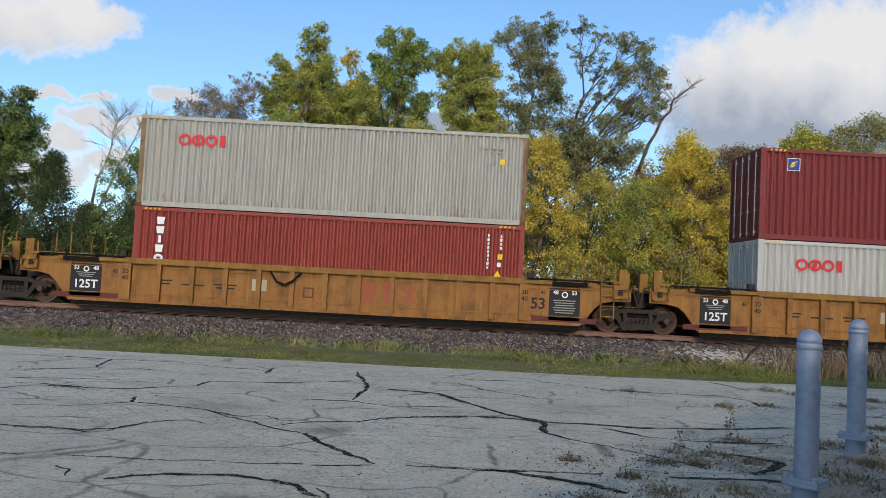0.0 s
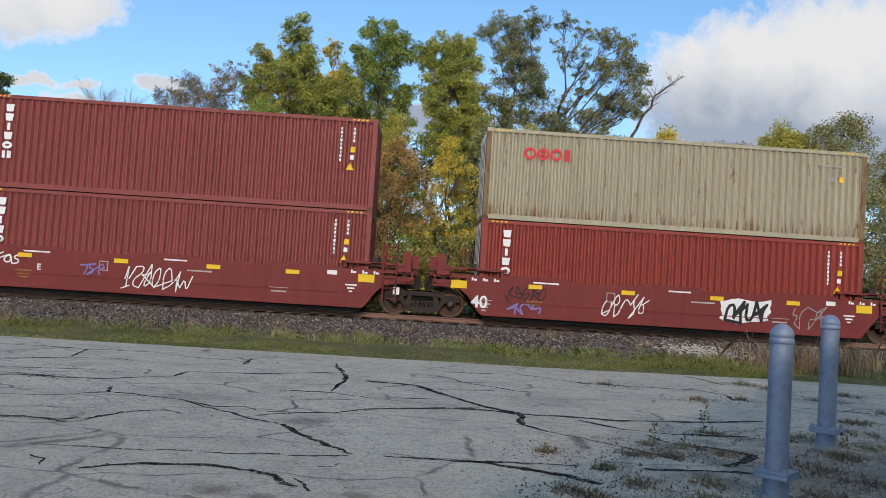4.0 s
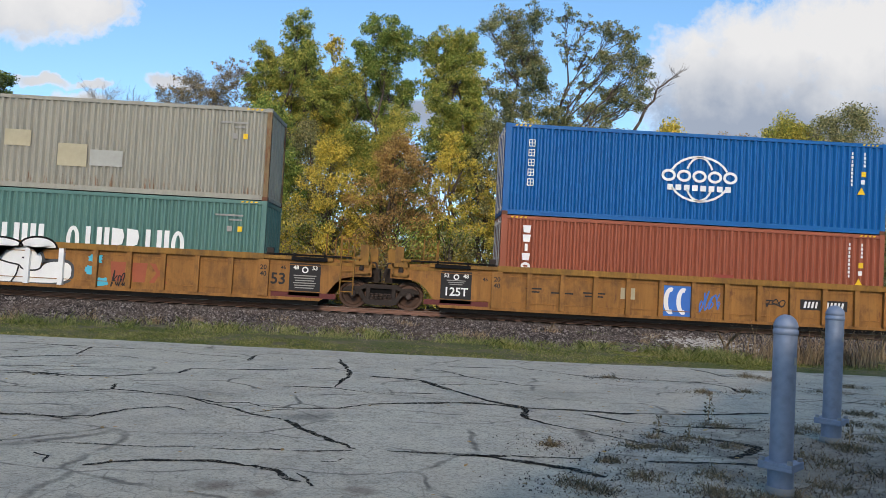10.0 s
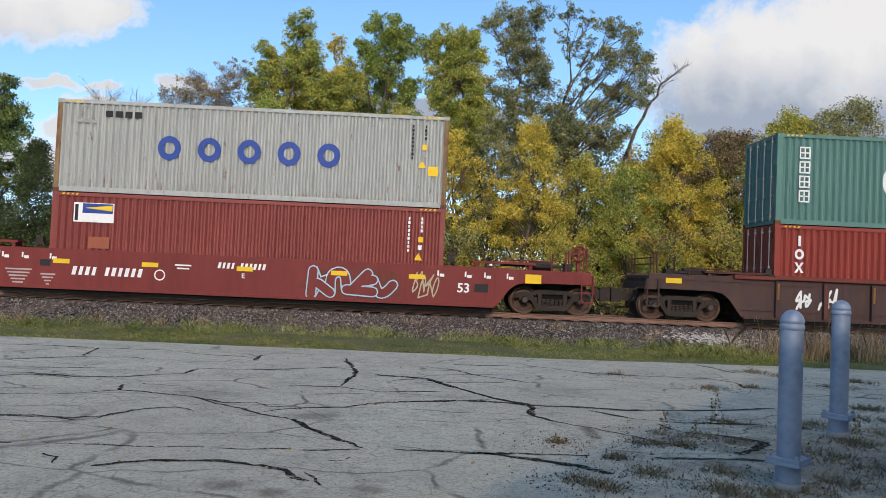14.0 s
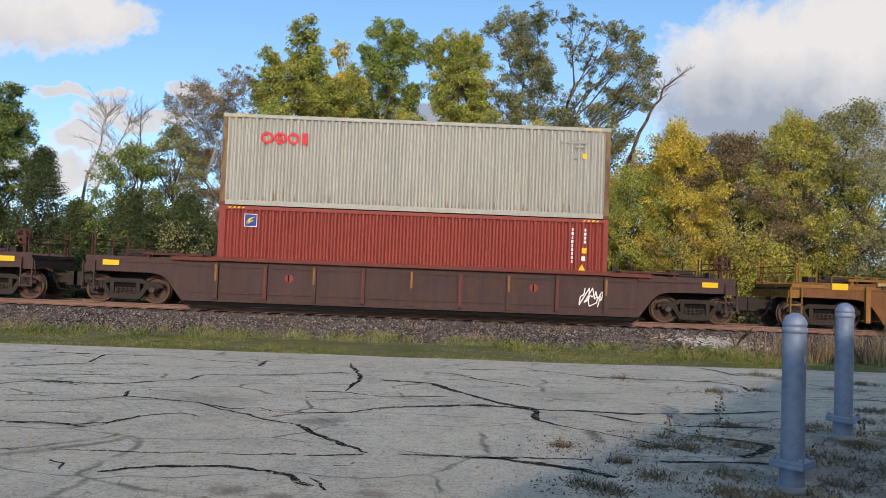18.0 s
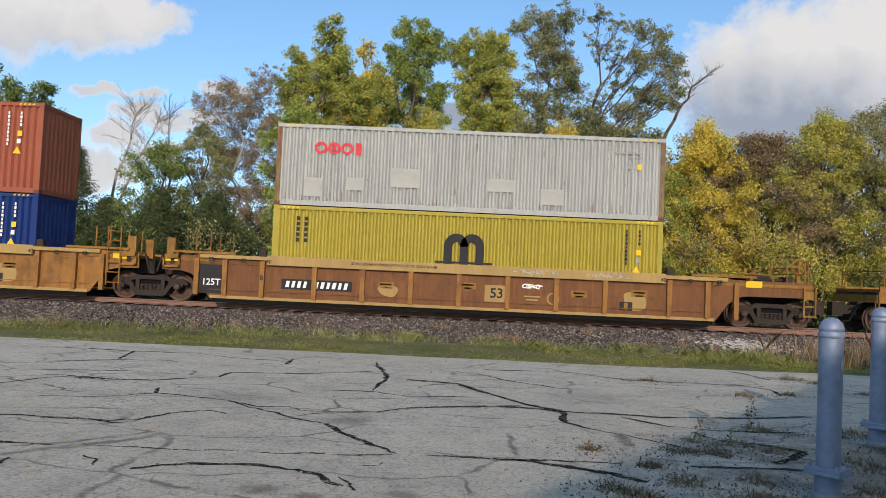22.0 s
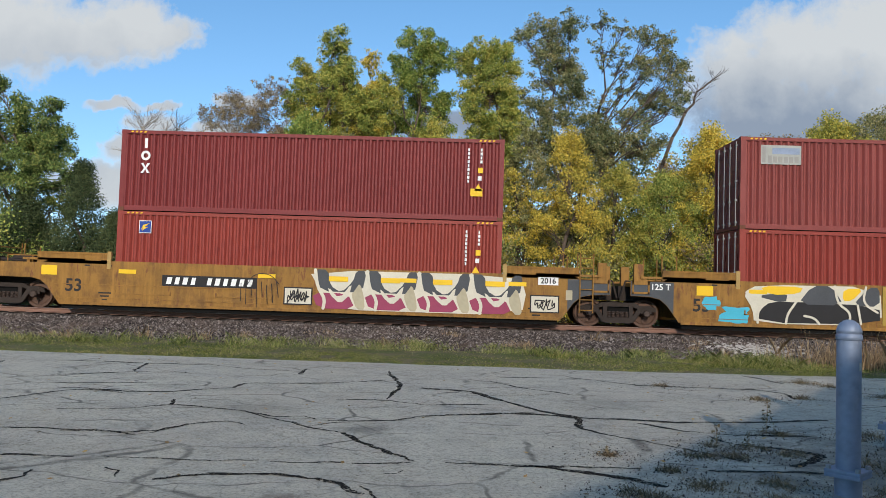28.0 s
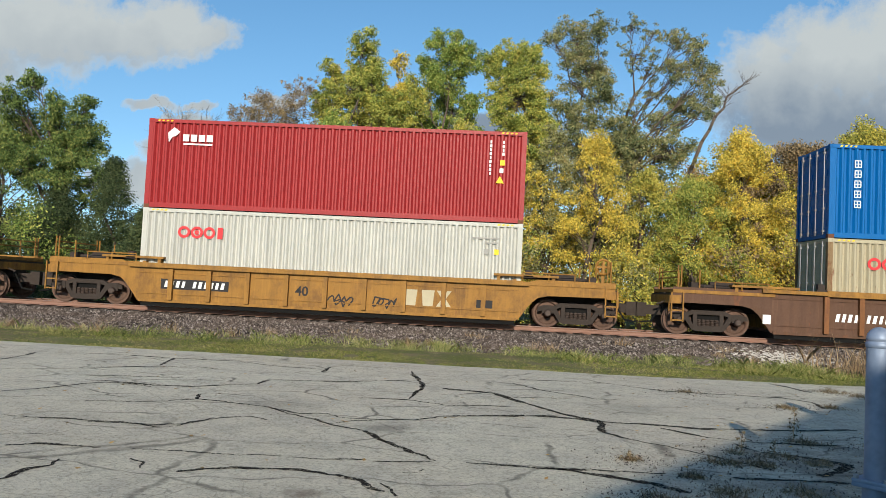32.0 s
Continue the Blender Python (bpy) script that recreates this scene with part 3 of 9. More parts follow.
def fat_lines(m, lines, width, y):
    """Sprayed strokes: a ribbon per piece of line with a round joint at each bend."""
    for line in lines:
        for a, b in zip(line, line[1:]):
            d = (b - a).normalized()
            s = Vector((-d.y, d.x)) * width / 2
            m.v += [(p.x, y, p.y) for p in (a + s, a - s, b - s, b + s)]
            k = len(m.v)
            m.f.append((k - 4, k - 3, k - 2, k - 1))
            y -= 0.0002
        for p in line:
            k = len(m.v)
            m.v += [(p.x + width / 2 * math.cos(0.7854 * i), y, p.y + width / 2 * math.sin(0.7854 * i)) for i in range(8)]
            m.f.append(tuple(range(k + 7, k - 1, -1)))
            y -= 0.0002
    return y


def sprayed(rnd, w, h, letters, shear=0.15):
    """Loose strokes in a row that spell nothing."""
    out, last = [], -1
    for k in range(letters):
        pick = rnd.randrange(len(STROKES))
        if pick == last:
            pick = (pick + 3) % len(STROKES)
        last = pick
        cw = w / letters
        x0 = -w / 2 + k * cw
        turn, fx, fz = rnd.uniform(-0.9, 0.9), rnd.choice((-1, 1)), rnd.choice((-1, 1))
        ct, st = math.cos(turn), math.sin(turn)
        ww, hh, up = cw * rnd.uniform(0.75, 1.1), h * rnd.uniform(0.75, 1.05), rnd.uniform(-0.1, 0.1) * h
        for line in STROKES[pick]:
            line = [((a - 0.5) * fx, (b - 0.5) * fz) for a, b in line]
            line = [(0.5 + 0.95 * (a * ct - b * st), 0.5 + 0.95 * (a * st + b * ct)) for a, b in line]
            out.append([Vector((x0 + a * ww + shear * (b - 0.5) * hh + rnd.uniform(-0.06, 0.06) * ww, up + (b - 0.5) * hh + rnd.uniform(-0.06, 0.06) * hh)) for a, b in line])
    # one sweep: every stroke runs on into the next
    links = [[a[-1], b[0]] for a, b in zip(out, out[1:])]
    return out + links


def rounded(line, steps=3):
    """The same line with its bends drawn as curves."""
    for _ in range(steps - 1):
        o = [line[0]]
        for a, b in zip(line, line[1:]):
            o += [a.lerp(b, 0.25), a.lerp(b, 0.75)]
        line = o + [line[-1]]
    return line


def scrawl(seed, w, h, width=0.035, strokes=6):
    """A quick sprayed tag that spells nothing."""
    def build():
        rnd = random.Random(seed)
        m = Mesh()
        lines = [rounded(l, 2) for l in sprayed(rnd, w * 0.9, h * 0.9, max(2, strokes - 1), 0.25)]
        fat_lines(m, lines, width, -0.003)
        return m.done("scrawl")
    return cached(("scrawl", seed, w, h, width), build)


def bubble(seed, w, h, letters, width, shear=0.1):
    """Fat letter-like shapes, seed for seed the same with any width."""
    def build():
        m = Mesh()
        fat_lines(m, [rounded(l) for l in sprayed(random.Random(seed), w, h, letters, shear)], width, -0.003)
        return m.done("piece")
    return cached(("bubble", seed, w, h, letters, width), build)


def soft_outline(outline, steps=2):
    """The same closed outline with its corners cut round."""
    o = [Vector(p) for p in outline]
    for _ in range(steps):
        o = [q for a, b in zip(o, o[1:] + o[:1]) for q in (a.lerp(b, 0.22), a.lerp(b, 0.78))]
    return o


def swollen(outline, by):
    """An outline grown outwards by that many metres from its middle line."""
    o = [Vector(p) for p in outline]
    turn = sum(a.x * b.y - b.x * a.y for a, b in zip(o, o[1:] + o[:1]))
    out = []
    for a, b, c in zip(o[-1:] + o[:-1], o, o[1:] + o[:1]):
        d = ((b - a).normalized() + (c - b).normalized()).normalized()
        out.append(b + Vector((d.y, -d.x)) * (by if turn > 0 else -by))
    return out


# ---------------------------------------------------------------- ground, track, verge
def profile(y):
    """Height of the ground across the track, from the lot to the woods."""
    pts = [(-400, -0.02), (15.2, -0.02), (16.0, 0.03), (18.0, 0.07), (22.6, 0.2), (23.3, 0.2), (28.6, 0.2), (31.5, -0.2), (36, -0.3), (4000, -0.3)]
    for (a, p), (b, q) in zip(pts, pts[1:]):
        if y <= b:
            return p + (q - p) * (y - a) / (b - a)
    return -0.3


def rows_sheet(name, xs, ys, height):
    m = Mesh()
    for y in ys:
        for x in xs:
            m.v.append((x, y, height(x, y)))
    w = len(xs)
    for j in range(len(ys) - 1):
        for i in range(w - 1):
            a = j * w + i
            m.f.append((a, a + 1, a + w + 1, a + w))
    return m.done(name, True)


def spread(a, b, n):
    return [a + (b - a) * i / (n - 1) for i in range(n)]


def build_ground():
    xs = [-3000, -600, -120, -60] + spread(-40, 40, 81) + [60, 120, 600, 3000]
    ys = [-3000, -400, -60, 0] + spread(12, 48, 73) + [70, 150, 500, 4000]
    near = lambda x, y: profile(y) + (0.05 * noise.noise((x * 0.5, y * 0.8, 1)) if 15.4 < y < 48 and abs(x) < 60 else 0.0) - (0.06 if y < 15.2 else 0.0)
    part("ground", rows_sheet("ground", xs, ys, near), M_SOIL, None, "grassy soil verge running off into woodland", kind="structure")
    # the lot, with a ragged far edge
    def edge(x):
        return 15.0 + 0.012 * max(x, -8) + 0.08 * noise.noise((x * 0.7, 0, 0)) + 0.05 * noise.noise((x * 3.0, 4, 0)) + (0.055 * (x - 3) ** 1.3 if x > 3 else 0)
    xs = spread(-45, 30, 151)
    m = Mesh()
    for x in xs:
        for u in (0, 0.3, 0.6, 0.8, 0.9, 0.96, 1.0):
            y = -30 + (edge(x) + 30) * u
            m.v.append((x, y, 0.0))
        m.v.append((x, edge(x) + 0.03, -0.12))
    for i in range(len(xs) - 1):
        for j in range(7):
            a = i * 8 + j
            m.f.append((a, a + 8, a + 9, a + 1))
    lot = part("pavement", m.done("pavement"), M_PAVE, None, "old pale cracked concrete parking lot", kind="structure")
    return lot


LOT = build_ground()


def crack(points, width, seed, lot=LOT):
    """A dark filled crack that wanders through a few waypoints on the lot."""
    pts = []
    for (x0, y0), (x1, y1) in zip(points, points[1:]):
        n = max(2, int(math.hypot(x1 - x0, y1 - y0) / 0.05))
        for i in range(n):
            u = i / n
            x, y = x0 + (x1 - x0) * u, y0 + (y1 - y0) * u
            k = 0.035
            x += k * noise.noise((x * 1.7, y * 1.7, seed)) * 1.6 + 0.03 * noise.noise((x * 8, y * 8, seed)) + 0.016 * noise.noise((x * 27, y * 27, seed))
            y += k * noise.noise((x * 1.7, y * 1.7, seed + 9)) * 1.6 + 0.03 * noise.noise((x * 8, y * 8, seed + 5)) + 0.016 * noise.noise((x * 27, y * 27, seed + 5))
            pts.append(Vector((x, y)))
    m = Mesh()
    n = len(pts)
    for i, p in enumerate(pts):
        d = (pts[min(i + 1, n - 1)] - pts[max(i - 1, 0)]).normalized()
        w = (1.5 + 0.2 * max(0.0, p.y - 8.0)) * width * max(0.55, min(1.15, 0.9 + 1.3 * noise.noise((p.x * 1.3, p.y * 1.3, seed + 7)))) * (0.35 + 0.9 * abs(noise.noise((p.x * 2.2, p.y * 2.2, seed + 3))) + 0.5 * abs(noise.noise((p.x * 11, p.y * 11, seed)))) * min(1, 0.6 + 0.2 * min(i, n - 1 - i))
        s = Vector((-d.y, d.x)) * w
        m.v += [(p.x + s.x, p.y + s.y, 0.004), (p.x - s.x, p.y - s.y, 0.004)]
    m.f = [(2 * i, 2 * i + 1, 2 * i + 3, 2 * i + 2) for i in range(n - 1)]
    part("crack", m.done("crack"), M_CRACK, lot)

# waypoints of the cracks in the lot, in metres
crack([(-5.71, 13.56), (-4.61, 13.66), (-3.94, 13.28), (-2.98, 13.13)], 0.017, 0)
crack([(-5.43, 12.37), (-5.65, 13.09), (-5.71, 13.56)], 0.017, 1)
crack([(-6.34, 11.58), (-5.39, 12.30), (-4.64, 12.44), (-4.44, 12.28)], 0.017, 2)
crack([(-5.88, 10.76), (-5.19, 10.95), (-4.45, 11.09)], 0.017, 3)
crack([(-5.62, 10.30), (-5.31, 10.35), (-4.57, 10.14), (-4.05, 10.31), (-3.33, 10.91), (-3.35, 11.36), (-2.13, 11.73), (-1.29, 12.32)], 0.021, 4)
crack([(-2.78, 12.70), (-2.86, 13.55)], 0.02, 5)
crack([(-1.36, 13.62), (-1.25, 12.88), (-1.01, 11.84), (-1.04, 10.89), (-1.09, 10.22)], 0.026, 7)
crack([(-1.76, 10.17), (-1.09, 10.22), (-0.54, 9.94), (0.30, 10.18)], 0.017, 8)
crack([(-4.73, 8.70), (-4.20, 8.77), (-3.62, 9.24), (-3.73, 9.77)], 0.021, 9)
crack([(-3.62, 9.24), (-2.66, 8.99), (-2.14, 8.51), (-1.72, 8.16), (-1.31, 7.88)], 0.021, 10)
crack([(-1.31, 7.88), (-0.97, 7.38), (-0.45, 6.70)], 0.036, 11)
crack([(-2.58, 8.93), (-2.19, 8.68), (-1.89, 8.80), (-1.66, 8.59), (-1.28, 8.62), (-0.84, 8.69), (-0.61, 9.01), (0.29, 9.41), (0.91, 9.66)], 0.021, 12)
crack([(-4.07, 7.51), (-3.59, 7.53), (-3.33, 7.45), (-3.17, 7.57), (-3.11, 7.83), (-2.88, 8.15), (-2.64, 8.31), (-2.34, 8.14)], 0.021, 13)
crack([(-1.80, 8.11), (-1.50, 8.42), (-1.27, 8.58)], 0.017, 14)
crack([(-3.11, 6.47), (-2.65, 6.50), (-2.31, 6.48), (-1.77, 6.56)], 0.021, 15)
crack([(-1.00, 6.60), (-0.48, 6.67)], 0.02, 16)
crack([(-2.95, 6.14), (-2.81, 6.03), (-2.76, 5.81)], 0.012, 17)
crack([(0.36, 12.69), (0.93, 11.97), (1.57, 11.42), (2.00, 11.43)], 0.017, 21)
crack([(0.32, 11.03), (1.31, 11.34)], 0.017, 22)
crack([(0.53, 13.31), (2.05, 13.54), (2.27, 13.38)], 0.017, 29)
crack([(2.31, 13.31), (2.90, 12.84), (3.85, 12.80), (4.83, 12.83), (5.13, 12.39), (5.05, 11.76)], 0.021, 30)
crack([(5.38, 14.95), (5.58, 14.57), (5.70, 13.78)], 0.021, 31)
crack([(5.52, 11.45), (5.93, 11.40), (6.91, 11.20)], 0.021, 33)
crack([(6.54, 12.96), (7.04, 12.46), (7.60, 12.32)], 0.021, 34)
crack([(-7.45, 13.58), (-6.48, 13.62), (-5.75, 13.54)], 0.021, 35)
crack([(-1.71, 6.53), (-1.38, 6.55), (-1.05, 6.61)], 0.02, 36)
crack([(-5.97, 8.96), (-5.73, 9.28), (-5.46, 9.98), (-5.25, 10.20), (-4.83, 10.15), (-4.49, 10.00)], 0.021, 40)
crack([(-5.05, 7.58), (-4.67, 7.55), (-4.14, 7.56), (-3.73, 7.57), (-3.41, 7.52), (-3.09, 7.76), (-2.99, 8.15)], 0.021, 41)
crack([(-4.20, 6.30), (-3.96, 6.40), (-3.72, 6.43), (-3.33, 6.45)], 0.024, 42)
crack([(-3.53, 5.29), (-3.53, 5.57), (-3.43, 5.76), (-3.50, 6.04)], 0.034, 43)
crack([(-7.95, 11.94), (-8.01, 12.64), (-8.13, 13.25)], 0.020, 44)
crack([(-2.46, 5.82), (-2.12, 6.03), (-1.69, 6.13), (-1.40, 6.07), (-1.20, 6.01), (-1.02, 5.88), (-0.90, 5.69), (-0.74, 5.62)], 0.030, 45)
crack([(-0.85, 5.87), (-0.76, 5.73), (-0.68, 5.50)], 0.034, 46)
crack([(-0.70, 6.24), (-0.59, 6.31), (-0.53, 6.46)], 0.022, 48)
crack([(-4.43, 6.66), (-4.20, 6.79), (-3.99, 6.85)], 0.014, 49)
crack([(-0.69, 11.58), (0.08, 11.34), (0.87, 9.88), (1.38, 9.43)], 0.037, 50)
crack([(1.38, 9.43), (1.28, 9.01), (1.29, 8.67), (1.52, 8.35), (1.86, 8.01), (2.18, 7.73)], 0.034, 51)
crack([(2.18, 7.73), (2.38, 7.49), (2.53, 7.30), (2.68, 7.17)], 0.040, 52)
crack([(-0.55, 9.10), (0.48, 9.52), (1.51, 9.39), (2.50, 9.31), (3.57, 9.52), (4.68, 9.89)], 0.034, 53)
crack([(2.07, 9.17), (2.46, 8.71), (2.99, 8.62), (4.01, 8.72)], 0.034, 54)
crack([(2.63, 8.45), (2.80, 8.07), (3.19, 7.92), (3.52, 7.67), (3.27, 7.35), (2.94, 7.07)], 0.046, 55)
crack([(-0.16, 6.73), (0.49, 6.74), (0.98, 6.75), (1.62, 6.80)], 0.024, 56)
crack([(0.49, 6.74), (1.00, 6.60), (1.39, 6.39), (1.65, 6.16)], 0.053, 57)
crack([(2.11, 6.79), (2.67, 6.88), (3.27, 6.91)], 0.040, 58)


def build_track():
    m = Mesh()
    # ballast shoulder under both rails
    xs = spread(-60, 60, 121)
    prof = [(17.6, 0.02), (19.5, 0.11), (21.5, 0.17), (22.7, 0.245), (23.2, 0.262), (27.0, 0.262), (28.4, 0.1), (30.5, -0.25)]
    for x in xs:
        for y, z in prof:
            yy = y + (0.35 * noise.noise((x * 0.35, y, 2)) + 0.15 * noise.noise((x * 1.5, y, 7)) if y < 20 else 0)
            m.v.append((x, yy, z + 0.03 * noise.noise((x * 1.3, y * 1.3, 3))))
    w = len(prof)
    for i in range(len(xs) - 1):
        for j in range(w - 1):
            a = i * w + j
            m.f.append((a, a + w, a + w + 1, a + 1))
    part("ballast", m.done("ballast", True), M_BALLAST, None, "grey-brown crushed stone railway ballast", kind="structure")
    # loose stones
    rng = np.random.default_rng(4)
    n = 60000
    x = rng.uniform(-19, 21, n)
    y = 17.7 + 5.4 * rng.random(n) ** 0.9
    z = np.interp(y, [p[0] for p in prof], [p[1] for p in prof]) + 0.012
    size = rng.uniform(0.02, 0.055, n)
    octa = np.array([(1, 0, 0), (0, 1, 0), (-1, 0, 0), (0, -1, 0), (0, 0, 0.8), (0, 0, -0.8)], float)
    tri = np.array([(0, 1, 4), (1, 2, 4), (2, 3, 4), (3, 0, 4)])
    pts = octa[None] * size[:, None, None] * rng.uniform(0.6, 1.4, (n, 6, 1))
    ang = rng.uniform(0, 6.28, n)
    c, s = np.cos(ang)[:, None], np.sin(ang)[:, None]
    pts = np.stack([pts[..., 0] * c - pts[..., 1] * s, pts[..., 0] * s + pts[..., 1] * c, pts[..., 2]], -1)
    pts += np.stack([x, y, z], 1)[:, None]
    me = bpy.data.meshes.new("stones")
    faces = (tri[None] + (np.arange(n) * 6)[:, None, None]).reshape(-1, 3)
    me.from_pydata(pts.reshape(-1, 3).tolist(), [], faces.tolist())
    part("ballast_stones", me, M_STONE, None, "loose crushed stones on the track shoulder", kind="stuff")
    # ties and rails
    track = thing("railway_track", (0, TRACK_Y, 0), "rusty steel rails on timber ties in ballast", "track", kind="structure")
    tie = Mesh().box(-0.115, 0.115, -1.3, 1.3, 0.14, 0.29).done("tie")
    plate = Mesh().box(-0.1, 0.1, -0.19, 0.19, 0.29, 0.305).done("tie_plate")
    for i in range(74):
        x = -20 + i * 0.55
        t = part("tie", tie, M_TIE, track, at=(x, random.uniform(-0.05, 0.05), random.uniform(-0.01, 0.01)))
        for y in (-0.755, 0.755):
            part("tie_plate", plate, M_RAIL, t, at=(0, y, 0))
    for y in (-0.755, 0.755):
        o = [(-0.07, 0.305), (0.07, 0.305), (0.07, 0.318), (0.012, 0.335), (0.012, 0.405), (0.036, 0.418), (0.036, 0.446), (-0.036, 0.446), (-0.036, 0.418), (-0.012, 0.405), (-0.012, 0.335), (-0.07, 0.318)]
        m = Mesh()
        m.v = [(x, y + a, b) for x in (-300, 300) for a, b in o]
        m.f = [(i, (i + 1) % 12, (i + 1) % 12 + 12, i + 12) for i in range(12)]
        rail = part("rail", m, M_RAIL, track)
        part("running_band", Mesh().box(-300, 300, y - 0.03, y + 0.03, 0.446, 0.4495), M_RAILTOP, rail, "polished running band")


build_track()


def blades(name, boxes, material, h0, h1, w, lean, seed, label, ground=profile, bare=None, tufts=0.0):
    """Upright tapering blades scattered over patches (x0, x1, y0, y1, count). bare: how much of the ground stays open; tufts: the width of the bunches they stand in."""
    rng = np.random.default_rng(seed)
    out = []
    for x0, x1, y0, y1, n in boxes:
        x, y = rng.uniform(x0, x1, n), rng.uniform(y0, y1, n)
        tall = np.ones(n)
        if tufts:
            m = max(3, n // 45)
            cx, cy = rng.uniform(x0, x1, m), rng.uniform(y0, y1, m)
            k = rng.integers(0, m, n)
            x, y = cx[k] + rng.normal(0, tufts, n), cy[k] + rng.normal(0, tufts, n)
            tall = (0.5 + 0.9 * rng.random(m))[k]
        if bare is not None:
            keep = np.array([noise.noise((a * 0.9, b * 1.4, seed)) + 0.5 * noise.noise((a * 4.0, b * 5.0, seed)) > bare for a, b in zip(x, y)])
            x, y, tall = x[keep], y[keep], tall[keep]
            n = len(x)
        z = np.array([ground(v) for v in y])
        h = rng.uniform(h0, h1, n) * (0.6 + 0.8 * rng.random(n)) * tall
        a = rng.uniform(0, 6.28, n)
        dx, dy = np.cos(a) * w, np.sin(a) * w
        lx, ly = rng.normal(0, lean, n) * h, rng.normal(0, lean, n) * h
        b = np.stack([x, y, z - 0.01], 1)
        s = np.stack([dx, dy, 0 * dx], 1)
        mid = b + np.stack([lx * 0.35, ly * 0.35, h * 0.55], 1)
        top = b + np.stack([lx, ly, h], 1)
        out.append(np.stack([b - s, b + s, mid + s * 0.7, top, mid - s * 0.7], 1).reshape(-1, 3))
    part(name, quads(name, np.concatenate(out), 5), material, None, label, kind="stuff")


blades("grass", [(-18, 20, 15.02, 17.5, 62000), (-18, 7, 15.0, 16.4, 22000), (4.5, 8.5, 15.5, 17.4, 12000)], GRASS, 0.012, 0.04, 0.006, 0.9, 5, "short mown green grass beside the lot", bare=-0.32)
blades("dry_grass", [(-18, 20, 15.1, 18.2, 22000)], TUFT, 0.012, 0.05, 0.005, 1.0, 15, "thin yellowed grass among the green", bare=-0.05)
blades("tall_grass", [(-6.0, -2.4, 17.2, 18.5, 900), (-2.3, -0.5, 17.0, 18.7, 1000), (0.5, 2.6, 17.2, 18.7, 900), (2.8, 6.0, 17.4, 18.8, 700), (-16, -6, 17.1, 18.4, 1300), (5.4, 7.6, 16.6, 18.0, 1800), (-9, 4, 17.0, 18.2, 1500)], TUFT, 0.07, 0.2, 0.0045, 0.6, 6, "tufts of long yellowing grass at the ballast edge", tufts=0.13)
blades("leafy_weeds", [(5.2, 7.2, 16.2, 17.6, 2200), (1.8, 2.6, 16.8, 17.4, 300), (-10, -8, 16.6, 17.4, 300)], GRASS, 0.04, 0.12, 0.008, 0.8, 16, "broad green weeds in the verge", tufts=0.16)
blades("dry_weeds", [(8.2, 9.2, 16.6, 18.2, 420), (9.2, 11.2, 16.4, 18.4, 560), (11, 16, 16.4, 18.6, 760), (7.2, 8.2, 16.9, 18.4, 130)], DRY, 0.25, 0.6, 0.007, 0.35, 7, "tall dry brown weeds", tufts=0.18)
blades("low_tufts", [(-0.6, 0.2, 20.3, 21.5, 90), (3.2, 3.9, 20.8, 22, 90), (-4.2, -3.5, 20, 21.5, 90), (6.1, 6.7, 20.3, 21.5, 90), (-2.4, -1.2, 17.8, 19, 140), (0.5, 1.9, 17.9, 19.4, 180), (-8, -5, 17.6, 19.2, 200), (4.0, 6.5, 17.8, 19.6, 220), (-14, -9, 17.6, 19.0, 220)], DRY, 0.08, 0.24, 0.0045, 0.55, 8, "low brown tufts on the ballast edge", tufts=0.1)

# ---------------------------------------------------------------- trees
def limb_mesh(m, a, b, r0, r1, rnd, bends=3, sides=7):
    """A tapering limb that bends a little on its way."""
    a, b = Vector(a), Vector(b)
    pts = [a]
    for i in range(1, bends):
        u = i / bends
        k = (b - a).length * 0.07
        pts.append(a.lerp(b, u) + Vector((rnd.uniform(-k, k), rnd.uniform(-k, k), rnd.uniform(-k, k) * 0.4)))
    pts.append(b)
    for i in range(bends):
        p, q = r0 + (r1 - r0) * i / bends, r0 + (r1 - r0) * (i + 1) / bends
        m.rod(pts[i], pts[i + 1], p, sides, q)
    return pts


def leaf_cloud(rng, centres, radii, count, size):
    """Leaf clumps as small bent-away quads round many centres."""
    centres, radii = np.array(centres), np.array(radii)
    pick = rng.choice(len(centres), count, p=(radii ** 2) / (radii ** 2).sum())
    d = rng.normal(size=(count, 3))
    d /= np.linalg.norm(d, axis=1)[:, None]
    p = centres[pick] + d * (radii[pick] * (0.15 + 1.0 * rng.random(count) ** 0.7))[:, None] * np.array([1, 1, 0.8])
    u = rng.normal(size=(count, 3))
    u /= np.linalg.norm(u, axis=1)[:, None]
    w = np.cross(u, rng.normal(size=(count, 3)))
    w /= np.linalg.norm(w, axis=1)[:, None]
    s = size * (0.6 + 0.8 * rng.random(count))[:, None]
    u, w = u * s, w * s * 0.55
    return np.stack([p - u, p + w - u * 0.1, p + u, p - w - u * 0.1], 1).reshape(-1, 3)


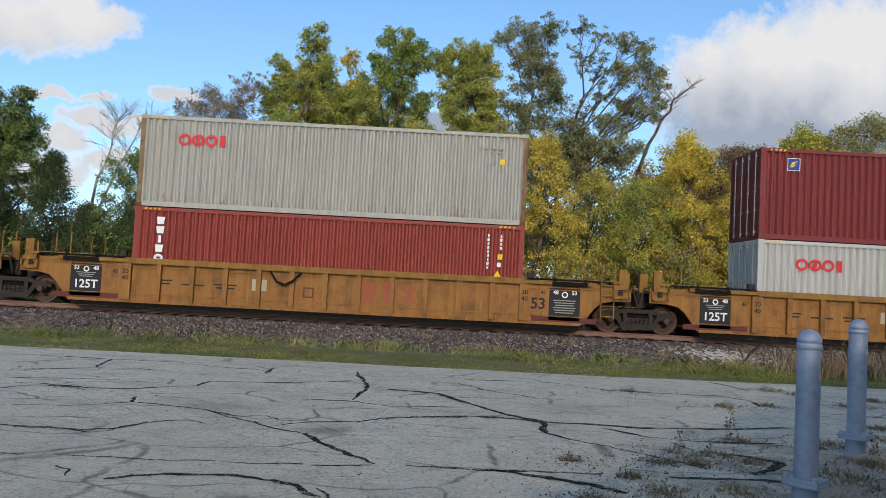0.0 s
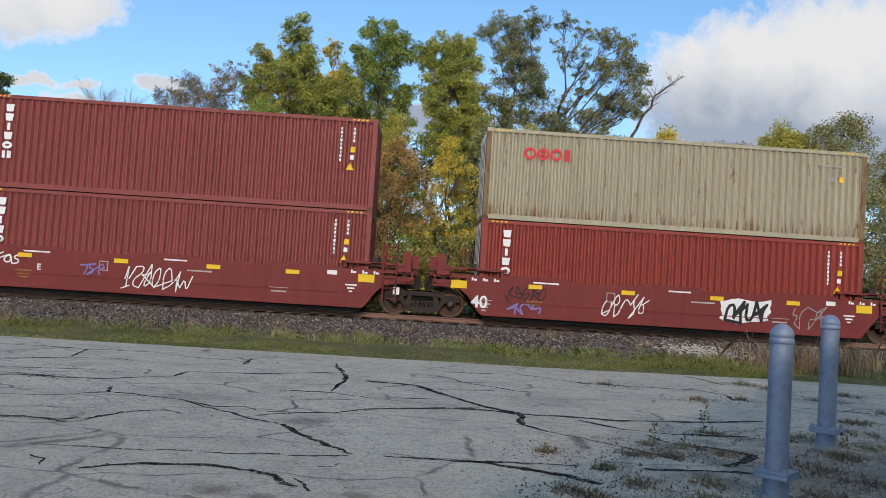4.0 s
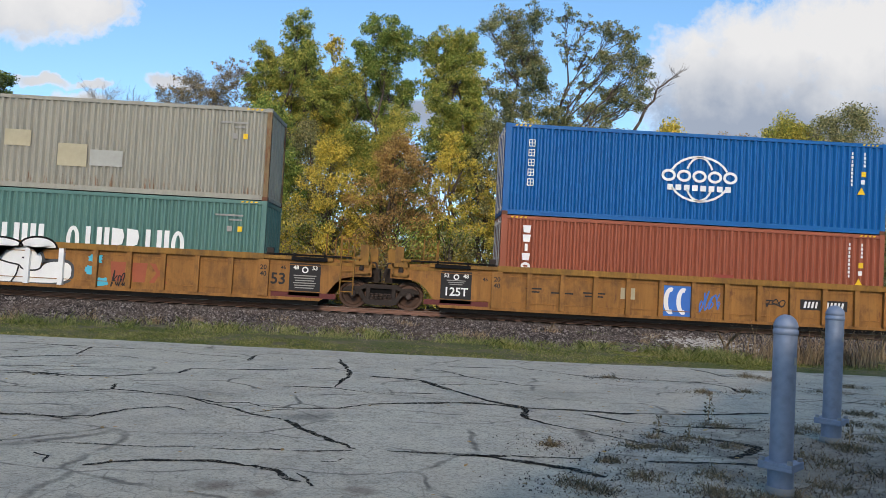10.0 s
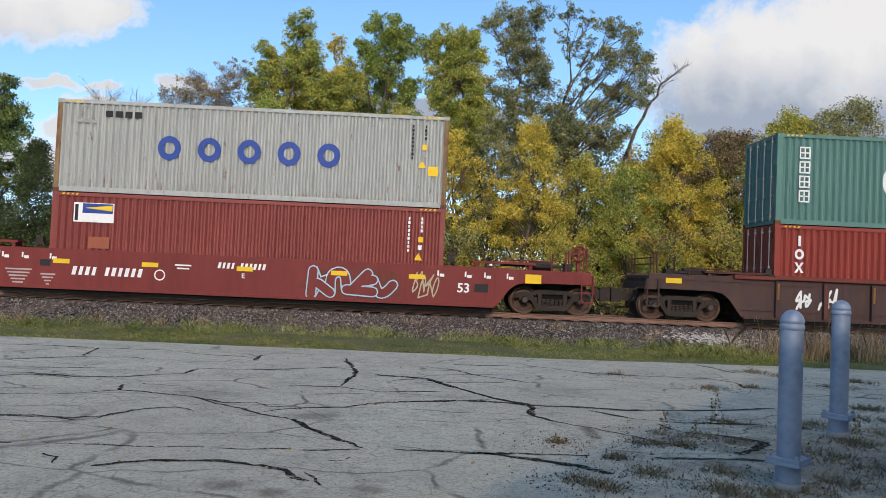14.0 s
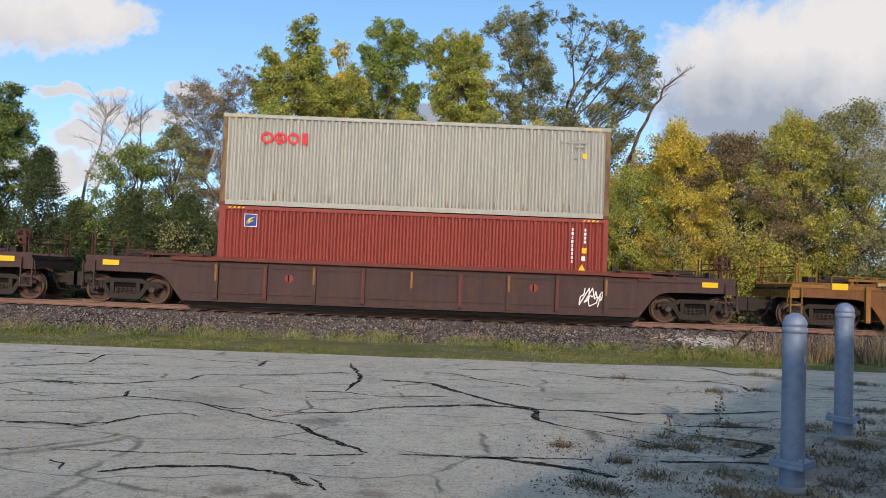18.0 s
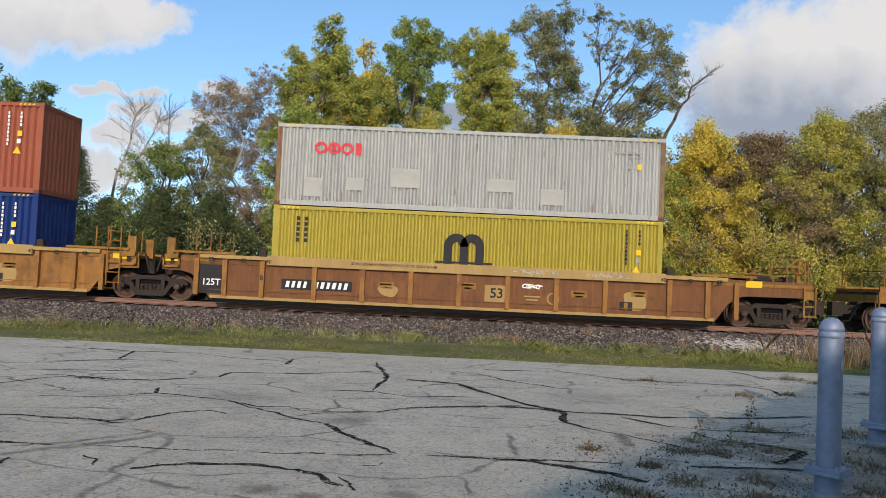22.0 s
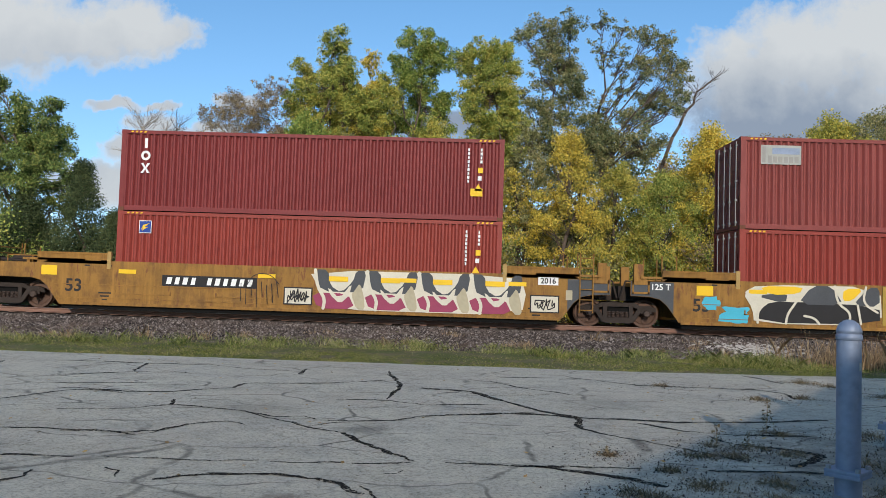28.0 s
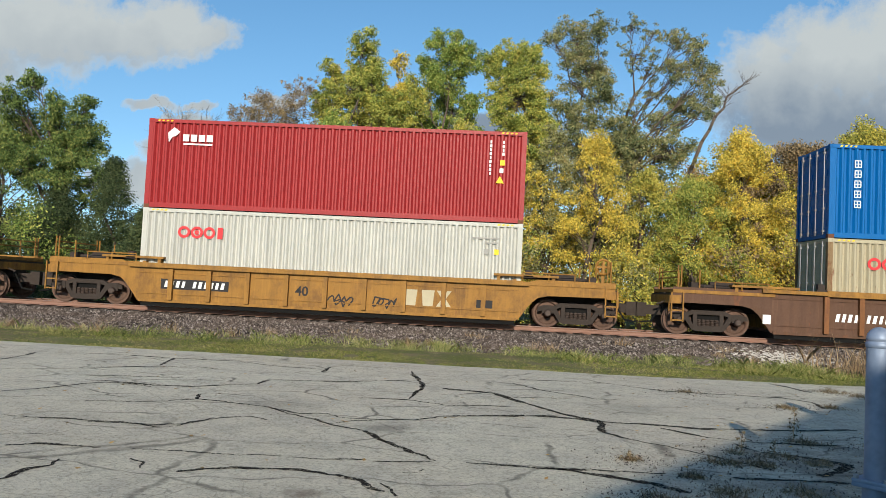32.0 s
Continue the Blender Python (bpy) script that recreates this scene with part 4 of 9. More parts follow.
def tree(x, y, h, width, kind, seed, label, bare=0.25, leaves=5000, size=0.13, blobs=46, bark=BARK, shape="round", lean=0.0, gaps=0.5, depth=1.0, limbs=46, stout=0.45):
    """A trunk with limbs, and a crown of many leaf clumps between its bare foot and its top."""
    rnd, rng = random.Random(seed), np.random.default_rng(seed)
    z0 = -0.35
    root = thing("tree", (x, y, z0), label, "tree", "trees behind the track")
    r0 = 0.011 * h + 0.05
    top = Vector((lean * h, 0, h * 0.93))
    m = Mesh()
    spine = limb_mesh(m, (0, 0, 0), top, r0, 0.02, rnd, 6, 8)
    trunk = part("trunk", m.done("trunk", True), bark, root)
    centres, radii = [], []
    twigs = Mesh()
    blobs = int(blobs * (5.2 - 2.6 * gaps))
    for i in range(blobs):
        u = rnd.random()
        hz = bare + (1 - bare) * u
        if shape == "round":
            env = math.sin(math.pi * min(1, 0.12 + 0.86 * u)) ** 0.7
        elif shape == "column":
            env = min(1.0, 0.55 + u) * (1 - u) ** 0.45
        elif shape == "cone":
            env = (1 - u) ** 0.9 + 0.04
        else:
            env = min(1.0, 0.35 + 1.2 * u) * (1.02 - u) ** 0.28
        a = rnd.uniform(0, 2 * math.pi)
        env *= 1.06 + 0.75 * noise.noise((seed * 3.1 + 1.3 * math.cos(a), 1.3 * math.sin(a), u * 3.2))
        rr = width / 2 * env * math.sqrt(rnd.uniform(0.12, 1.0))
        c = Vector((math.cos(a) * rr + lean * h * hz, math.sin(a) * rr * depth, hz * h * (1 if shape == "cone" else rnd.uniform(0.93, 1.02))))
        centres.append(c)
        radii.append(max(0.2, (0.16 + 0.058 * width) * rnd.uniform(0.55, 1.25)))
        if i < limbs and shape != "cone":
            foot = top * max(0.12, hz - rnd.uniform(0.15, 0.3))
            limb_mesh(twigs, foot, c, r0 * (1.05 - hz) * stout + 0.012, 0.008, rnd, 3, 5)
    if twigs.v:
        part("branchwork", twigs.done("branchwork"), bark, root, kind="stuff")
    if leaves:
        part("crown", quads("crown", leaf_cloud(rng, [tuple(c) for c in centres], radii, int(leaves * 4.6), size * 0.46)), LEAF[kind], root)
    return root


def lobed_tree(x, y, kind, seed, label, lobes, dense=1.0, size=0.062, bark=BARK, r0=0.2, split=0.3, skirt=None, lean=0.0):
    """A trunk whose limbs each carry a lobe of leaf clumps. lobes: across, up, half width, half height, leafiness; skirt: half width, top, count of low lobes."""
    rnd, rng = random.Random(seed), np.random.default_rng(seed)
    z0 = -0.35
    root = thing("tree", (x, y, z0), label, "tree", "trees behind the track")
    lobes = [(dx, z - z0, rx * 1.25, rz * 1.06, (more or [1.0])[0]) for dx, z, rx, rz, *more in lobes]
    for k in range(skirt[2] if skirt else 0):
        lobes.append((rnd.uniform(-1, 1) * skirt[0], rnd.uniform(1.2, skirt[1]), rnd.uniform(0.9, 1.4), rnd.uniform(0.8, 1.2), 0.7))
    h = max(l[1] for l in lobes)
    top = Vector((lean * h, 0, h * 0.92))
    m = Mesh()
    limb_mesh(m, (0, 0, 0), top, r0, 0.025, rnd, 7, 8)
    part("trunk", m.done("trunk", True), bark, root)
    twigs, centres, radii = Mesh(), [], []
    share = []
    for dx, z, rx, rz, leafy in lobes:
        c = Vector((dx, rnd.uniform(-1.1, 1.1), z))
        rise = max(split * h, z - 1.15 * abs(dx - lean * z) - rnd.uniform(0.8, 1.8))
        foot = top * min(0.95, rise / (0.92 * h)) if z > 2.5 else Vector((0, 0, 0.6 * z))
        limb_mesh(twigs, foot, c, max(0.028, r0 * 0.5 * (1.1 - rise / h)), 0.02, rnd, 4, 6)
        n = max(8, int(34 * (rx * rz) ** 0.65))
        for i in range(n):
            d = Vector((rnd.gauss(0, 1), rnd.gauss(0, 1), rnd.gauss(0, 1))).normalized() * (0.3 + 0.88 * rnd.random() ** 0.8)
            p = c + Vector((d.x * rx, d.y * (rx + rz) * 0.5, d.z * rz * 1.1))
            limb_mesh(twigs, c.lerp(foot, rnd.uniform(0.0, 0.45)), p, 0.018, 0.005, rnd, 3, 4)
            centres.append(tuple(p))
            radii.append(rnd.uniform(0.2, 0.5) * (rx * rz) ** 0.2)
            share.append(leafy)
    part("branchwork", twigs.done("branchwork"), bark, root, kind="stuff")
    area = sum(rx * rz * leafy for _, _, rx, rz, leafy in lobes)
    k = np.sqrt(np.array(share))
    leaves = leaf_cloud(rng, centres, np.array(radii) * k, int(5200 * dense * area), size)
    part("crown", quads("crown", leaves), LEAF[kind], root)
    return root


def snag(points, y, seed, label, bark=BARK, r0=0.13, twigs=26, reach=1.0, level=2):
    """A dead stem that bends through a few places and ends in bare twigs."""
    rnd = random.Random(seed)
    x0 = points[0][0]
    root = thing("tree", (x0, y, -0.35), label, "tree", "trees behind the track")
    pts = [Vector((x - x0, rnd.uniform(-0.2, 0.2), z + 0.35)) for x, z in points]
    m, n = Mesh(), len(pts) - 1
    for i in range(n):
        limb_mesh(m, pts[i], pts[i + 1], r0 * (1 - 0.85 * i / n), r0 * (1 - 0.85 * (i + 1) / n), rnd, 2, 8)
    part("trunk", m.done("trunk", True), bark, root)
    m = Mesh()

    def fork(a, d, length, r, lv):
        b = a + d * length
        limb_mesh(m, a, b, r, r * 0.5, rnd, 3, 4)
        for _ in range(3 if lv else 0):
            e = (d + Vector((rnd.uniform(-0.7, 0.7), rnd.uniform(-0.5, 0.5), rnd.uniform(-0.2, 0.5)))).normalized()
            fork(a.lerp(b, rnd.uniform(0.35, 1.0)), e, length * rnd.uniform(0.45, 0.7), r * 0.55, lv - 1)

    for i in range(twigs):
        u = 1 - rnd.random() ** 1.5 * 0.55
        k = min(n - 1, int(u * n))
        a = pts[k].lerp(pts[k + 1], u * n - k)
        way = (pts[k + 1] - pts[k]).normalized()
        d = (way * 0.35 + Vector((rnd.uniform(-1, 1), rnd.uniform(-0.5, 0.5), rnd.uniform(0.0, 0.7)))).normalized()
        fork(a, d, reach * rnd.uniform(0.5, 1.1), 0.016, level)
    part("branchwork", m.done("branchwork"), bark, root, kind="stuff")


GREEN_T = "green broadleaf tree in early autumn leaf"
GOLD_T = "yellowing autumn tree with dense leaves"
RUST_T = "small rusty orange autumn tree"
POP_T = "tall green and yellow poplar with open crown"
# tall trees
lobed_tree(-8.6, 46, "poplar", 11, POP_T, [(0.3, 16.1, 0.6, 0.8), (0.2, 14.9, 0.95, 0.9), (-0.5, 13.8, 1.2, 1.1), (1.0, 13.7, 0.8, 1.1), (-1.8, 14.3, 0.5, 0.85), (-1.9, 12.6, 0.8, 1.0), (-0.3, 12.2, 1.4, 1.0), (1.3, 12.1, 0.9, 1.0), (-1.2, 10.6, 1.3, 1.0), (0.6, 10.4, 1.4, 1.0)], 1.0, skirt=(2.4, 12.2, 18))
lobed_tree(-6.1, 46, "yellow", 13, "slender half-bare poplar with yellow leaves", [(-0.1, 14.9, 0.4, 0.7, 0.8), (0.0, 13.4, 0.65, 0.9, 0.8), (-0.2, 12.1, 0.7, 0.8, 0.8), (0.0, 10.8, 0.9, 0.9, 0.8), (0.0, 9.3, 0.9, 0.9)], 0.8, r0=0.12)
lobed_tree(-5.2, 46.4, "poplar", 12, "slender green poplar between larger trees", [(-0.1, 13.9, 0.3, 0.5), (0.0, 13.0, 0.45, 1.0), (0.5, 12.2, 0.5, 0.8), (0.0, 11.0, 0.8, 0.9), (0.1, 9.5, 0.9, 1.0)], 0.8, r0=0.11)
lobed_tree(-3.0, 46.5, "green", 14, "tall dark green broadleaf tree", [(-0.3, 16.1, 1.1, 0.75), (-1.2, 15.1, 0.65, 0.65), (0.8, 15.4, 0.85, 0.85), (-0.4, 14.1, 1.0, 0.85), (0.2, 12.8, 0.9, 0.9), (1.5, 13.0, 0.6, 0.9), (-1.6, 13.5, 0.4, 1.1, 0.6), (-0.8, 11.6, 1.0, 0.7), (0.8, 11.2, 1.1, 0.8)], 1.05, skirt=(2.2, 12, 17))
lobed_tree(0.9, 46, "poplar", 15, "tall green tree turning yellow", [(0.2, 16.3, 1.0, 0.7), (-1.4, 15.8, 0.65, 0.6), (1.1, 15.2, 0.7, 1.0), (-0.5, 14.8, 0.9, 0.85), (0.5, 13.6, 1.25, 1.0), (-0.8, 12.8, 0.7, 0.9), (0.2, 12.0, 1.3, 0.8), (1.5, 12.7, 0.5, 0.9), (0.4, 10.4, 1.4, 0.9)], 1.05, skirt=(2.2, 12, 17))
lobed_tree(6.2, 47, "oak", 16, "large spreading tree with open dark crown", [(-1.6, 17.6, 1.0, 0.85), (-3.0, 17.2, 0.6, 0.35), (-0.2, 17.8, 0.5, 0.75), (-1.1, 16.3, 1.1, 0.8), (0.1, 15.6, 0.75, 0.95), (-1.4, 14.8, 0.75, 0.6), (0.0, 13.8, 0.9, 0.85), (-1.7, 12.7, 0.95, 0.6), (-0.3, 12.1, 1.1, 0.6), (-2.9, 13.7, 0.5, 0.28), (-1.2, 10.6, 1.3, 0.8), (0.6, 10.2, 1.2, 0.8)], 0.72, r0=0.22, split=0.42, skirt=(2.4, 11.6, 15))
lobed_tree(8.2, 47.2, "oak", 17, "large thinning tree with bare upper limbs", [(-0.2, 18.3, 0.7, 0.5, 0.45), (1.3, 18.1, 0.7, 0.4, 0.35), (3.1, 17.6, 1.1, 0.5, 0.8), (4.1, 17.2, 0.5, 0.6), (2.7, 15.5, 1.0, 0.8, 0.6), (4.3, 15.5, 0.8, 0.65), (4.8, 14.2, 0.55, 0.65), (3.4, 13.7, 1.0, 0.6), (2.3, 12.5, 1.0, 0.6), (4.2, 13.0, 0.7, 0.6), (0.6, 13.3, 0.8, 0.8, 0.4), (0.1, 16.3, 0.9, 0.9, 0.22), (1.5, 16.3, 0.8, 0.9, 0.22), (1.4, 14.4, 0.8, 0.8, 0.3), (0.4, 11.0, 1.2, 0.8), (2.6, 10.6, 1.3, 0.8)], 0.66, r0=0.24, split=0.5, skirt=(3.4, 11.4, 17))
snag([(9.6, -0.3), (10.9, 7.2), (11.8, 10.6), (12.45, 12.0), (13.0, 12.6), (13.15, 13.3), (13.9, 13.9), (14.3, 14.2)], 44, 18, "dead grey tree leaning over its neighbours", BARK, 0.13, 22, 0.8, 1)
# middle rank
lobed_tree(-12.7, 44, "brown", 21, "brown half-bare tree among green ones", [(0.6, 13.2, 0.9, 0.6, 0.25), (1.4, 12.7, 0.7, 0.9, 0.25), (-1.0, 11.9, 0.9, 0.7, 0.7), (-2.1, 11.2, 0.9, 0.4, 0.7), (0.1, 11.6, 1.3, 0.9, 0.6), (-0.8, 10.2, 1.5, 1.0, 0.7), (0.9, 10.0, 1.2, 1.1, 0.6), (-1.6, 8.6, 1.2, 1.1, 0.7), (0.2, 8.2, 1.6, 1.1, 0.7), (-0.6, 6.4, 1.8, 1.1, 0.7), (0.6, 4.8, 1.6, 1.1, 0.7)], 0.7, 0.048, BARK_PALE, r0=0.13, split=0.2)
tree(-14.8, 43, 10.2, 4.2, "oak", 22, "thin dark olive green tree", 0.1, 6200, 0.12, 48, gaps=0.55)
tree(-8.9, 41, 11.0, 5.0, "green", 23, GREEN_T, 0.06, 7600, 0.13, 60, gaps=0.4)
tree(-5.2, 40, 9.0, 4.0, "yellow", 24, GOLD_T, 0.06, 6000, 0.12, 54, gaps=0.45)
tree(-1.7, 40, 9.4, 4.4, "rust", 25, RUST_T, 0.08, 6000, 0.12, 54, gaps=0.5)
tree(1.2, 41, 9.8, 3.6, "yellow", 26, GOLD_T, 0.1, 4600, 0.12, 48, gaps=0.55)
tree(3.2, 42, 11.0, 3.6, "olive", 27, "slim pale olive tree", 0.08, 5000, 0.12, 48, gaps=0.5)
tree(5.4, 40.5, 10.4, 4.2, "yellow", 28, GOLD_T, 0.06, 6800, 0.12, 54, gaps=0.42)
tree(8.2, 42, 9.0, 4.0, "lime", 29, "yellowing olive green tree", 0.06, 5600, 0.12, 48, gaps=0.45)
tree(10.6, 41, 8.4, 5.2, "poplar", 30, GOLD_T, 0.05, 5800, 0.12, 48, gaps=0.42)
tree(13.4, 42, 10.9, 6.2, "yellow", 31, GOLD_T, 0.08, 12000, 0.13, 60, gaps=0.42)
tree(16.9, 43, 10.9, 7.2, "brown", 32, "olive brown autumn tree at the wood", 0.06, 13000, 0.13, 56, gaps=0.42)
tree(20.2, 43, 11.9, 7.0, "lime", 33, GOLD_T, 0.06, 13000, 0.13, 56, gaps=0.42)
tree(24.2, 43.5, 12.8, 8.2, "olive", 34, "broad olive tree in autumn leaf", 0.06, 14000, 0.13, 58, gaps=0.42)
tree(28.6, 44, 13.0, 6.4, "olive", 35, "broad olive green tree", 0.06, 6200, 0.13, 50, gaps=0.42)
tree(33.0, 45, 13.0, 7.0, "olive", 36, GOLD_T, 0.06, 5000, 0.14, 46, gaps=0.42)
tree(15.0, 45, 10.4, 7.4, "lime", 37, "olive green autumn tree", 0.06, 9600, 0.13, 50, gaps=0.42)
tree(18.6, 46, 11.2, 8.0, "olive", 38, "broad olive green tree", 0.06, 9600, 0.13, 50, gaps=0.42)
tree(22.4, 46, 12.2, 8.0, "brown", 39, "brown thinning autumn tree", 0.06, 9000, 0.13, 50, gaps=0.5)
tree(-2.0, 43.5, 11.5, 5.0, "lime", 50, "yellow-green thinning autumn tree", 0.06, 4800, 0.12, 54, gaps=0.45)
tree(-7.0, 44, 10.5, 4.6, "olive", 51, "olive green autumn tree", 0.06, 5200, 0.12, 54, gaps=0.42)
tree(11.8, 45, 9.5, 4.6, "rust", 52, RUST_T, 0.06, 4800, 0.12, 48, gaps=0.45)
# to the west: dead tree, spruces, green clump
snag([(-22.3, -0.3), (-21.2, 4.0), (-20.6, 6.9), (-20.0, 9.0), (-19.7, 10.6)], 45, 41, "dead pale leaning tree without leaves", BARK_PALE, 0.13, 44, 1.25, 2)
snag([(-21.6, -0.3), (-20.6, 4.6), (-19.7, 7.2), (-19.0, 8.8), (-18.5, 10.2)], 45.3, 42, "dead pale tree leaning beside its twin", BARK_PALE, 0.11, 34, 1.1, 2)
snag([(-17.6, -0.3), (-17.5, 6.0), (-17.6, 9.0), (-17.7, 10.6)], 45, 53, "bare grey twiggy tree", BARK, 0.09, 20, 0.9, 2)
tree(-16.3, 41, 8.8, 5.0, "deep", 43, "green shrubby tree beside spruces", 0.04, 7200, 0.12, 50, gaps=0.45)
tree(-15.8, 39.5, 5.6, 5.4, "dark", 44, "dark green spruce at the wood's edge", 0.0, 9000, 0.11, 90, shape="cone", gaps=0.5)
tree(-12.6, 39, 5.6, 5.8, "dark", 45, "dark green spruce at the wood's edge", 0.0, 9000, 0.11, 90, shape="cone", gaps=0.5)
tree(-18.7, 40, 5.2, 4.6, "dark", 54, "dark green spruce beside a dead tree", 0.0, 7000, 0.11, 90, shape="cone", gaps=0.5)
tree(-24.0, 40.5, 6.4, 5.4, "dark", 55, "broad dark green conifer", 0.0, 8000, 0.11, 90, shape="cone", gaps=0.5)
tree(-21.2, 41, 8.0, 5.6, "dark", 46, "dark narrow conifer beside a dead tree", 0.0, 9000, 0.11, 90, shape="cone", gaps=0.5)
lobed_tree(-25.0, 42, "deep", 47, "broad green leafy tree", [(-1.6, 12.0, 0.55, 0.7), (-2.4, 10.9, 0.8, 0.85), (0.0, 10.5, 0.7, 0.7), (1.5, 10.5, 0.5, 0.7), (1.7, 9.2, 0.9, 0.9), (-1.0, 9.5, 1.3, 0.9), (0.5, 8.6, 1.3, 1.1), (-2.5, 8.7, 1.2, 1.1), (-1.4, 7.2, 1.4, 1.0), (1.4, 7.2, 1.4, 1.0)], 1.0, skirt=(2.8, 6.5, 9))
tree(-28.4, 42, 10.6, 5.6, "deep", 48, GREEN_T, 0.04, 7000, 0.14, 54, gaps=0.42)
tree(-33.0, 43, 12.0, 6.4, "olive", 49, GREEN_T, 0.05, 5000, 0.14, 50, gaps=0.42)
# undergrowth along the foot of the wood
def undergrowth():
    rng = np.random.default_rng(71)
    for kind, n, west, label in (("lime", 34000, -9, "yellow-green scrub under the trees"), ("olive", 34000, -20, "olive scrub under the trees"), ("green", 26000, -38, "green scrub under the trees"), ("brown", 20000, -12, "brown scrub under the trees"), ("poplar", 22000, -9, "yellow-green scrub under the trees")):
        c = np.stack([rng.uniform(west, 38, 70), rng.uniform(36.5, 50, 70), rng.uniform(0.2, 4.2, 70)], 1)
        part("scrub", quads("scrub", leaf_cloud(rng, c, rng.uniform(0.7, 1.7, 70), n, 0.065)), LEAF[kind], None, label, kind="stuff")
    c = np.stack([rng.uniform(-34, -10, 60), rng.uniform(41, 50, 60), rng.uniform(0.2, 4.6, 60)], 1)
    part("scrub", quads("scrub", leaf_cloud(rng, c, rng.uniform(0.9, 1.8, 60), 40000, 0.07)), LEAF["dark"], None, "dark evergreen scrub among the trees", kind="stuff")
    # far rank that closes the view between the trunks
    c = np.stack([rng.uniform(-80, 80, 520), rng.uniform(53, 64, 520), rng.uniform(0.5, 11.5, 520)], 1)
    c[:, 2] *= np.where(c[:, 0] < -12, 0.45, 1.0)
    part("far_woods", quads("far_woods", leaf_cloud(rng, c, rng.uniform(1.3, 2.6, 520), 190000, 0.13)), LEAF["oak"], None, "hazy mixed woodland behind the first trees", kind="stuff")


undergrowth()

# ---------------------------------------------------------------- shipping containers
HALF, WIDE = 6.096, 1.219


def corrugated(h, waves=55, depth=0.075):
    """Side wall with trapezoid waves, outer flats towards -y."""
    m = Mesh()
    z0, z1 = 0.15, h - 0.1
    pitch, line = 11.9 / waves, []
    for i in range(waves):
        x = -5.95 + i * pitch
        line += [(x, 0.0), (x + pitch * 0.24, 0.0), (x + pitch * 0.5, depth), (x + pitch * 0.74, depth)]
    line.append((5.95, 0.0))
    for a, b in line:
        m.v += [(a, -WIDE + 0.014 + b, z0), (a, -WIDE + 0.014 + b, z1)]
    for i in range(len(line) - 1):
        k = 2 * i
        m.f.append((k, k + 2, k + 3, k + 1))
    # back of the sheet, so that it has thickness
    n = len(m.v)
    m.v += [(-5.95, -WIDE + 0.1, z0), (5.95, -WIDE + 0.1, z0), (5.95, -WIDE + 0.1, z1), (-5.95, -WIDE + 0.1, z1)]
    m.f.append((n, n + 3, n + 2, n + 1))
    return m.done("side_wall")


def end_wall(h):
    m = Mesh()
    z0, z1 = 0.15, h - 0.12
    y, line = -1.08, []
    while y < 1.0:
        line += [(y, 0.0), (y + 0.11, 0.0), (y + 0.15, 0.045), (y + 0.22, 0.045)]
        y += 0.26
    line.append((1.08, 0.0))
    for a, b in line:
        m.v += [(HALF - 0.03 - b, a, z0), (HALF - 0.03 - b, a, z1)]
    for i in range(len(line) - 1):
        k = 2 * i
        m.f.append((k, k + 2, k + 3, k + 1))
    n = len(m.v)
    m.v += [(HALF - 0.1, -1.08, z0), (HALF - 0.1, 1.08, z0), (HALF - 0.1, 1.08, z1), (HALF - 0.1, -1.08, z1)]
    m.f.append((n, n + 3, n + 2, n + 1))
    return m.done("end_wall")


def door_leaf(h):
    m = Mesh().box(-HALF + 0.03, -HALF + 0.09, -1.07, -0.01, 0.16, h - 0.12)
    for k in range(5):
        z = 0.35 + (h - 0.8) * k / 4
        m.box(-HALF + 0.012, -HALF + 0.03, -1.0, -0.08, z, z + 0.22)
    return m.done("door")


def lock_rod(h):
    m = Mesh().rod((-HALF - 0.012, 0, 0.12), (-HALF - 0.012, 0, h - 0.08), 0.018, 6)
    for z in (0.2, 0.9, 1.5, h - 0.25):
        m.box(-HALF - 0.036, -HALF + 0.03, -0.045, 0.045, z, z + 0.06)
    return m.done("lock_rod")


M_ROD = plain("zinc_rod", (0.3, 0.3, 0.3), 0.5, 0.5, 30.0)
CONTAINERS = []


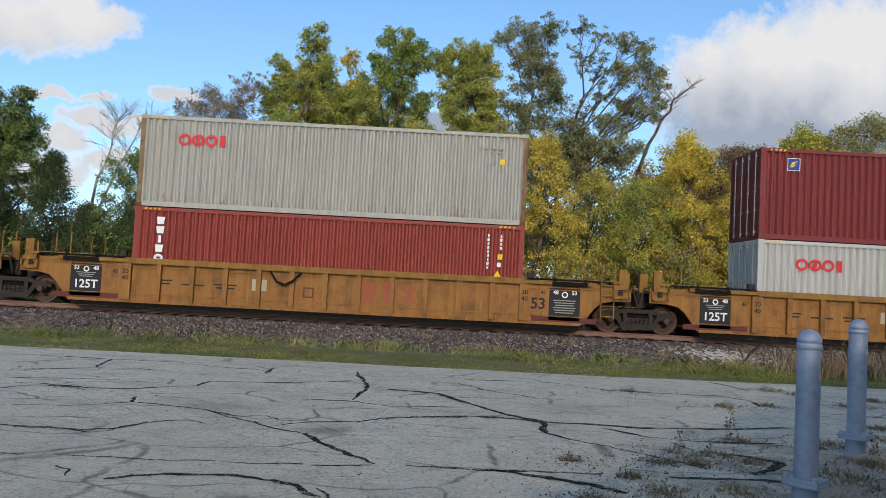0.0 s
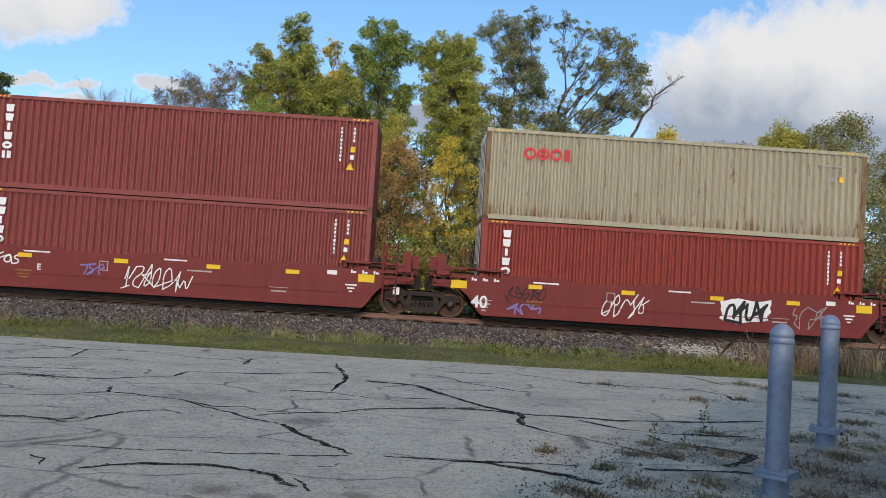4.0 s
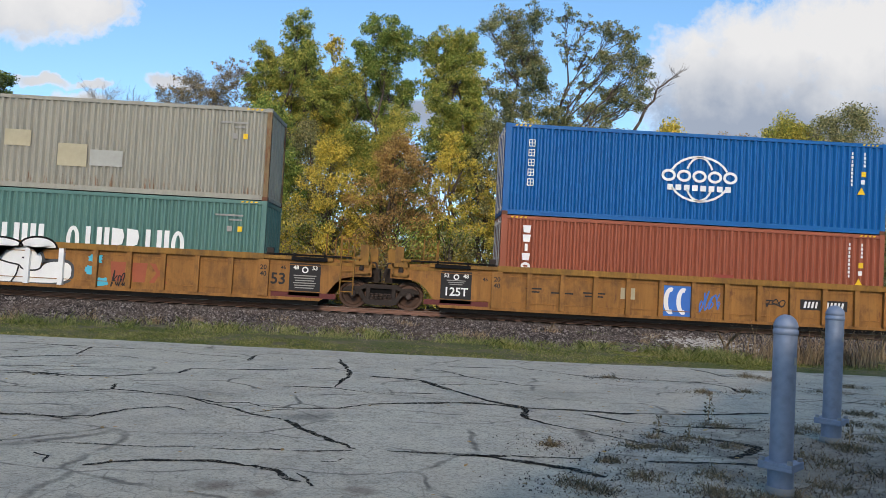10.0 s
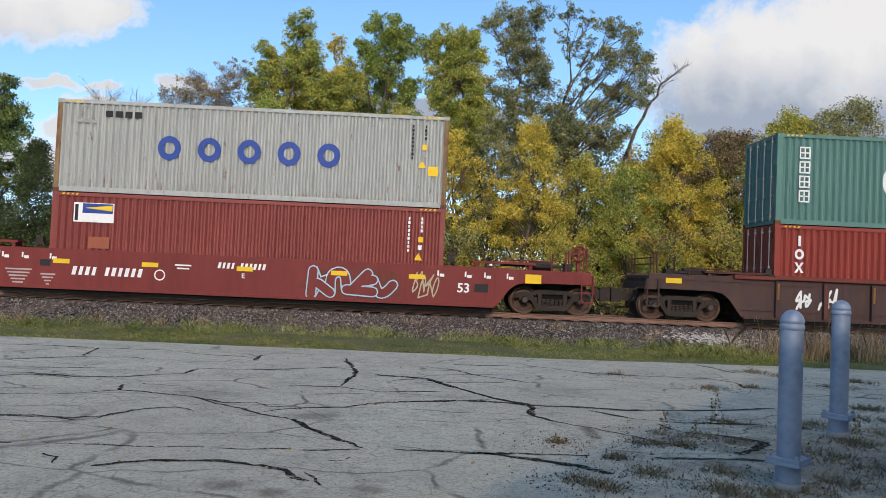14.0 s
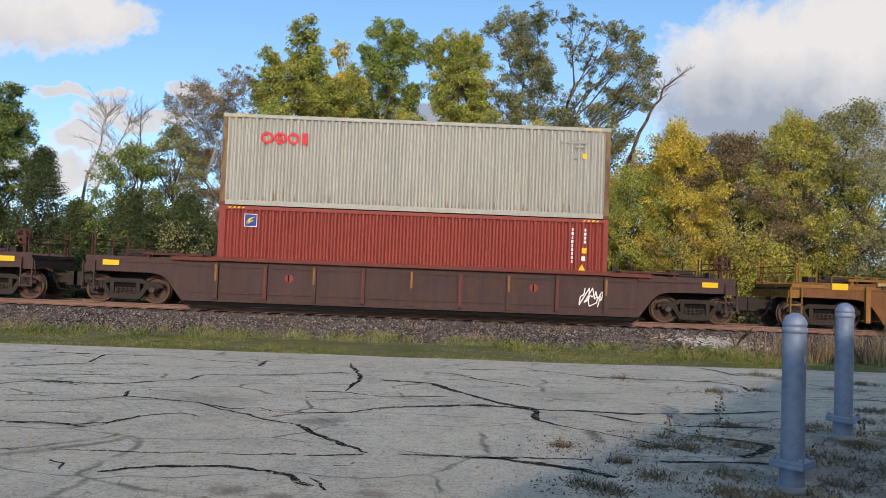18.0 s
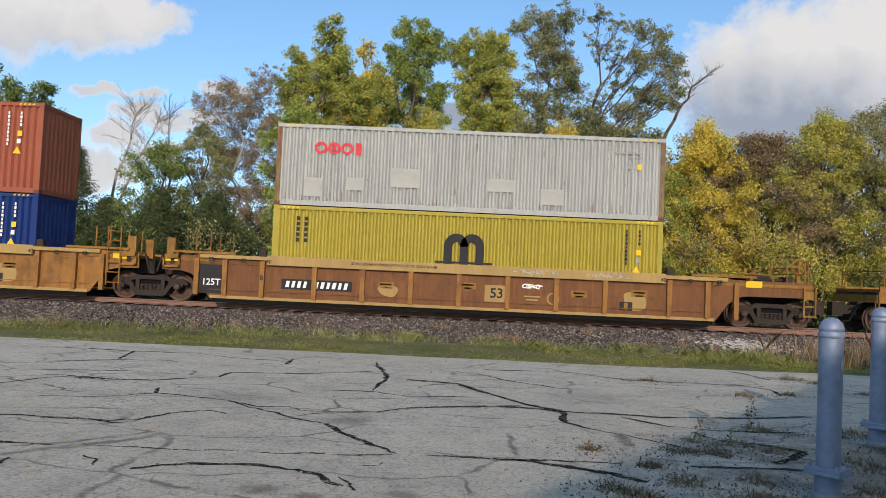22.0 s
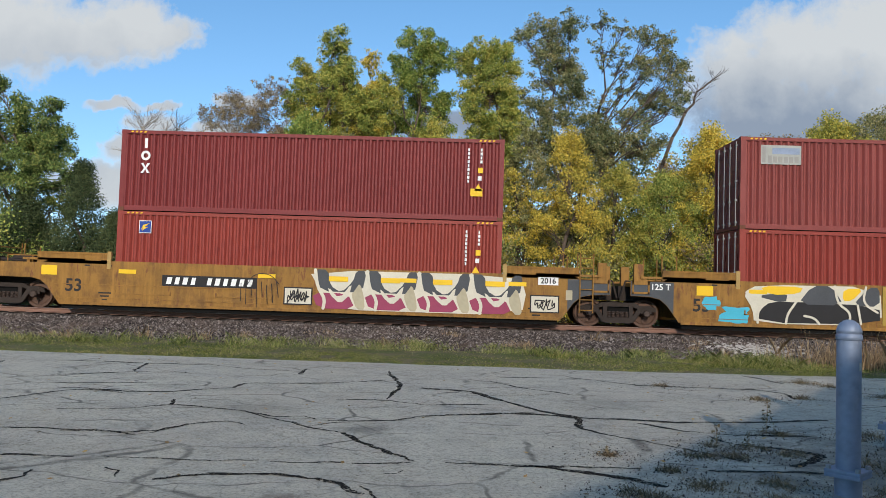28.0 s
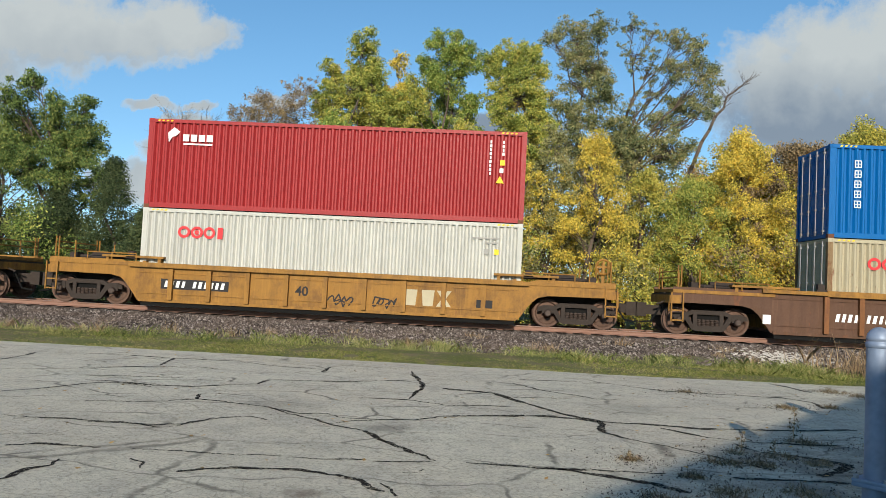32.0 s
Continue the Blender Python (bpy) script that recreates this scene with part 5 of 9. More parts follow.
def container(u, z, h, key, label, frame_key=None, flip=False, small="num"):
    """A 40-foot box as one thing; local x runs along it, its near side faces -y."""
    body, rim = P[key], P[frame_key or key]
    posts = P["rusty"] if key in ("cream", "tan", "grey", "rusty_grey", "stone") else rim
    c = thing("shipping_container", (u, TRACK_Y, z), label, "shipping container", "containers on the train")
    CONTAINERS.append((c, u, z))
    side = cached(("side", h), lambda: corrugated(h))
    near = part("side_wall", side, body, c)
    far = part("side_wall", side, body, c)
    far.rotation_euler = (0, 0, math.pi)
    part("roof", cached(("roof", h), lambda: Mesh().box(-5.98, 5.98, -1.15, 1.15, h - 0.05, h - 0.02).done("roof")), body, c)
    part("underframe", cached("under", lambda: Mesh().box(-5.9, 5.9, -1.1, 1.1, 0.03, 0.14).done("underframe")), M_BLACK, c)
    turn = math.pi if flip else 0.0
    e = part("end_wall", cached(("end", h), lambda: end_wall(h)), body, c)
    e.rotation_euler = (0, 0, turn)
    for s in (0, 1):
        d = part("door", cached(("door", h), lambda: door_leaf(h)), body, c)
        d.rotation_euler = (0, 0, turn)
        d.location = (0, (1.07 + 0.01) * s * (-1 if flip else 1), 0)
        for y in (-0.85, -0.3):
            part("lock_rod", cached(("rod", h), lambda: lock_rod(h)), M_ROD, d, "zinc locking rod", (0, y, 0))
    post = cached(("post", h), lambda: Mesh().box(-0.075, 0.075, -0.07, 0.07, 0.118, h - 0.118).done("corner_post"))
    cast = cached("cast", lambda: Mesh().box(-0.089, 0.089, -0.081, 0.081, 0, 0.118).box(-0.03, 0.03, -0.086, -0.081, 0.035, 0.09).done("corner_casting"))
    for x in (-1, 1):
        for y in (-1, 1):
            part("corner_post", post, posts, c, at=(x * (HALF - 0.077), y * (WIDE - 0.072), 0))
            for zz in (0, h - 0.118):
                part("corner_casting", cast, rim if zz else M_RUST, c, at=(x * (HALF - 0.085), y * (WIDE - 0.079), zz))
    top = cached(("trail", h), lambda: Mesh().box(-5.93, 5.93, -0.03, 0.03, h - 0.12, h - 0.012).done("top_rail"))
    low = cached("brail", lambda: Mesh().box(-5.93, 5.93, -0.028, 0.028, 0.018, 0.17).done("bottom_rail"))
    for y in (-1, 1):
        part("top_rail", top, rim, c, at=(0, y * (WIDE - 0.034), 0))
        part("bottom_rail", low, rim, c, at=(0, y * (WIDE - 0.036), 0))
    bar = cached("bar", lambda: Mesh().box(-0.06, 0.06, -1.1, 1.1, 0.0, 0.12).done("end_rail"))
    for x in (-1, 1):
        for zz in (0.014, h - 0.134):
            part("end_rail", bar, rim, c, at=(x * (HALF - 0.063), 0, zz))
    marks(c, h, key, small)
    return c


SIDE_Y = -WIDE + 0.0135


def mark(c, x, z, me, material, label="", name="marking", y=SIDE_Y):
    return part(name, me, material, c, label, (x, y, z))


def marks(c, h, key, small):
    """The small code lines, warning labels and stripes that every box carries."""
    pale = key in ("cream", "white", "tan", "grey", "rusty_grey", "stone", "mustard")
    ink = M_INK if pale else M_WHITE
    if small == "line":
        mark(c, 4.95, h - 0.5, flat(0.86, 0.055), M_GREY, "dark code line")
        mark(c, 5.15, h - 0.64, flat(0.4, 0.05), M_GREY)
        mark(c, 4.98, h - 0.92, flat(0.15, 0.17), M_GREY)
        mark(c, 5.3, h - 0.92, flat(0.14, 0.17), M_YEL, "small yellow label")
    else:
        for x, a, b in ((4.98, 0.35, 1.45), (5.38, 0.35, 0.8)):
            k = 0
            z = h - a
            while z > h - b:
                mark(c, x, z, flat(0.05 + 0.02 * (k % 2), 0.09), ink)
                z -= 0.125
                k += 1
        mark(c, 5.36, h - 1.0, flat(0.15, 0.17), M_YEL, "small yellow label")
        mark(c, 5.34, h - 1.25, flat(0.12, 0.14), M_WHITE if not pale else M_GREY)
        tri = cached("tri", lambda: Mesh().plate([(-0.13, -0.1), (0.13, -0.1), (0, 0.13)], -0.004, 0).done("triangle"))
        mark(c, 5.3, h - 1.55, tri, M_YEL, "yellow warning triangle")
    stripe = cached("stripe", lambda: Mesh().plate([(-0.05, -0.025), (0.02, -0.025), (0.05, 0.025), (-0.02, 0.025)], -0.004, 0).done("stripe"))
    for s in (-1, 1):
        for k in range(4):
            mark(c, s * 5.55 + (k - 1.5) * 0.14, h - 0.06, stripe, M_YEL, y=-WIDE + 0.001)


def emblem_rings(c, h, x=-4.15, dz=0.74, material=None, s=1.0):
    """A red word-mark reduced to rings and a foot bar."""
    m = material or M_RED
    for k in range(2):
        mark(c, x - 0.56 * s + 0.42 * k * s, h - dz, ring(0.2 * s, 0.19 * s, 0.085 * s), m, "red ring emblem")
    mark(c, x - 0.14 * s, h - dz, ring(0.07 * s, 0.07 * s, 0.06 * s), m)
    mark(c, x + 0.27 * s, h - dz, ring(0.19 * s, 0.19 * s, 0.085 * s), m)
    mark(c, x + 0.62 * s, h - dz, flat(0.17 * s, 0.37 * s), m)


def emblem_globe(c, x, z, s=1.0):
    """A white globe outline with two bars of word-mark across it."""
    for a0, a1 in ((22, 158), (205, 335)):
        mark(c, x, z, ring(0.82 * s, 0.62 * s, 0.06 * s, a0, a1), M_WHITE, "white globe emblem")
        mark(c, x, z, ring(0.4 * s, 0.6 * s, 0.055 * s, a0 + 5, a1 - 5), M_WHITE)
    for k in range(5):
        mark(c, x - 0.82 * s + 0.41 * k * s, z + 0.07 * s, ring(0.19 * s, 0.16 * s, 0.07 * s, 0, 360), M_WHITE)
    for k in range(8):
        mark(c, x - 0.77 * s + 0.22 * k * s, z - 0.24 * s, flat(0.15 * s, 0.15 * s), M_WHITE)


def glyph_column(c, x, z, n=5, s=0.2, step=0.31, material=None):
    """A column of square signs, each a frame crossed by a bar."""
    m = material or M_WHITE
    def build():
        k = Mesh()
        for a, b, w, t in ((0, 0.5, 1, 0.14), (0, -0.5, 1, 0.14), (0, 0.0, 0.8, 0.12), (-0.45, 0, 0.13, 1), (0.45, 0, 0.13, 0.8), (0, 0, 0.13, 1)):
            k.box((a - w / 2) * s, (a + w / 2) * s, -0.004, 0, (b - t / 2) * s, (b + t / 2) * s)
        return k.done("sign")
    for i in range(n):
        mark(c, x, z - i * step, cached(("glyph", s), build), m, "white square sign")


def wedge(w, h):
    """A plain shape wide at the head and narrow at the foot."""
    return cached(("wedge", w, h), lambda: Mesh().plate([(-0.33 * w, -h / 2), (0.33 * w, -h / 2), (0.43 * w, h / 2), (-0.43 * w, h / 2)], -0.004, 0).done("wedge"))


def hourglass(w, h):
    return cached(("hourglass", w, h), lambda: Mesh().plate([(-w / 2, -h / 2), (-w * 0.2, -h / 2), (0, -h * 0.12), (w * 0.2, -h / 2), (w / 2, -h / 2), (w * 0.13, 0), (w / 2, h / 2), (w * 0.2, h / 2), (0, h * 0.12), (-w * 0.2, h / 2), (-w / 2, h / 2), (-w * 0.13, 0)], -0.004, 0).done("hourglass"))


def stacked_mark(c, x, z, kinds, step, w, material=None):
    """A word-mark down the box as plain wedges, bars and rings."""
    m = material or M_WHITE
    t = step * 0.78
    for i, k in enumerate(kinds):
        zz = z - i * step
        if k == "o":
            mark(c, x, zz, ring(w * 0.5, t * 0.5, w * 0.26), m)
        elif k == "i":
            mark(c, x, zz, flat(w * 0.3, t), m)
        elif k == "x":
            mark(c, x, zz, hourglass(w, t), m)
        elif k == "t":
            mark(c, x, zz, wedge(w, t), m)
        else:
            mark(c, x - w * 0.3, zz, flat(w * 0.3, t), m)
            mark(c, x + w * 0.25, zz, flat(w * 0.4, t), m)


def box_badge(c, x, z, w=0.36, h=0.36, dark=True):
    mark(c, x, z, flat(w + 0.04, h + 0.04), M_WHITE, "square badge")
    mark(c, x, z, flat(w, h), M_NAVY, y=SIDE_Y - 0.004)
    arc = cached(("badge", w), lambda: Mesh().plate([(-0.14, -0.1), (-0.06, 0.06), (0.14, 0.12), (0.02, 0.03)], -0.004, 0).plate([(-0.1, -0.13), (-0.04, -0.02), (0.1, 0.0), (0.0, -0.06)], -0.004, 0).done("swoosh"))
    mark(c, x, z, arc, M_YEL, y=SIDE_Y - 0.008)


def beacon_badge(c, x, z, faded=0):
    mark(c, x, z, flat(1.24, 0.6), M_WHITE if faded != 2 else M_PALE, "rectangular company badge")
    if faded == 0:
        mark(c, x + 0.12, z + 0.13, flat(0.94, 0.3), M_NAVY, y=SIDE_Y - 0.004)
        beam = cached("beam", lambda: Mesh().plate([(-0.4, 0.0), (0.45, 0.1), (0.45, -0.08)], -0.004, 0).done("beam"))
        mark(c, x + 0.12, z + 0.14, beam, M_YEL, y=SIDE_Y - 0.008)
    else:
        mark(c, x + 0.15, z + 0.12, flat(0.84, 0.2), M_GALV, y=SIDE_Y - 0.004)
    for k in range(6):
        mark(c, x - 0.35 + 0.165 * k, z - 0.15, flat(0.12, 0.24 if k == 0 else 0.19), M_WHITE if faded == 0 else M_GREY, y=SIDE_Y - 0.008)
    mark(c, x - 0.53, z, flat(0.1, 0.5), M_INK if faded == 0 else M_GREY, y=SIDE_Y - 0.004)


def patch(c, x, z, w, h, m, k=0):
    mark(c, x, z, flat(w, h), m, "repainted patch", "patch", SIDE_Y - 0.004 * k)


# ---------------------------------------------------------------- well cars
CARS = []
WHEELS = []
WHEEL_R = 0.44


def wheelset_mesh():
    m = Mesh()
    prof = [(0.09, -0.09), (0.12, -0.1), (0.14, -0.03), (0.33, 0.0), (0.37, -0.05), (0.44, -0.05), (0.445, 0.05), (0.47, 0.065), (0.47, 0.09), (0.37, 0.09), (0.34, 0.05), (0.14, 0.06), (0.1, 0.1)]
    for s in (-1, 1):
        k = Mesh().lathe(prof if s > 0 else [(r, -h) for r, h in prof][::-1], 26, "y")
        m.add([(x, y * 1.0 + s * -0.0 + (-0.78 if s > 0 else 0.78), z) for x, y, z in k.v], k.f)
    m.rod((0, -1.02, 0), (0, 1.02, 0), 0.08, 12)
    # webs' holes and chalk marks break the roundness, so that turning shows
    for s in (-0.84, 0.84):
        m.box(-0.03, 0.03, s - 0.012, s + 0.012, 0.16, 0.3)
    return m.done("wheelset")


def side_frame_mesh(wb):
    """Cast side frame: top member, bottom bow, spring columns, pedestals over the axle boxes."""
    top = [(-wb - 0.32, 0.5), (-wb - 0.3, 0.62), (-wb - 0.1, 0.69), (-wb + 0.2, 0.68), (-0.5, 0.77), (0.5, 0.77), (wb - 0.2, 0.68), (wb + 0.1, 0.69), (wb + 0.3, 0.62), (wb + 0.32, 0.5),
           (wb + 0.2, 0.5), (wb + 0.14, 0.57), (wb - 0.18, 0.56), (0.45, 0.64), (-0.45, 0.64), (-wb + 0.18, 0.56), (-wb - 0.14, 0.57), (-wb - 0.2, 0.5)]
    low = [(-wb + 0.12, 0.58), (-wb + 0.26, 0.6), (-0.44, 0.3), (0.44, 0.3), (wb - 0.26, 0.6), (wb - 0.12, 0.58), (wb - 0.18, 0.46), (0.5, 0.17), (0.36, 0.13), (-0.36, 0.13), (-0.5, 0.17), (-wb + 0.18, 0.46)]
    m = Mesh().plate(top, -0.07, 0.07).plate(low, -0.075, 0.075)
    for s in (-1, 1):
        m.plate([(s * 0.34, 0.28), (s * 0.46, 0.28), (s * 0.46, 0.68), (s * 0.34, 0.68)], -0.08, 0.08)
    return m.done("side_frame")


def bogie(parent, x, seed=0):
    """A two-axle bogie: bolster, cast side frames, springs, wheelsets that roll."""
    wb = 0.875
    b = part("bogie", cached("bolster", lambda: Mesh().box(-0.2, 0.2, -0.98, 0.98, 0.36, 0.66).rod((0, 0, 0.6), (0, 0, 0.8), 0.3, 16).done("bogie")), M_BOGIE, parent, "grimy cast steel bogie", (x, 0, 0))
    frame_me = cached("frame", lambda: side_frame_mesh(wb))
    spring = cached("spring", lambda: Mesh().lathe([(0.055, 0.2), (0.075, 0.22), (0.055, 0.24), (0.075, 0.27), (0.055, 0.29), (0.075, 0.32), (0.055, 0.34), (0.075, 0.37), (0.055, 0.4)], 10).done("spring"))
    cap = cached("cap", lambda: Mesh().lathe([(0.0, -0.11), (0.07, -0.11), (0.1, -0.09), (0.115, -0.02), (0.115, 0.05)], 14, "y").done("bearing_cap"))
    window = cached("window", lambda: Mesh().box(-0.34, 0.34, -0.02, 0.02, 0.26, 0.66).done("pocket"))
    pad = cached("pad", lambda: Mesh().box(-0.17, 0.17, -0.09, 0.05, 0.5, 0.72).done("adapter"))
    for s in (-1, 1):
        part("side_frame", frame_me, M_BOGIE, b, at=(0, s * 1.03, 0))
        if s < 0:
            # black plate fills the opening behind the springs, standing for its shade
            part("spring_pocket", window, M_BLACK, b, at=(0, -0.97, 0))
            for k in range(5):
                part("spring", spring, M_BEARING, b, at=(-0.27 + 0.135 * k, -1.05, 0.09))
        for d in (-wb, wb):
            part("bearing_cap", cap, M_BEARING, b, at=(d, s * 1.13, WHEEL_R))
            part("adapter", pad, M_BOGIE, b, at=(d, s * 1.03, -0.06))
    ws = cached("wheelset", wheelset_mesh)
    for d in (-wb, wb):
        w = part("wheelset", ws, M_WHEEL, b, "rusty steel wheelset", (d, 0, WHEEL_R))
        WHEELS.append((w, d, x))
    return b


def side_outline(b_l, b_r, e_l, e_r, top, top_e, zb=0.2):
    """Outline of a car side with an arch over each bogie; e: where it ends."""
    right = [(b_r - 1.8, zb), (b_r - 1.42, 0.72), (b_r - 1.2, 0.9), (b_r - 0.9, 0.97), (e_r, 0.99), (e_r, top_e), (b_r - 1.25, top_e), (b_r - 1.45, top)]
    left = [(-x, z) for x, z in [(b_l - 1.8, zb), (b_l - 1.42, 0.72), (b_l - 1.2, 0.9), (b_l - 0.9, 0.97), (e_l, 0.99), (e_l, top_e), (b_l - 1.25, top_e), (b_l - 1.45, top)]][::-1]
    return right + left


FACE = {}


def dec(c, x, z, me, material, label="", name="marking", lift=0.0):
    return part(name, me, material, c, label, (x, FACE[c] - 0.001 - lift, z))


def well_car(u, label, style, ends, long53=True, number_at=None):
    """One platform of a double-stack well car. ends: 'A' shares a bogie with the next platform, 'E' couples to another car."""
    c = thing("well_car", (u, TRACK_Y, RAIL_Z), label, "railcar", "well cars of the train")
    CARS.append((c, u))
    st = dict(ribs=True, body="car_yellow", chord="car_yellow", rib="car_yellow", deck="car_yellow", top=1.5, top_e=1.46, bE=9.57, bA=9.77, chord_h=0.15, step=1.03)
    st.update(style)
    bl, br = (st["bA"] if e == "A" else st["bE"] for e in ends)
    el, er = (b - 0.3 if e == "A" else b + 1.15 for b, e in zip((bl, br), ends))
    body, chord, deck = P[st["body"]], P[st["chord"]], P[st["deck"]]
    out = side_outline(bl, br, el, er, st["top"], st["top_e"])
    face = 1.33 if st["ribs"] else 1.4
    FACE[c] = -face
    for y0, y1 in ((-face, -face + 0.05), (face - 0.05, face)):
        part("side_panel", Mesh().plate(out, y0, y1), body, c)
    cl, cr = bl - 1.5, br - 1.5
    inner = 6.16 if st["bE"] > 8.0 else 6.16
    # chords and sills
    for s in (-1, 1):
        if st["chord_h"]:
            part("top_chord", Mesh().box(-inner, inner, s * 1.38 - 0.085, s * 1.38 + 0.085, st["top"] - st["chord_h"] + 0.02, st["top"] + 0.05), chord, c)
            part("top_chord", Mesh().box(inner, cr, s * 1.38 - 0.07, s * 1.38 + 0.07, st["top"] - 0.1, st["top"] + 0.012), chord, c)
            part("top_chord", Mesh().box(-cl, -inner, s * 1.38 - 0.07, s * 1.38 + 0.07, st["top"] - 0.1, st["top"] + 0.012), chord, c)
        part("bottom_sill", Mesh().box(-bl + 1.85, br - 1.85, s * (face - 0.02) - 0.06, s * (face - 0.02) + 0.06, 0.16, 0.25), P[st.get("sill", st["body"])], c)
    if st["ribs"]:
        rib = cached(("rib", st["top"]), lambda: Mesh().plate([(-0.07, 0.25), (0.07, 0.25), (0.075, st["top"] - 0.13), (-0.075, st["top"] - 0.13)], -0.125, 0).done("rib"))
        n = int((min(bl, br) - 1.9) / st["step"])
        marks_at = list(range(-n, n + 1))
        if st["step"] == 1.03:
            marks_at = list(range(-6, 7))
        if st.get("rib_at"):
            marks_at = [x / st["step"] for x in st["rib_at"]]
        for k in marks_at:
            m = P[st["rib"]] if k % 2 else P[st.get("rib2", st["rib"])]
            r = part("rib", rib, m, c, at=(k * st["step"], -1.33, 0))
            if st.get("paint_ribs") and st["paint_ribs"][0] < k * st["step"] < st["paint_ribs"][1]:
                r.material_slots[0].material = st.get("rib_paint", M_WHITE)
            part("rib", rib, m, c, at=(k * st["step"], 1.455, 0))
            if st.get("half_rib") and k % 2 == 0:
                part("rib_band", cached("rib_band", lambda: Mesh().box(-0.03, 0.03, -0.006, 0, 0.8, 1.3).done("rib_band")), P["car_gold"], c, "yellow painted band", (k * st["step"], -1.456, 0))
            elif st.get("half_rib"):
                part("rib_band", cached("rib_stripe", lambda: Mesh().box(-0.03, 0.03, -0.006, 0, 0.3, 1.3).done("rib_band")), P["car_rib"], c, "red painted band", (k * st["step"], -1.456, 0))
    if st["ribs"]:
        for z in (st["top"] - 0.27, 0.42):
            part("panel_ledge", Mesh().box(-bl + 1.8, br - 1.8, -face - 0.03, -face, z, z + 0.022), P[st["body"]], c)
    # well floor, black and hung low to paint the shade underneath, and end bulkheads
    part("floor", Mesh().box(-bl + 1.9, br - 1.9, -1.3, 1.3, 0.03, 0.2), M_BLACK, c)
    for s, b, e, far in ((-1, bl, ends[0], el), (1, br, ends[1], er)):
        end_gear(c, s, b, e, far, st, deck)
    if ends[1] == "A":
        bogie(c, br)
    else:
        bogie(c, br)
    if ends[0] == "E":
        bogie(c, -bl)
    return c


def end_gear(c, s, b, e, far, st, deck):
    """Deck over the bogie, its walkway, handrails, brake gear and coupler."""
    lo, hi = sorted((s * (b - 1.9), s * far))
    part("end_deck", Mesh().box(lo, hi, -1.36, 1.36, 1.28, 1.38), deck, c)
    part("bulkhead", Mesh().box(s * (b - 1.95) - 0.06, s * (b - 1.95) + 0.06, -1.3, 1.3, 0.3, 1.45), deck, c)
    a0, a1 = sorted((s * (b - 2.6), s * (b - 0.6)))
    part("walkway", Mesh().box(a0, a1, -1.4, -0.9, 1.53, 1.6).box(a0 + 0.1, a0 + 0.2, -1.35, -0.95, 1.38, 1.53).box(a1 - 0.2, a1 - 0.1, -1.35, -0.95, 1.38, 1.53), P[st.get("walk", st["deck"])], c)
    hook = Mesh().box(-0.1, 0.1, -1.37, -1.22, 1.5, 1.74).box(-0.15, 0.15, -1.4, -1.37, 1.5, 1.57)
    part("container_guide", hook, M_BOGIE, c, at=(s * 6.32, 0, 0))
    pipe = P[st.get("rail", st["deck"])]
    if e == "A":
        # saddle over the shared bogie with a pair of tall guide horns
        x0, x1 = sorted((s * (b - 0.95), s * (b - 0.1)))
        part("saddle", Mesh().box(x0, x1, -0.55, 0.55, 0.82, 1.28), M_BOGIE, c)
        for k, y in ((0.55, -1.25), (0.3, -0.5)):
            part("guide_horn", Mesh().box(s * (b - k) - 0.13, s * (b - k) + 0.13, y - 0.09, y + 0.09, 1.3, 1.98 - (0.08 if y > -1 else 0)), deck, c)
        part("side_step", Mesh().box(*sorted((s * (b - 0.88), s * (b - 0.34))), -1.44, -1.38, 1.34, 1.46).box(*sorted((s * (b - 0.88), s * (b - 0.34))), -1.44, -1.38, 1.06, 1.12).box(s * (b - 0.85) - 0.025, s * (b - 0.85) + 0.025, -1.44, -1.38, 1.06, 1.46).box(s * (b - 0.37) - 0.025, s * (b - 0.37) + 0.025, -1.44, -1.38, 1.06, 1.46), deck, c)
        part("valve", Mesh().rod((s * (b - 0.62), -1.3, 1.18), (s * (b - 0.62), -1.3, 1.34), 0.09, 10).box(s * (b - 0.62) - 0.16, s * (b - 0.62) + 0.16, -1.3, -1.1, 1.02, 1.2), M_BOGIE, c, "dark brake valve")
        part("pipe", Mesh().rod((s * (b - 1.6), -1.1, 1.44), (s * (b - 0.2), -1.1, 1.44), 0.03, 6).rod((s * (b - 0.2), -1.1, 1.44), (s * (b - 0.05), -1.1, 0.9), 0.03, 6), M_BOGIE, c, "dark brake pipe")
        if s > 0:
            # ladder at the platform's end, with rails that rise above the deck
            lad = Mesh()
            for k in (1.25, 0.85):
                lad.rod((b - k, -1.46, 0.42), (b - k, -1.46, 2.25), 0.022, 6)
            for z in (0.5, 0.82, 1.14, 1.46, 1.8, 2.1):
                lad.rod((b - 1.25, -1.46, z), (b - 0.85, -1.46, z), 0.018, 6)
            part("ladder", lad, pipe, c, "end ladder with tall rails")
        for k in (1.75, 1.3):
            for y in (-1.2, 1.2):
                part("handrail", cached("tall_post", lambda: Mesh().rod((0, 0, 1.38), (0, 0, 2.25), 0.022, 6).done("handrail")), pipe, c, at=(s * (b - k), y, 0))
    else:
        for k in (0.35, 0.9, 1.0):
            for y in (-1.3, 1.25):
                part("handrail", Mesh().rod((s * (b + k), y, 1.0), (s * (b + k), y, 2.0 + 0.12 * (k > 0.6)), 0.024, 6), pipe, c)
        for z in (1.75, 1.95):
            part("handrail", cached("cross_rail", lambda: Mesh().rod((0, -1.25, 0), (0, 1.25, 0), 0.022, 6).done("handrail")), pipe, c, at=(s * (b + 1.0), 0, z))
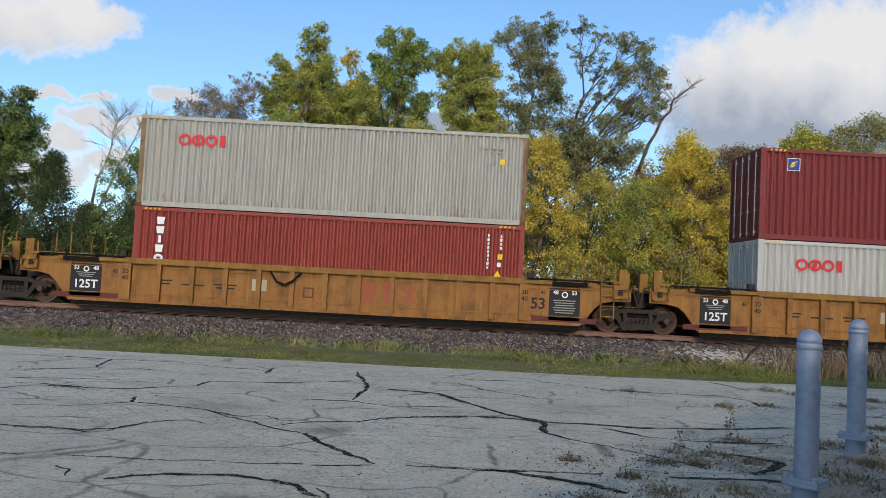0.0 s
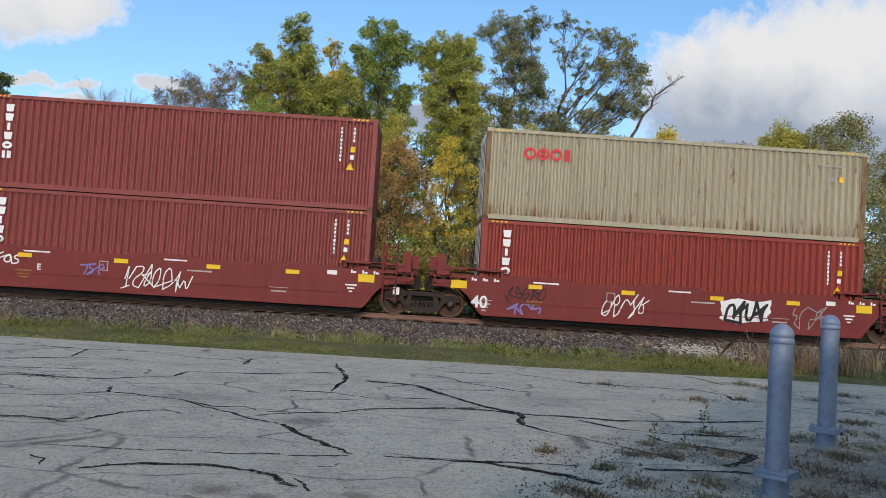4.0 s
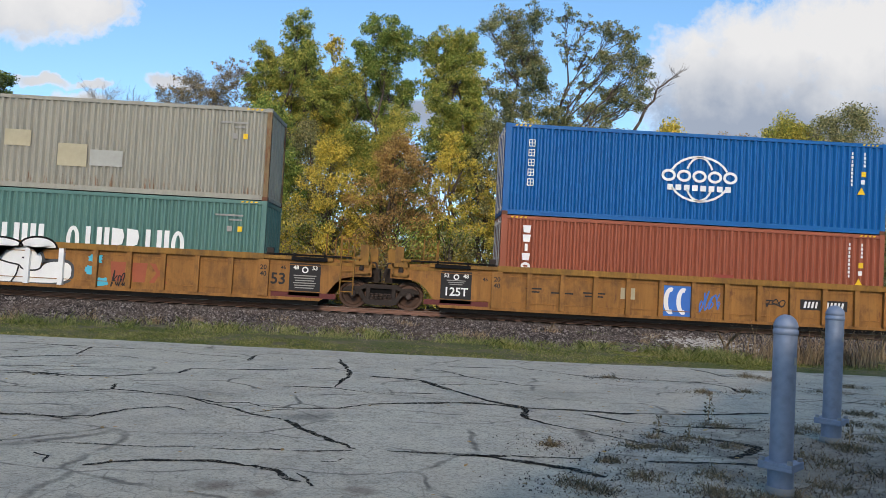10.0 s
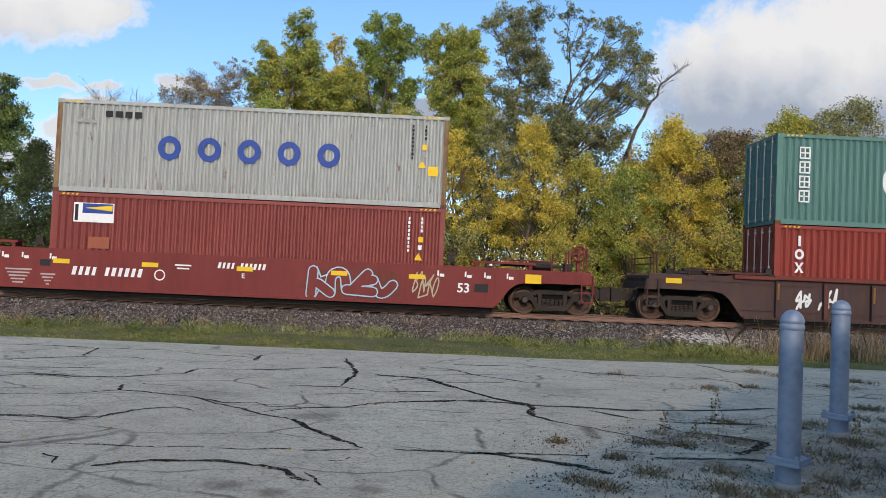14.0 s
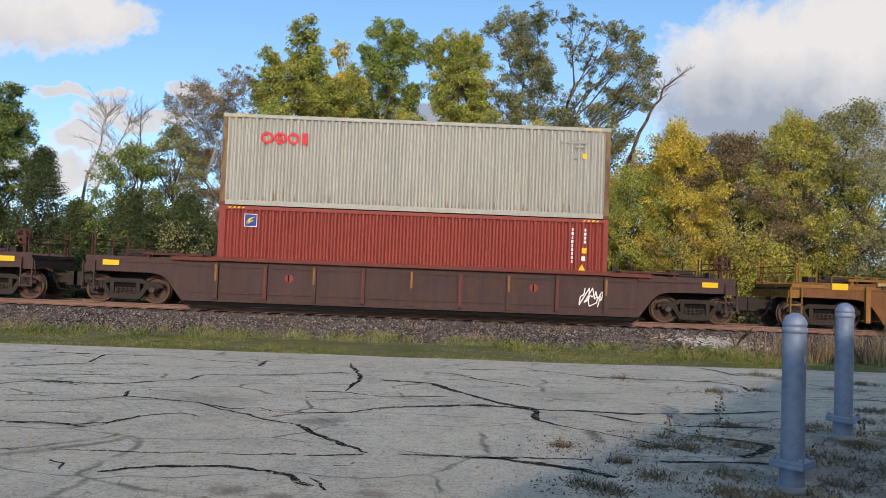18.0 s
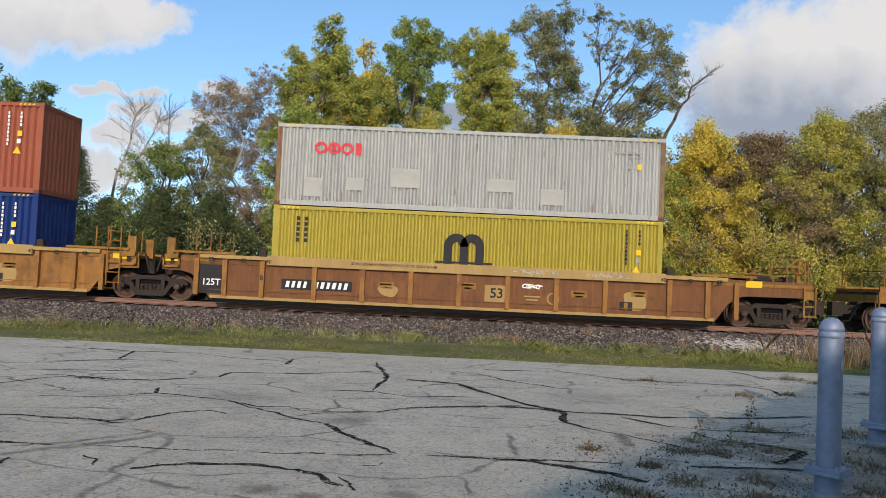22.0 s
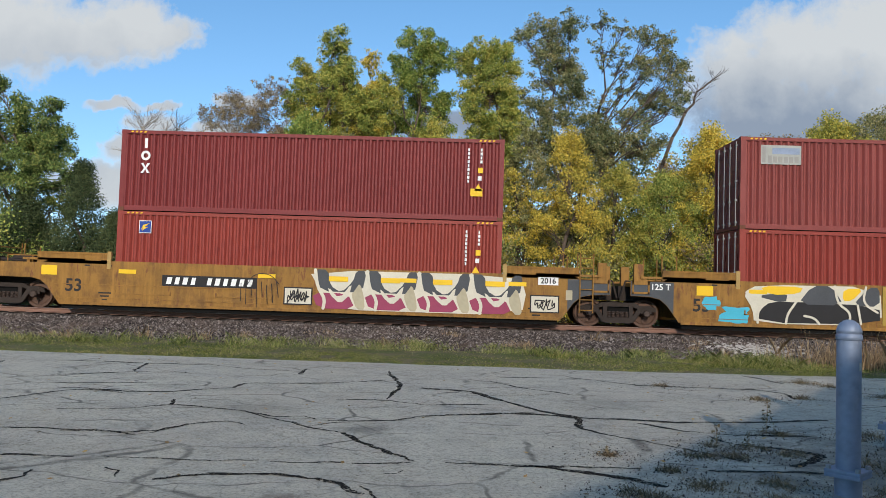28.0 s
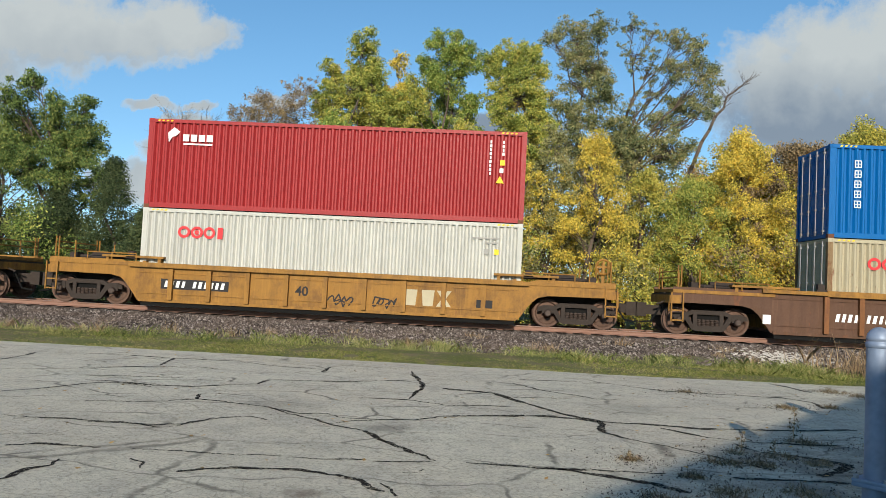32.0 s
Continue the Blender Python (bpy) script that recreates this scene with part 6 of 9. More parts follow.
        part("end_sill", Mesh().box(*sorted((s * (b + 0.9), s * (b + 1.25))), -1.35, 1.35, 0.95, 1.2), deck, c)
        part("step_ladder", Mesh().box(s * (b + 0.85) - 0.02, s * (b + 0.85) + 0.02, -1.42, -1.38, 0.4, 1.3).box(s * (b + 1.2) - 0.02, s * (b + 1.2) + 0.02, -1.42, -1.38, 0.4, 1.3)
             .box(*sorted((s * (b + 0.85), s * (b + 1.2))), -1.42, -1.36, 0.42, 0.46).box(*sorted((s * (b + 0.85), s * (b + 1.2))), -1.42, -1.36, 0.72, 0.76), deck, c)
        part("coupler", Mesh().box(*sorted((s * (b + 0.6), s * (b + 1.75))), -0.12, 0.12, 0.55, 0.85).box(*sorted((s * (b + 1.7), s * (b + 2.03))), -0.2, 0.14, 0.48, 0.92), M_BOGIE, c)
        part("brake_hose", Mesh().rod((s * (b + 1.3), -0.4, 0.85), (s * (b + 1.6), -0.45, 0.35), 0.03, 6).rod((s * (b + 1.6), -0.45, 0.35), (s * (b + 1.95), -0.4, 0.3), 0.03, 6), M_BLACK, c)
        part("brake_rigging", Mesh().box(s * (b + 0.45) - 0.12, s * (b + 0.45) + 0.12, -1.2, -0.8, 1.38, 1.62).rod((s * (b - 0.6), -1.0, 1.52), (s * (b + 0.5), -1.0, 1.52), 0.05, 8), M_BOGIE, c)
        part("end_platform", Mesh().box(*sorted((s * (b + 0.25), s * (b + 1.22))), -1.3, 1.3, 1.2, 1.25), M_BOGIE, c, "dark steel end platform")
        part("pipe", Mesh().rod((s * (b - 1.7), -1.15, 1.5), (s * (b + 0.2), -1.15, 1.5), 0.04, 6).rod((s * (b + 0.2), -1.15, 1.5), (s * (b + 0.3), -1.0, 1.0), 0.03, 6), M_BOGIE, c, "dark brake pipe")
        part("reservoir", Mesh().rod((s * (b - 0.75), -0.9, 1.52), (s * (b - 0.05), -0.9, 1.52), 0.15, 12), M_BOGIE, c, "dark air reservoir")
        part("deck_rail", Mesh().rod((s * (b - 1.7), -1.36, 1.42), (s * (b - 1.7), -1.36, 1.66), 0.02, 6).rod((s * (b - 1.7), -1.36, 1.66), (s * (b - 0.1), -1.36, 1.66), 0.02, 6).rod((s * (b - 0.1), -1.36, 1.66), (s * (b - 0.1), -1.36, 1.42), 0.02, 6).rod((s * (b - 0.9), -1.36, 1.66), (s * (b - 0.9), -1.36, 1.42), 0.02, 6), pipe, c)
        part("uncoupling_rod", Mesh().rod((s * (b + 1.25), -1.3, 0.98), (s * (b + 1.32), -0.3, 0.98), 0.018, 6).rod((s * (b + 1.25), -1.3, 0.98), (s * (b + 1.25), -1.3, 0.7), 0.018, 6), pipe, c)
        part("brake_cylinder", Mesh().rod((s * (b + 0.5), -0.75, 1.05), (s * (b + 1.1), -0.75, 1.05), 0.13, 12).rod((s * (b + 1.1), -0.75, 1.05), (s * (b + 1.5), -0.7, 0.9), 0.03, 6), M_BOGIE, c, "dark brake cylinder")
        if s > 0:
            part("brake_stand", Mesh().box(s * (b + 0.78) - 0.05, s * (b + 0.78) + 0.05, -1.12, -1.02, 1.2, 2.1), pipe, c)
            part("brake_wheel", Mesh().lathe([(0.22, -0.025), (0.26, 0.0), (0.22, 0.025), (0.19, 0.0), (0.22, -0.025)], 18, "y").lathe([(0.0, -0.02), (0.07, -0.02), (0.07, 0.02), (0.0, 0.02)], 10, "y").box(-0.21, 0.21, -0.012, 0.012, -0.03, 0.03).box(-0.03, 0.03, -0.012, 0.012, -0.21, 0.21), pipe, c, "round hand brake wheel", (s * (b + 0.78), -1.18, 1.95))
        part("draft_sill", Mesh().box(*sorted((s * (b - 1.8), s * (b + 1.2))), -0.35, 0.35, 0.72, 1.28), M_BOGIE, c)


# ---- lettering and sprayed shapes on the cars
def number_plate(c, x, z, w=1.3, bg=True, h=0.2, material=None):
    """The car's mark and number as slanted plain bars."""
    if bg:
        dec(c, x, z, flat(w + 0.2, h + 0.12), M_INK, "black number band")
    n = 11
    p = w / n
    for k in range(n):
        if k == 4:
            continue
        ww = p * (0.6, 0.52, 0.58, 0.5)[k % 4]
        bar = cached(("slant", round(ww, 3), h), lambda: Mesh().plate([(-ww / 2 - h * 0.1, -h / 2), (ww / 2 - h * 0.1, -h / 2), (ww / 2 + h * 0.1, h / 2), (-ww / 2 + h * 0.1, h / 2)], -0.004, 0).done("bar"))
        dec(c, x - w / 2 + (k + 0.5) * p, z, bar, material or M_WHITE, lift=0.005)


def word(c, x, z, text, size, material=None, label="", lift=0.003):
    dec(c, x, z, lettering(text, size), material or M_INK, label, "lettering", lift)


def capacity_panel(c, x, text="125T"):
    dec(c, x, 0.8, flat(0.96, 1.0), M_INK, "black capacity panel", "panel")
    word(c, x, 0.66, text, 0.36, M_WHITE, lift=0.006)
    word(c, x - 0.3, 1.16, "53", 0.17, M_WHITE, lift=0.006)
    word(c, x + 0.3, 1.16, "48", 0.17, M_WHITE, lift=0.006)
    dec(c, x, 1.13, ring(0.09, 0.09, 0.04), M_WHITE, lift=0.004)
    for k in range(3):
        dec(c, x, 1.02 - 0.06 * k, flat(0.6 - 0.1 * k, 0.025), M_GREY, lift=0.004)


def wells_panel(c, x):
    dec(c, x, 0.8, flat(0.96, 1.0), M_INK, "black data panel", "panel")
    word(c, x - 0.28, 1.16, "48", 0.17, M_WHITE, lift=0.006)
    word(c, x + 0.3, 1.16, "53", 0.17, M_WHITE, lift=0.006)
    dec(c, x, 1.1, ring(0.1, 0.1, 0.04), M_WHITE, lift=0.004)
    for k in range(6):
        dec(c, x, 0.92 - 0.075 * k, flat(0.7 - 0.06 * (k % 3), 0.03), M_GREY, lift=0.004)


def three_letters(c, x, z, s=1.0, material=None):
    """The owner's faded mark as plain shapes: two wedges and an hourglass."""
    m = material or M_FADED
    for k in (0, 0.72):
        dec(c, x + k * s, z, wedge(0.62 * s, 0.66 * s), m)
    dec(c, x + 1.38 * s, z, hourglass(0.62 * s, 0.66 * s), m)


def spray(c, outline, material, lift=0.0, label="", at=(0.0, 0.0), steps=2):
    """A sprayed field of one colour with soft corners."""
    o = [(p.x, p.y) for p in (soft_outline(outline, steps) if steps else [Vector(q) for q in outline])]
    return dec(c, at[0], at[1], Mesh().plate(o, -0.002, 0), material, label, "graffiti", lift)


def outlined(c, outline, fill, rim, edge=0.05, lift=0.0, label="", at=(0.0, 0.0)):
    """A sprayed letter-like shape inside a rim of another colour."""
    o = soft_outline(outline)
    spray(c, swollen(o, edge), rim, lift, "", at, 0)
    spray(c, o, fill, lift + 0.003, label, at, 0)


def strokes(c, lines, width, material, lift=0.0, label="", at=(0.0, 0.0)):
    """Sprayed lines that bend through a few places."""
    m = Mesh()
    fat_lines(m, [rounded([Vector(p) for p in l]) for l in lines], width, -0.001)
    dec(c, at[0], at[1], m.done("strokes"), material, label, "graffiti", lift)


def small_print(c, x, z, w=0.55, rows=2, material=None):
    for k in range(rows):
        dec(c, x, z - 0.1 * k, flat(w - 0.12 * k, 0.045), material or M_INK)


def yellow_squares(c, xs, z=1.05, w=0.42, h=0.13):
    for x in xs:
        dec(c, x, z, flat(w, h), M_YEL, "reflective yellow strip", "reflector", 0.03)

# ---------------------------------------------------------------- the train
HC, STD = 2.896, 2.591
BASE_Z = RAIL_Z + 0.28
RIBBED = dict(body="car_yellow", chord="car_gold", rib="car_yellow", deck="car_gold")
REDCAR = dict(ribs=False, body="car_red", chord="car_red", deck="car_red", bE=7.85, bA=7.83, top=1.35, top_e=1.2, chord_h=0)
RED53 = dict(ribs=False, body="car_red", chord="car_red", deck="car_red", top=1.4, top_e=1.3, chord_h=0)
BROWN = dict(body="car_brown", chord="car_ochre", rib="car_brown", deck="car_ochre", walk="car_gold")
DARK = dict(body="car_dark", chord="car_rib", rib="car_dark", half_rib="car_ochre", deck="car_dark", bE=8.93, step=1.51, chord_h=0.1, walk="car_maroon", rail="car_maroon")
OCHRE = dict(body="car_ochre", sill="car_pale", chord="car_pale", rib="car_yellow", deck="car_gold", step=1.5, rib_at=(-8.35, -7.47, -6.3, -4.67, -3.17, -1.67, -0.17, 1.33, 2.83, 4.33, 6.3, 7.47, 8.35), chord_h=0.26, walk="car_gold")
SMOOTH = dict(ribs=False, body="car_amber", chord="car_amber", deck="car_amber", chord_h=0, top=1.55, top_e=1.45)
FORTY = dict(body="car_gold", chord="car_gold", rib="car_gold", deck="car_gold", bE=7.85, top=1.35, chord_h=0.12, step=1.24)

L_RIB = "yellow ribbed double-stack well car with weathered paint"
L_RED = "red smooth-sided double-stack well car with graffiti"
L_BRN = "rusty brown ribbed well car with graffiti"
L_DRK = "dark brown well car with red and yellow ribs"
L_OCH = "weathered ochre well car with yellow top rail"
L_SMO = "yellow smooth-sided well car covered in graffiti"


def ribbed_marks(c, left, right):
    """Panels and stencils that the yellow ribbed cars share."""
    if left == "A":
        capacity_panel(c, -7.42)
    if right == "A":
        wells_panel(c, 7.42)
    for x in (-7.4, 7.4):
        dec(c, x, 0.32, flat(2.0, 0.16), M_OXIDE, "oxide red patch", "patch")
    word(c, 6.6, 0.78, "53", 0.48)
    word(c, -6.52, 1.1, "45", 0.16)
    word(c, 6.75, 1.14, "45", 0.15)
    for s in (-1, 1):
        part("wide_rib", cached("wide_rib", lambda: Mesh().box(-0.16, 0.16, -0.002, 0.12, 0.25, 1.36).done("wide_rib")), P["car_yellow"], c, at=(s * 6.16, -1.462, 0))
        word(c, s * 6.16, 1.12, "20", 0.2, lift=0.135)
        word(c, s * 6.16, 0.92, "40", 0.2, lift=0.135)
        part("panel_cap", cached("panel_cap", lambda: Mesh().box(-1.3, 1.3, -1.47, -1.0, 1.53, 1.58).box(-0.55, 0.55, -1.48, -1.3, 1.38, 1.5).box(-0.5, -0.44, -1.485, -1.3, 1.5, 1.6).box(0.44, 0.5, -1.485, -1.3, 1.5, 1.6).done("panel_cap")), M_BLACK, c, "black grating over the end panel", (s * 7.55, 0, 0)) if (left, right)[s > 0] == "A" else None
    small_print(c, -5.0, 0.9, 0.5)
    small_print(c, -4.1, 0.8, 0.7, 1)
    small_print(c, -3.1, 0.85, 0.7)
    dec(c, -2.05, 0.9, flat(0.45, 0.35), M_TAN)
    small_print(c, 0.6, 1.42, 0.9, 1)
    dec(c, -0.52, 0.75, flat(0.32, 0.32), M_OXIDE)
    dec(c, -0.52, 0.75, flat(0.24, 0.24), P["car_gold"], lift=0.004)


U = [-3.51, 16.01, 37.59, 53.32, 68.96, 84.71, 100.38, 121.91, 141.47, 160.99, 184.51, 207.92, 230.52, 252.12, 273.93, 296.51, 316.13, 335.81, 359.28,
     378.97, 398.52, 422.06, 441.61, 461.33, 482.92, 504.38]


def stack(i, low, high, h_low=HC, h_high=HC, **kw):
    """Two boxes on the platform i: returns the lower and the upper."""
    a = container(U[i], BASE_Z, h_low, *low[:2], **(low[2] if len(low) > 2 else {}))
    b = container(U[i], BASE_Z + h_low + 0.004, h_high, *high[:2], **(high[2] if len(high) > 2 else {}))
    return a, b


LINE = dict(small="line")


def oocl(paint_key, extra=""):
    return (paint_key, ("weathered " if extra else "") + {"cream": "cream", "white": "white", "tan": "rust-streaked tan", "grey": "pale grey", "stone": "pale stone"}[paint_key] + " corrugated steel container with red ring emblem", LINE)


def redbox(k="brick"):
    name = {"brick": "brick red", "maroon": "maroon", "rose": "faded rose red", "terra": "terracotta orange", "rust": "rust red", "scarlet": "bright red"}[k]
    return (k, name + " corrugated steel container with white markings")


def bluebox():
    return ("blue", "bright blue corrugated container with white globe emblem")


def triton(c, h, full):
    stacked_mark(c, -5.28, h - 0.42, "ttitoa" if full else "ttito", 0.29, 0.3)


def build_train():
    # platform ahead of the first one in view
    c = well_car(U[0] - 19.54, L_RIB, RIBBED, "EA")
    ribbed_marks(c, "E", "A")
    # 0
    c = well_car(U[0], L_RIB, RIBBED, "AA")
    ribbed_marks(c, "A", "A")
    three_letters(c, 1.35, 0.85, 0.9)
    hose = Mesh().rod((-1.7, -1.5, 1.35), (-1.5, -1.5, 1.05), 0.035).rod((-1.5, -1.5, 1.05), (-1.25, -1.5, 0.95), 0.035).rod((-1.25, -1.5, 0.95), (-1.0, -1.5, 1.08), 0.035).rod((-1.0, -1.5, 1.08), (-0.75, -1.5, 1.36), 0.035)
    part("hanging_hose", hose, M_BLACK, c, "black hose hanging in a loop")
    a, b = stack(0, redbox(), oocl("cream"))
    triton(a, HC, False)
    emblem_rings(b, HC)
    # 1
    c = well_car(U[1], L_RIB, RIBBED, "AE")
    ribbed_marks(c, "A", "E")
    number_plate(c, 3.2, 0.85)
    a, b = stack(1, oocl("white"), redbox("maroon"))
    emblem_rings(a, HC)
    box_badge(b, -5.05, HC - 0.5)
    mark(b, 5.55, HC - 2.0, flat(0.34, 0.34), M_YEL, "yellow notice")
    # 2 to 6: red five-platform car
    glyph_red = []
    for i, ends in zip(range(2, 7), ("EA", "AA", "AA", "AA", "AE")):
        c = well_car(U[i], L_RED, REDCAR, ends, False)
        glyph_red.append(c)
        yellow_squares(c, (-4.34, -1.43, 1.37, 3.79), 1.14)
        yellow_squares(c, (-6.72, 6.06), 1.08, 0.5, 0.24)
        word(c, -6.05, 0.56, "40", 0.52, M_WHITE)
        dec(c, -1.96, 0.96, flat(0.27, 0.3), M_FADE_W, "white outlined square")
        dec(c, -1.96, 0.96, flat(0.22, 0.25), P["car_red"], lift=0.004)
        word(c, -1.96, 0.87, "H", 0.12, M_FADE_W, lift=0.006)
        small_print(c, -4.35, 0.68, 0.5, 3, P["car_gold"])
        small_print(c, 0.95, 0.98, 0.75, 1, M_FADE_W)
        small_print(c, -4.0, 1.27, 0.8, 1, M_WHITE)
        for x in (-6.3, -5.95, -5.6, 5.6, 5.95, 6.3):
            dec(c, x, 1.27, flat(0.05, 0.1), M_WHITE)
            dec(c, x + 0.09, 1.25, flat(0.09, 0.06), M_WHITE)
        for x in (-4.3, -0.15, 4.1):
            part("raised_edge", cached("raised_edge", lambda: Mesh().plate([(-1.15, 1.352), (-0.98, 1.44), (0.98, 1.44), (1.15, 1.352)], -1.4, -1.35).done("raised_edge")), P["car_red"], c, at=(x, 0, 0))
        part("panel_fold", Mesh().box(-6.0, 6.0, -1.43, -1.4, 0.6, 0.625), P["car_red"], c)
        small_print(c, -5.9, 0.62, 0.5, 5, M_FADE_W)
        small_print(c, 3.4, 0.62, 0.6, 2, M_FADE_W)
        part("grab_iron", Mesh().rod((7.3, -1.46, 0.95), (7.3, -1.46, 1.25), 0.014, 5).rod((7.1, -1.46, 1.05), (7.5, -1.46, 1.05), 0.014, 5), P["car_red"], c)
        small_print(c, 0.2, 1.27, 0.7, 1, M_WHITE)
        small_print(c, 5.6, 0.85, 0.35, 3, M_WHITE)
        dec(c, 7.0, 0.75, flat(0.2, 0.22), M_WHITE)
        dec(c, 5.0, 1.2, flat(0.3, 0.13), M_WHITE)
    c = glyph_red[0]
    number_plate(c, -3.38, 0.95, 2.15, True, 0.17)
    strokes(c, [[(-0.55, 0.55), (-0.82, 0.38), (-0.95, 0.1), (-0.73, 0.05), (-0.42, 0.2), (-0.35, 0.45), (-0.55, 0.55)],
                [(-1.0, 0.28), (-1.26, -0.02), (-1.28, -0.45), (-1.04, -0.5), (-0.78, -0.4), (-0.55, -0.1), (-0.8, 0.02)],
                [(-0.3, 0.48), (0.32, 0.5)], [(-0.16, 0.48), (-0.25, 0.0)], [(-0.62, 0.38), (-0.45, 0.28)],
                [(0.3, 0.5), (0.22, 0.16), (-0.03, 0.08), (0.18, -0.1), (0.05, -0.33), (-0.34, -0.46)],
                [(-0.2, -0.1), (-0.28, -0.45)], [(0.18, -0.5), (0.32, -0.1), (0.54, -0.06), (0.58, -0.28), (0.45, -0.55)]], 0.032, M_WHITE, 0.002, "white sprayed outline of a figure", at=(0.0, 0.92))
    word(c, 1.54, 0.66, "EXIST...", 0.5, M_WHITE, "white sprayed word")
    word(c, 2.6, 1.17, "MSP...", 0.44, M_WHITE, "white sprayed word")
    dec(c, 3.95, 1.25, scrawl(5, 1.1, 0.26, 0.03, 7), M_NAVY, "dark blue sprayed tag", "graffiti", 0.034)
    dec(c, -2.75, 1.22, scrawl(6, 0.85, 0.26, 0.025, 6), M_LILAC, "lilac sprayed tag", "graffiti")
    dec(c, -3.65, 1.2, scrawl(24, 0.9, 0.3, 0.025, 6), M_LILAC, "lilac sprayed tag", "graffiti", 0.008)
    dec(c, -3.3, 0.62, scrawl(25, 0.9, 0.2, 0.03, 6), M_NAVY, "faint blue sprayed tag", "graffiti")
    dec(c, -5.5, 1.1, scrawl(7, 1.4, 0.4, 0.06, 7), M_INK, "black sprayed scribble", "graffiti")
    word(c, -1.45, 0.84, "A", 0.28, M_WHITE)
    a, b = stack(2, redbox(), bluebox())
    stacked_mark(a, -5.25, HC - 0.55, "iox", 0.42, 0.3)
    emblem_globe(b, 0.0, HC - 1.45, 1.2)
    glyph_column(b, -5.25, HC - 0.5)
    c = glyph_red[1]
    dec(c, -5.1, 1.0, scrawl(8, 1.5, 0.35, 0.04, 6), M_WHITE, "white sprayed line", "graffiti")
    dec(c, -0.3, 0.65, scrawl(9, 2.3, 0.8, 0.035, 8), M_WHITE, "white sprayed loops", "graffiti")
    dec(c, -2.3, 0.85, scrawl(10, 0.9, 0.35, 0.04, 4), M_LILAC, "lilac sprayed tag", "graffiti")
    word(c, -3.9, 0.8, "E", 0.26, M_WHITE)
    a, b = stack(3, redbox("rose"), redbox("rose"))
    triton(a, HC, False)
    triton(b, HC, True)
    c = glyph_red[2]
    dec(c, -4.6, 0.9, scrawl(12, 1.4, 0.5, 0.035, 6), M_INK, "black sprayed tag", "graffiti")
    dec(c, -4.6, 0.45, scrawl(13, 1.2, 0.35, 0.05, 4), M_LILAC, "lilac sprayed tag", "graffiti")
    dec(c, 2.3, 0.8, blot(3, 1.6, 0.7), M_WHITE, "black and white graffiti piece", "graffiti")
    dec(c, 2.3, 0.8, scrawl(14, 1.5, 0.65, 0.09, 5), M_INK, "", "graffiti", 0.004)
    dec(c, -1.5, 0.7, scrawl(15, 1.6, 0.8, 0.035, 6), M_WHITE, "white sprayed loops", "graffiti")
    dec(c, 4.3, 0.7, scrawl(16, 1.2, 0.7, 0.03, 5), M_GREY, "grey sprayed tag", "graffiti")
    a, b = stack(4, redbox(), oocl("tan", "w"))
    triton(a, HC, False)
    emblem_rings(b, HC)
    c = glyph_red[3]
    dec(c, -2.1, 0.65, blot(5, 2.1, 0.8, jag=0.2), M_LILAC, "lilac graffiti piece", "graffiti")
    dec(c, -2.1, 0.65, scrawl(17, 1.9, 0.7, 0.06, 6), M_NAVY, "", "graffiti", 0.004)
    dec(c, 0.5, 0.55, scrawl(18, 2.4, 0.8, 0.035, 7), M_INK, "black outlined graffiti", "graffiti")
    dec(c, 2.6, 0.65, scrawl(19, 1.0, 0.4, 0.025, 5), M_GREY, "faint sprayed tag", "graffiti")
    dec(c, -4.6, 0.6, scrawl(20, 1.0, 0.4, 0.025, 5), M_GREY, "faint sprayed tag", "graffiti")
    word(c, -3.6, 0.8, "C", 0.26, M_WHITE)
    a, b = stack(5, redbox(), redbox("rose"))
    box_badge(a, -5.1, HC - 0.4)
    star = cached("star", lambda: Mesh().plate([(0.16 * math.sin(i * math.pi / 5) * (1 if i % 2 == 0 else 0.5), 0.16 * math.cos(i * math.pi / 5) * (1 if i % 2 == 0 else 0.5)) for i in range(10)], -0.004, 0).done("star"))
    mark(b, -5.0, HC - 0.55, star, M_CYAN, "light blue star badge")
    c = glyph_red[4]
    number_plate(c, -3.4, 0.86, 2.1, True, 0.17)
    dec(c, -5.2, 0.85, scrawl(21, 1.2, 0.45, 0.03, 5), M_INK, "black sprayed tag", "graffiti")
    dec(c, -4.3, 0.5, scrawl(22, 1.7, 0.35, 0.035, 6), M_INK, "black sprayed tag", "graffiti")
    dec(c, 2.7, 1.08, scrawl(23, 0.9, 0.3, 0.05, 5), M_INK, "black sprayed tag", "graffiti")
    word(c, -1.1, 0.85, "B", 0.26, M_WHITE)
    part("side_panel", Mesh().plate([(-4.3, 1.35), (-3.9, 1.44), (-2.0, 1.44), (-1.7, 1.35)], -1.4, -1.35), P["car_red"], c)
    part("side_panel", Mesh().plate([(2.0, 1.35), (2.3, 1.44), (4.2, 1.44), (4.5, 1.35)], -1.4, -1.35), P["car_red"], c)
    a, b = stack(6, bluebox(), oocl("tan", "w"))
    emblem_globe(a, 0.1, HC - 1.42, 1.2)
    glyph_column(a, -5.25, HC - 0.5)
    emblem_rings(b, HC)
    for x, z, w, h in ((-1.0, 1.6, 0.55, 0.4), (-0.8, 0.65, 1.0, 0.5), (0.5, 0.75, 0.55, 0.7), (1.45, 1.55, 1.1, 0.62), (3.05, 0.8, 0.95, 0.55)):
        patch(b, x, z, w, h, M_PALE)
    # 7 to 9: yellow ribbed three-platform car
    c = well_car(U[7], L_RIB, RIBBED, "EA")
    ribbed_marks(c, "E", "A")
    number_plate(c, -4.8, 0.95)
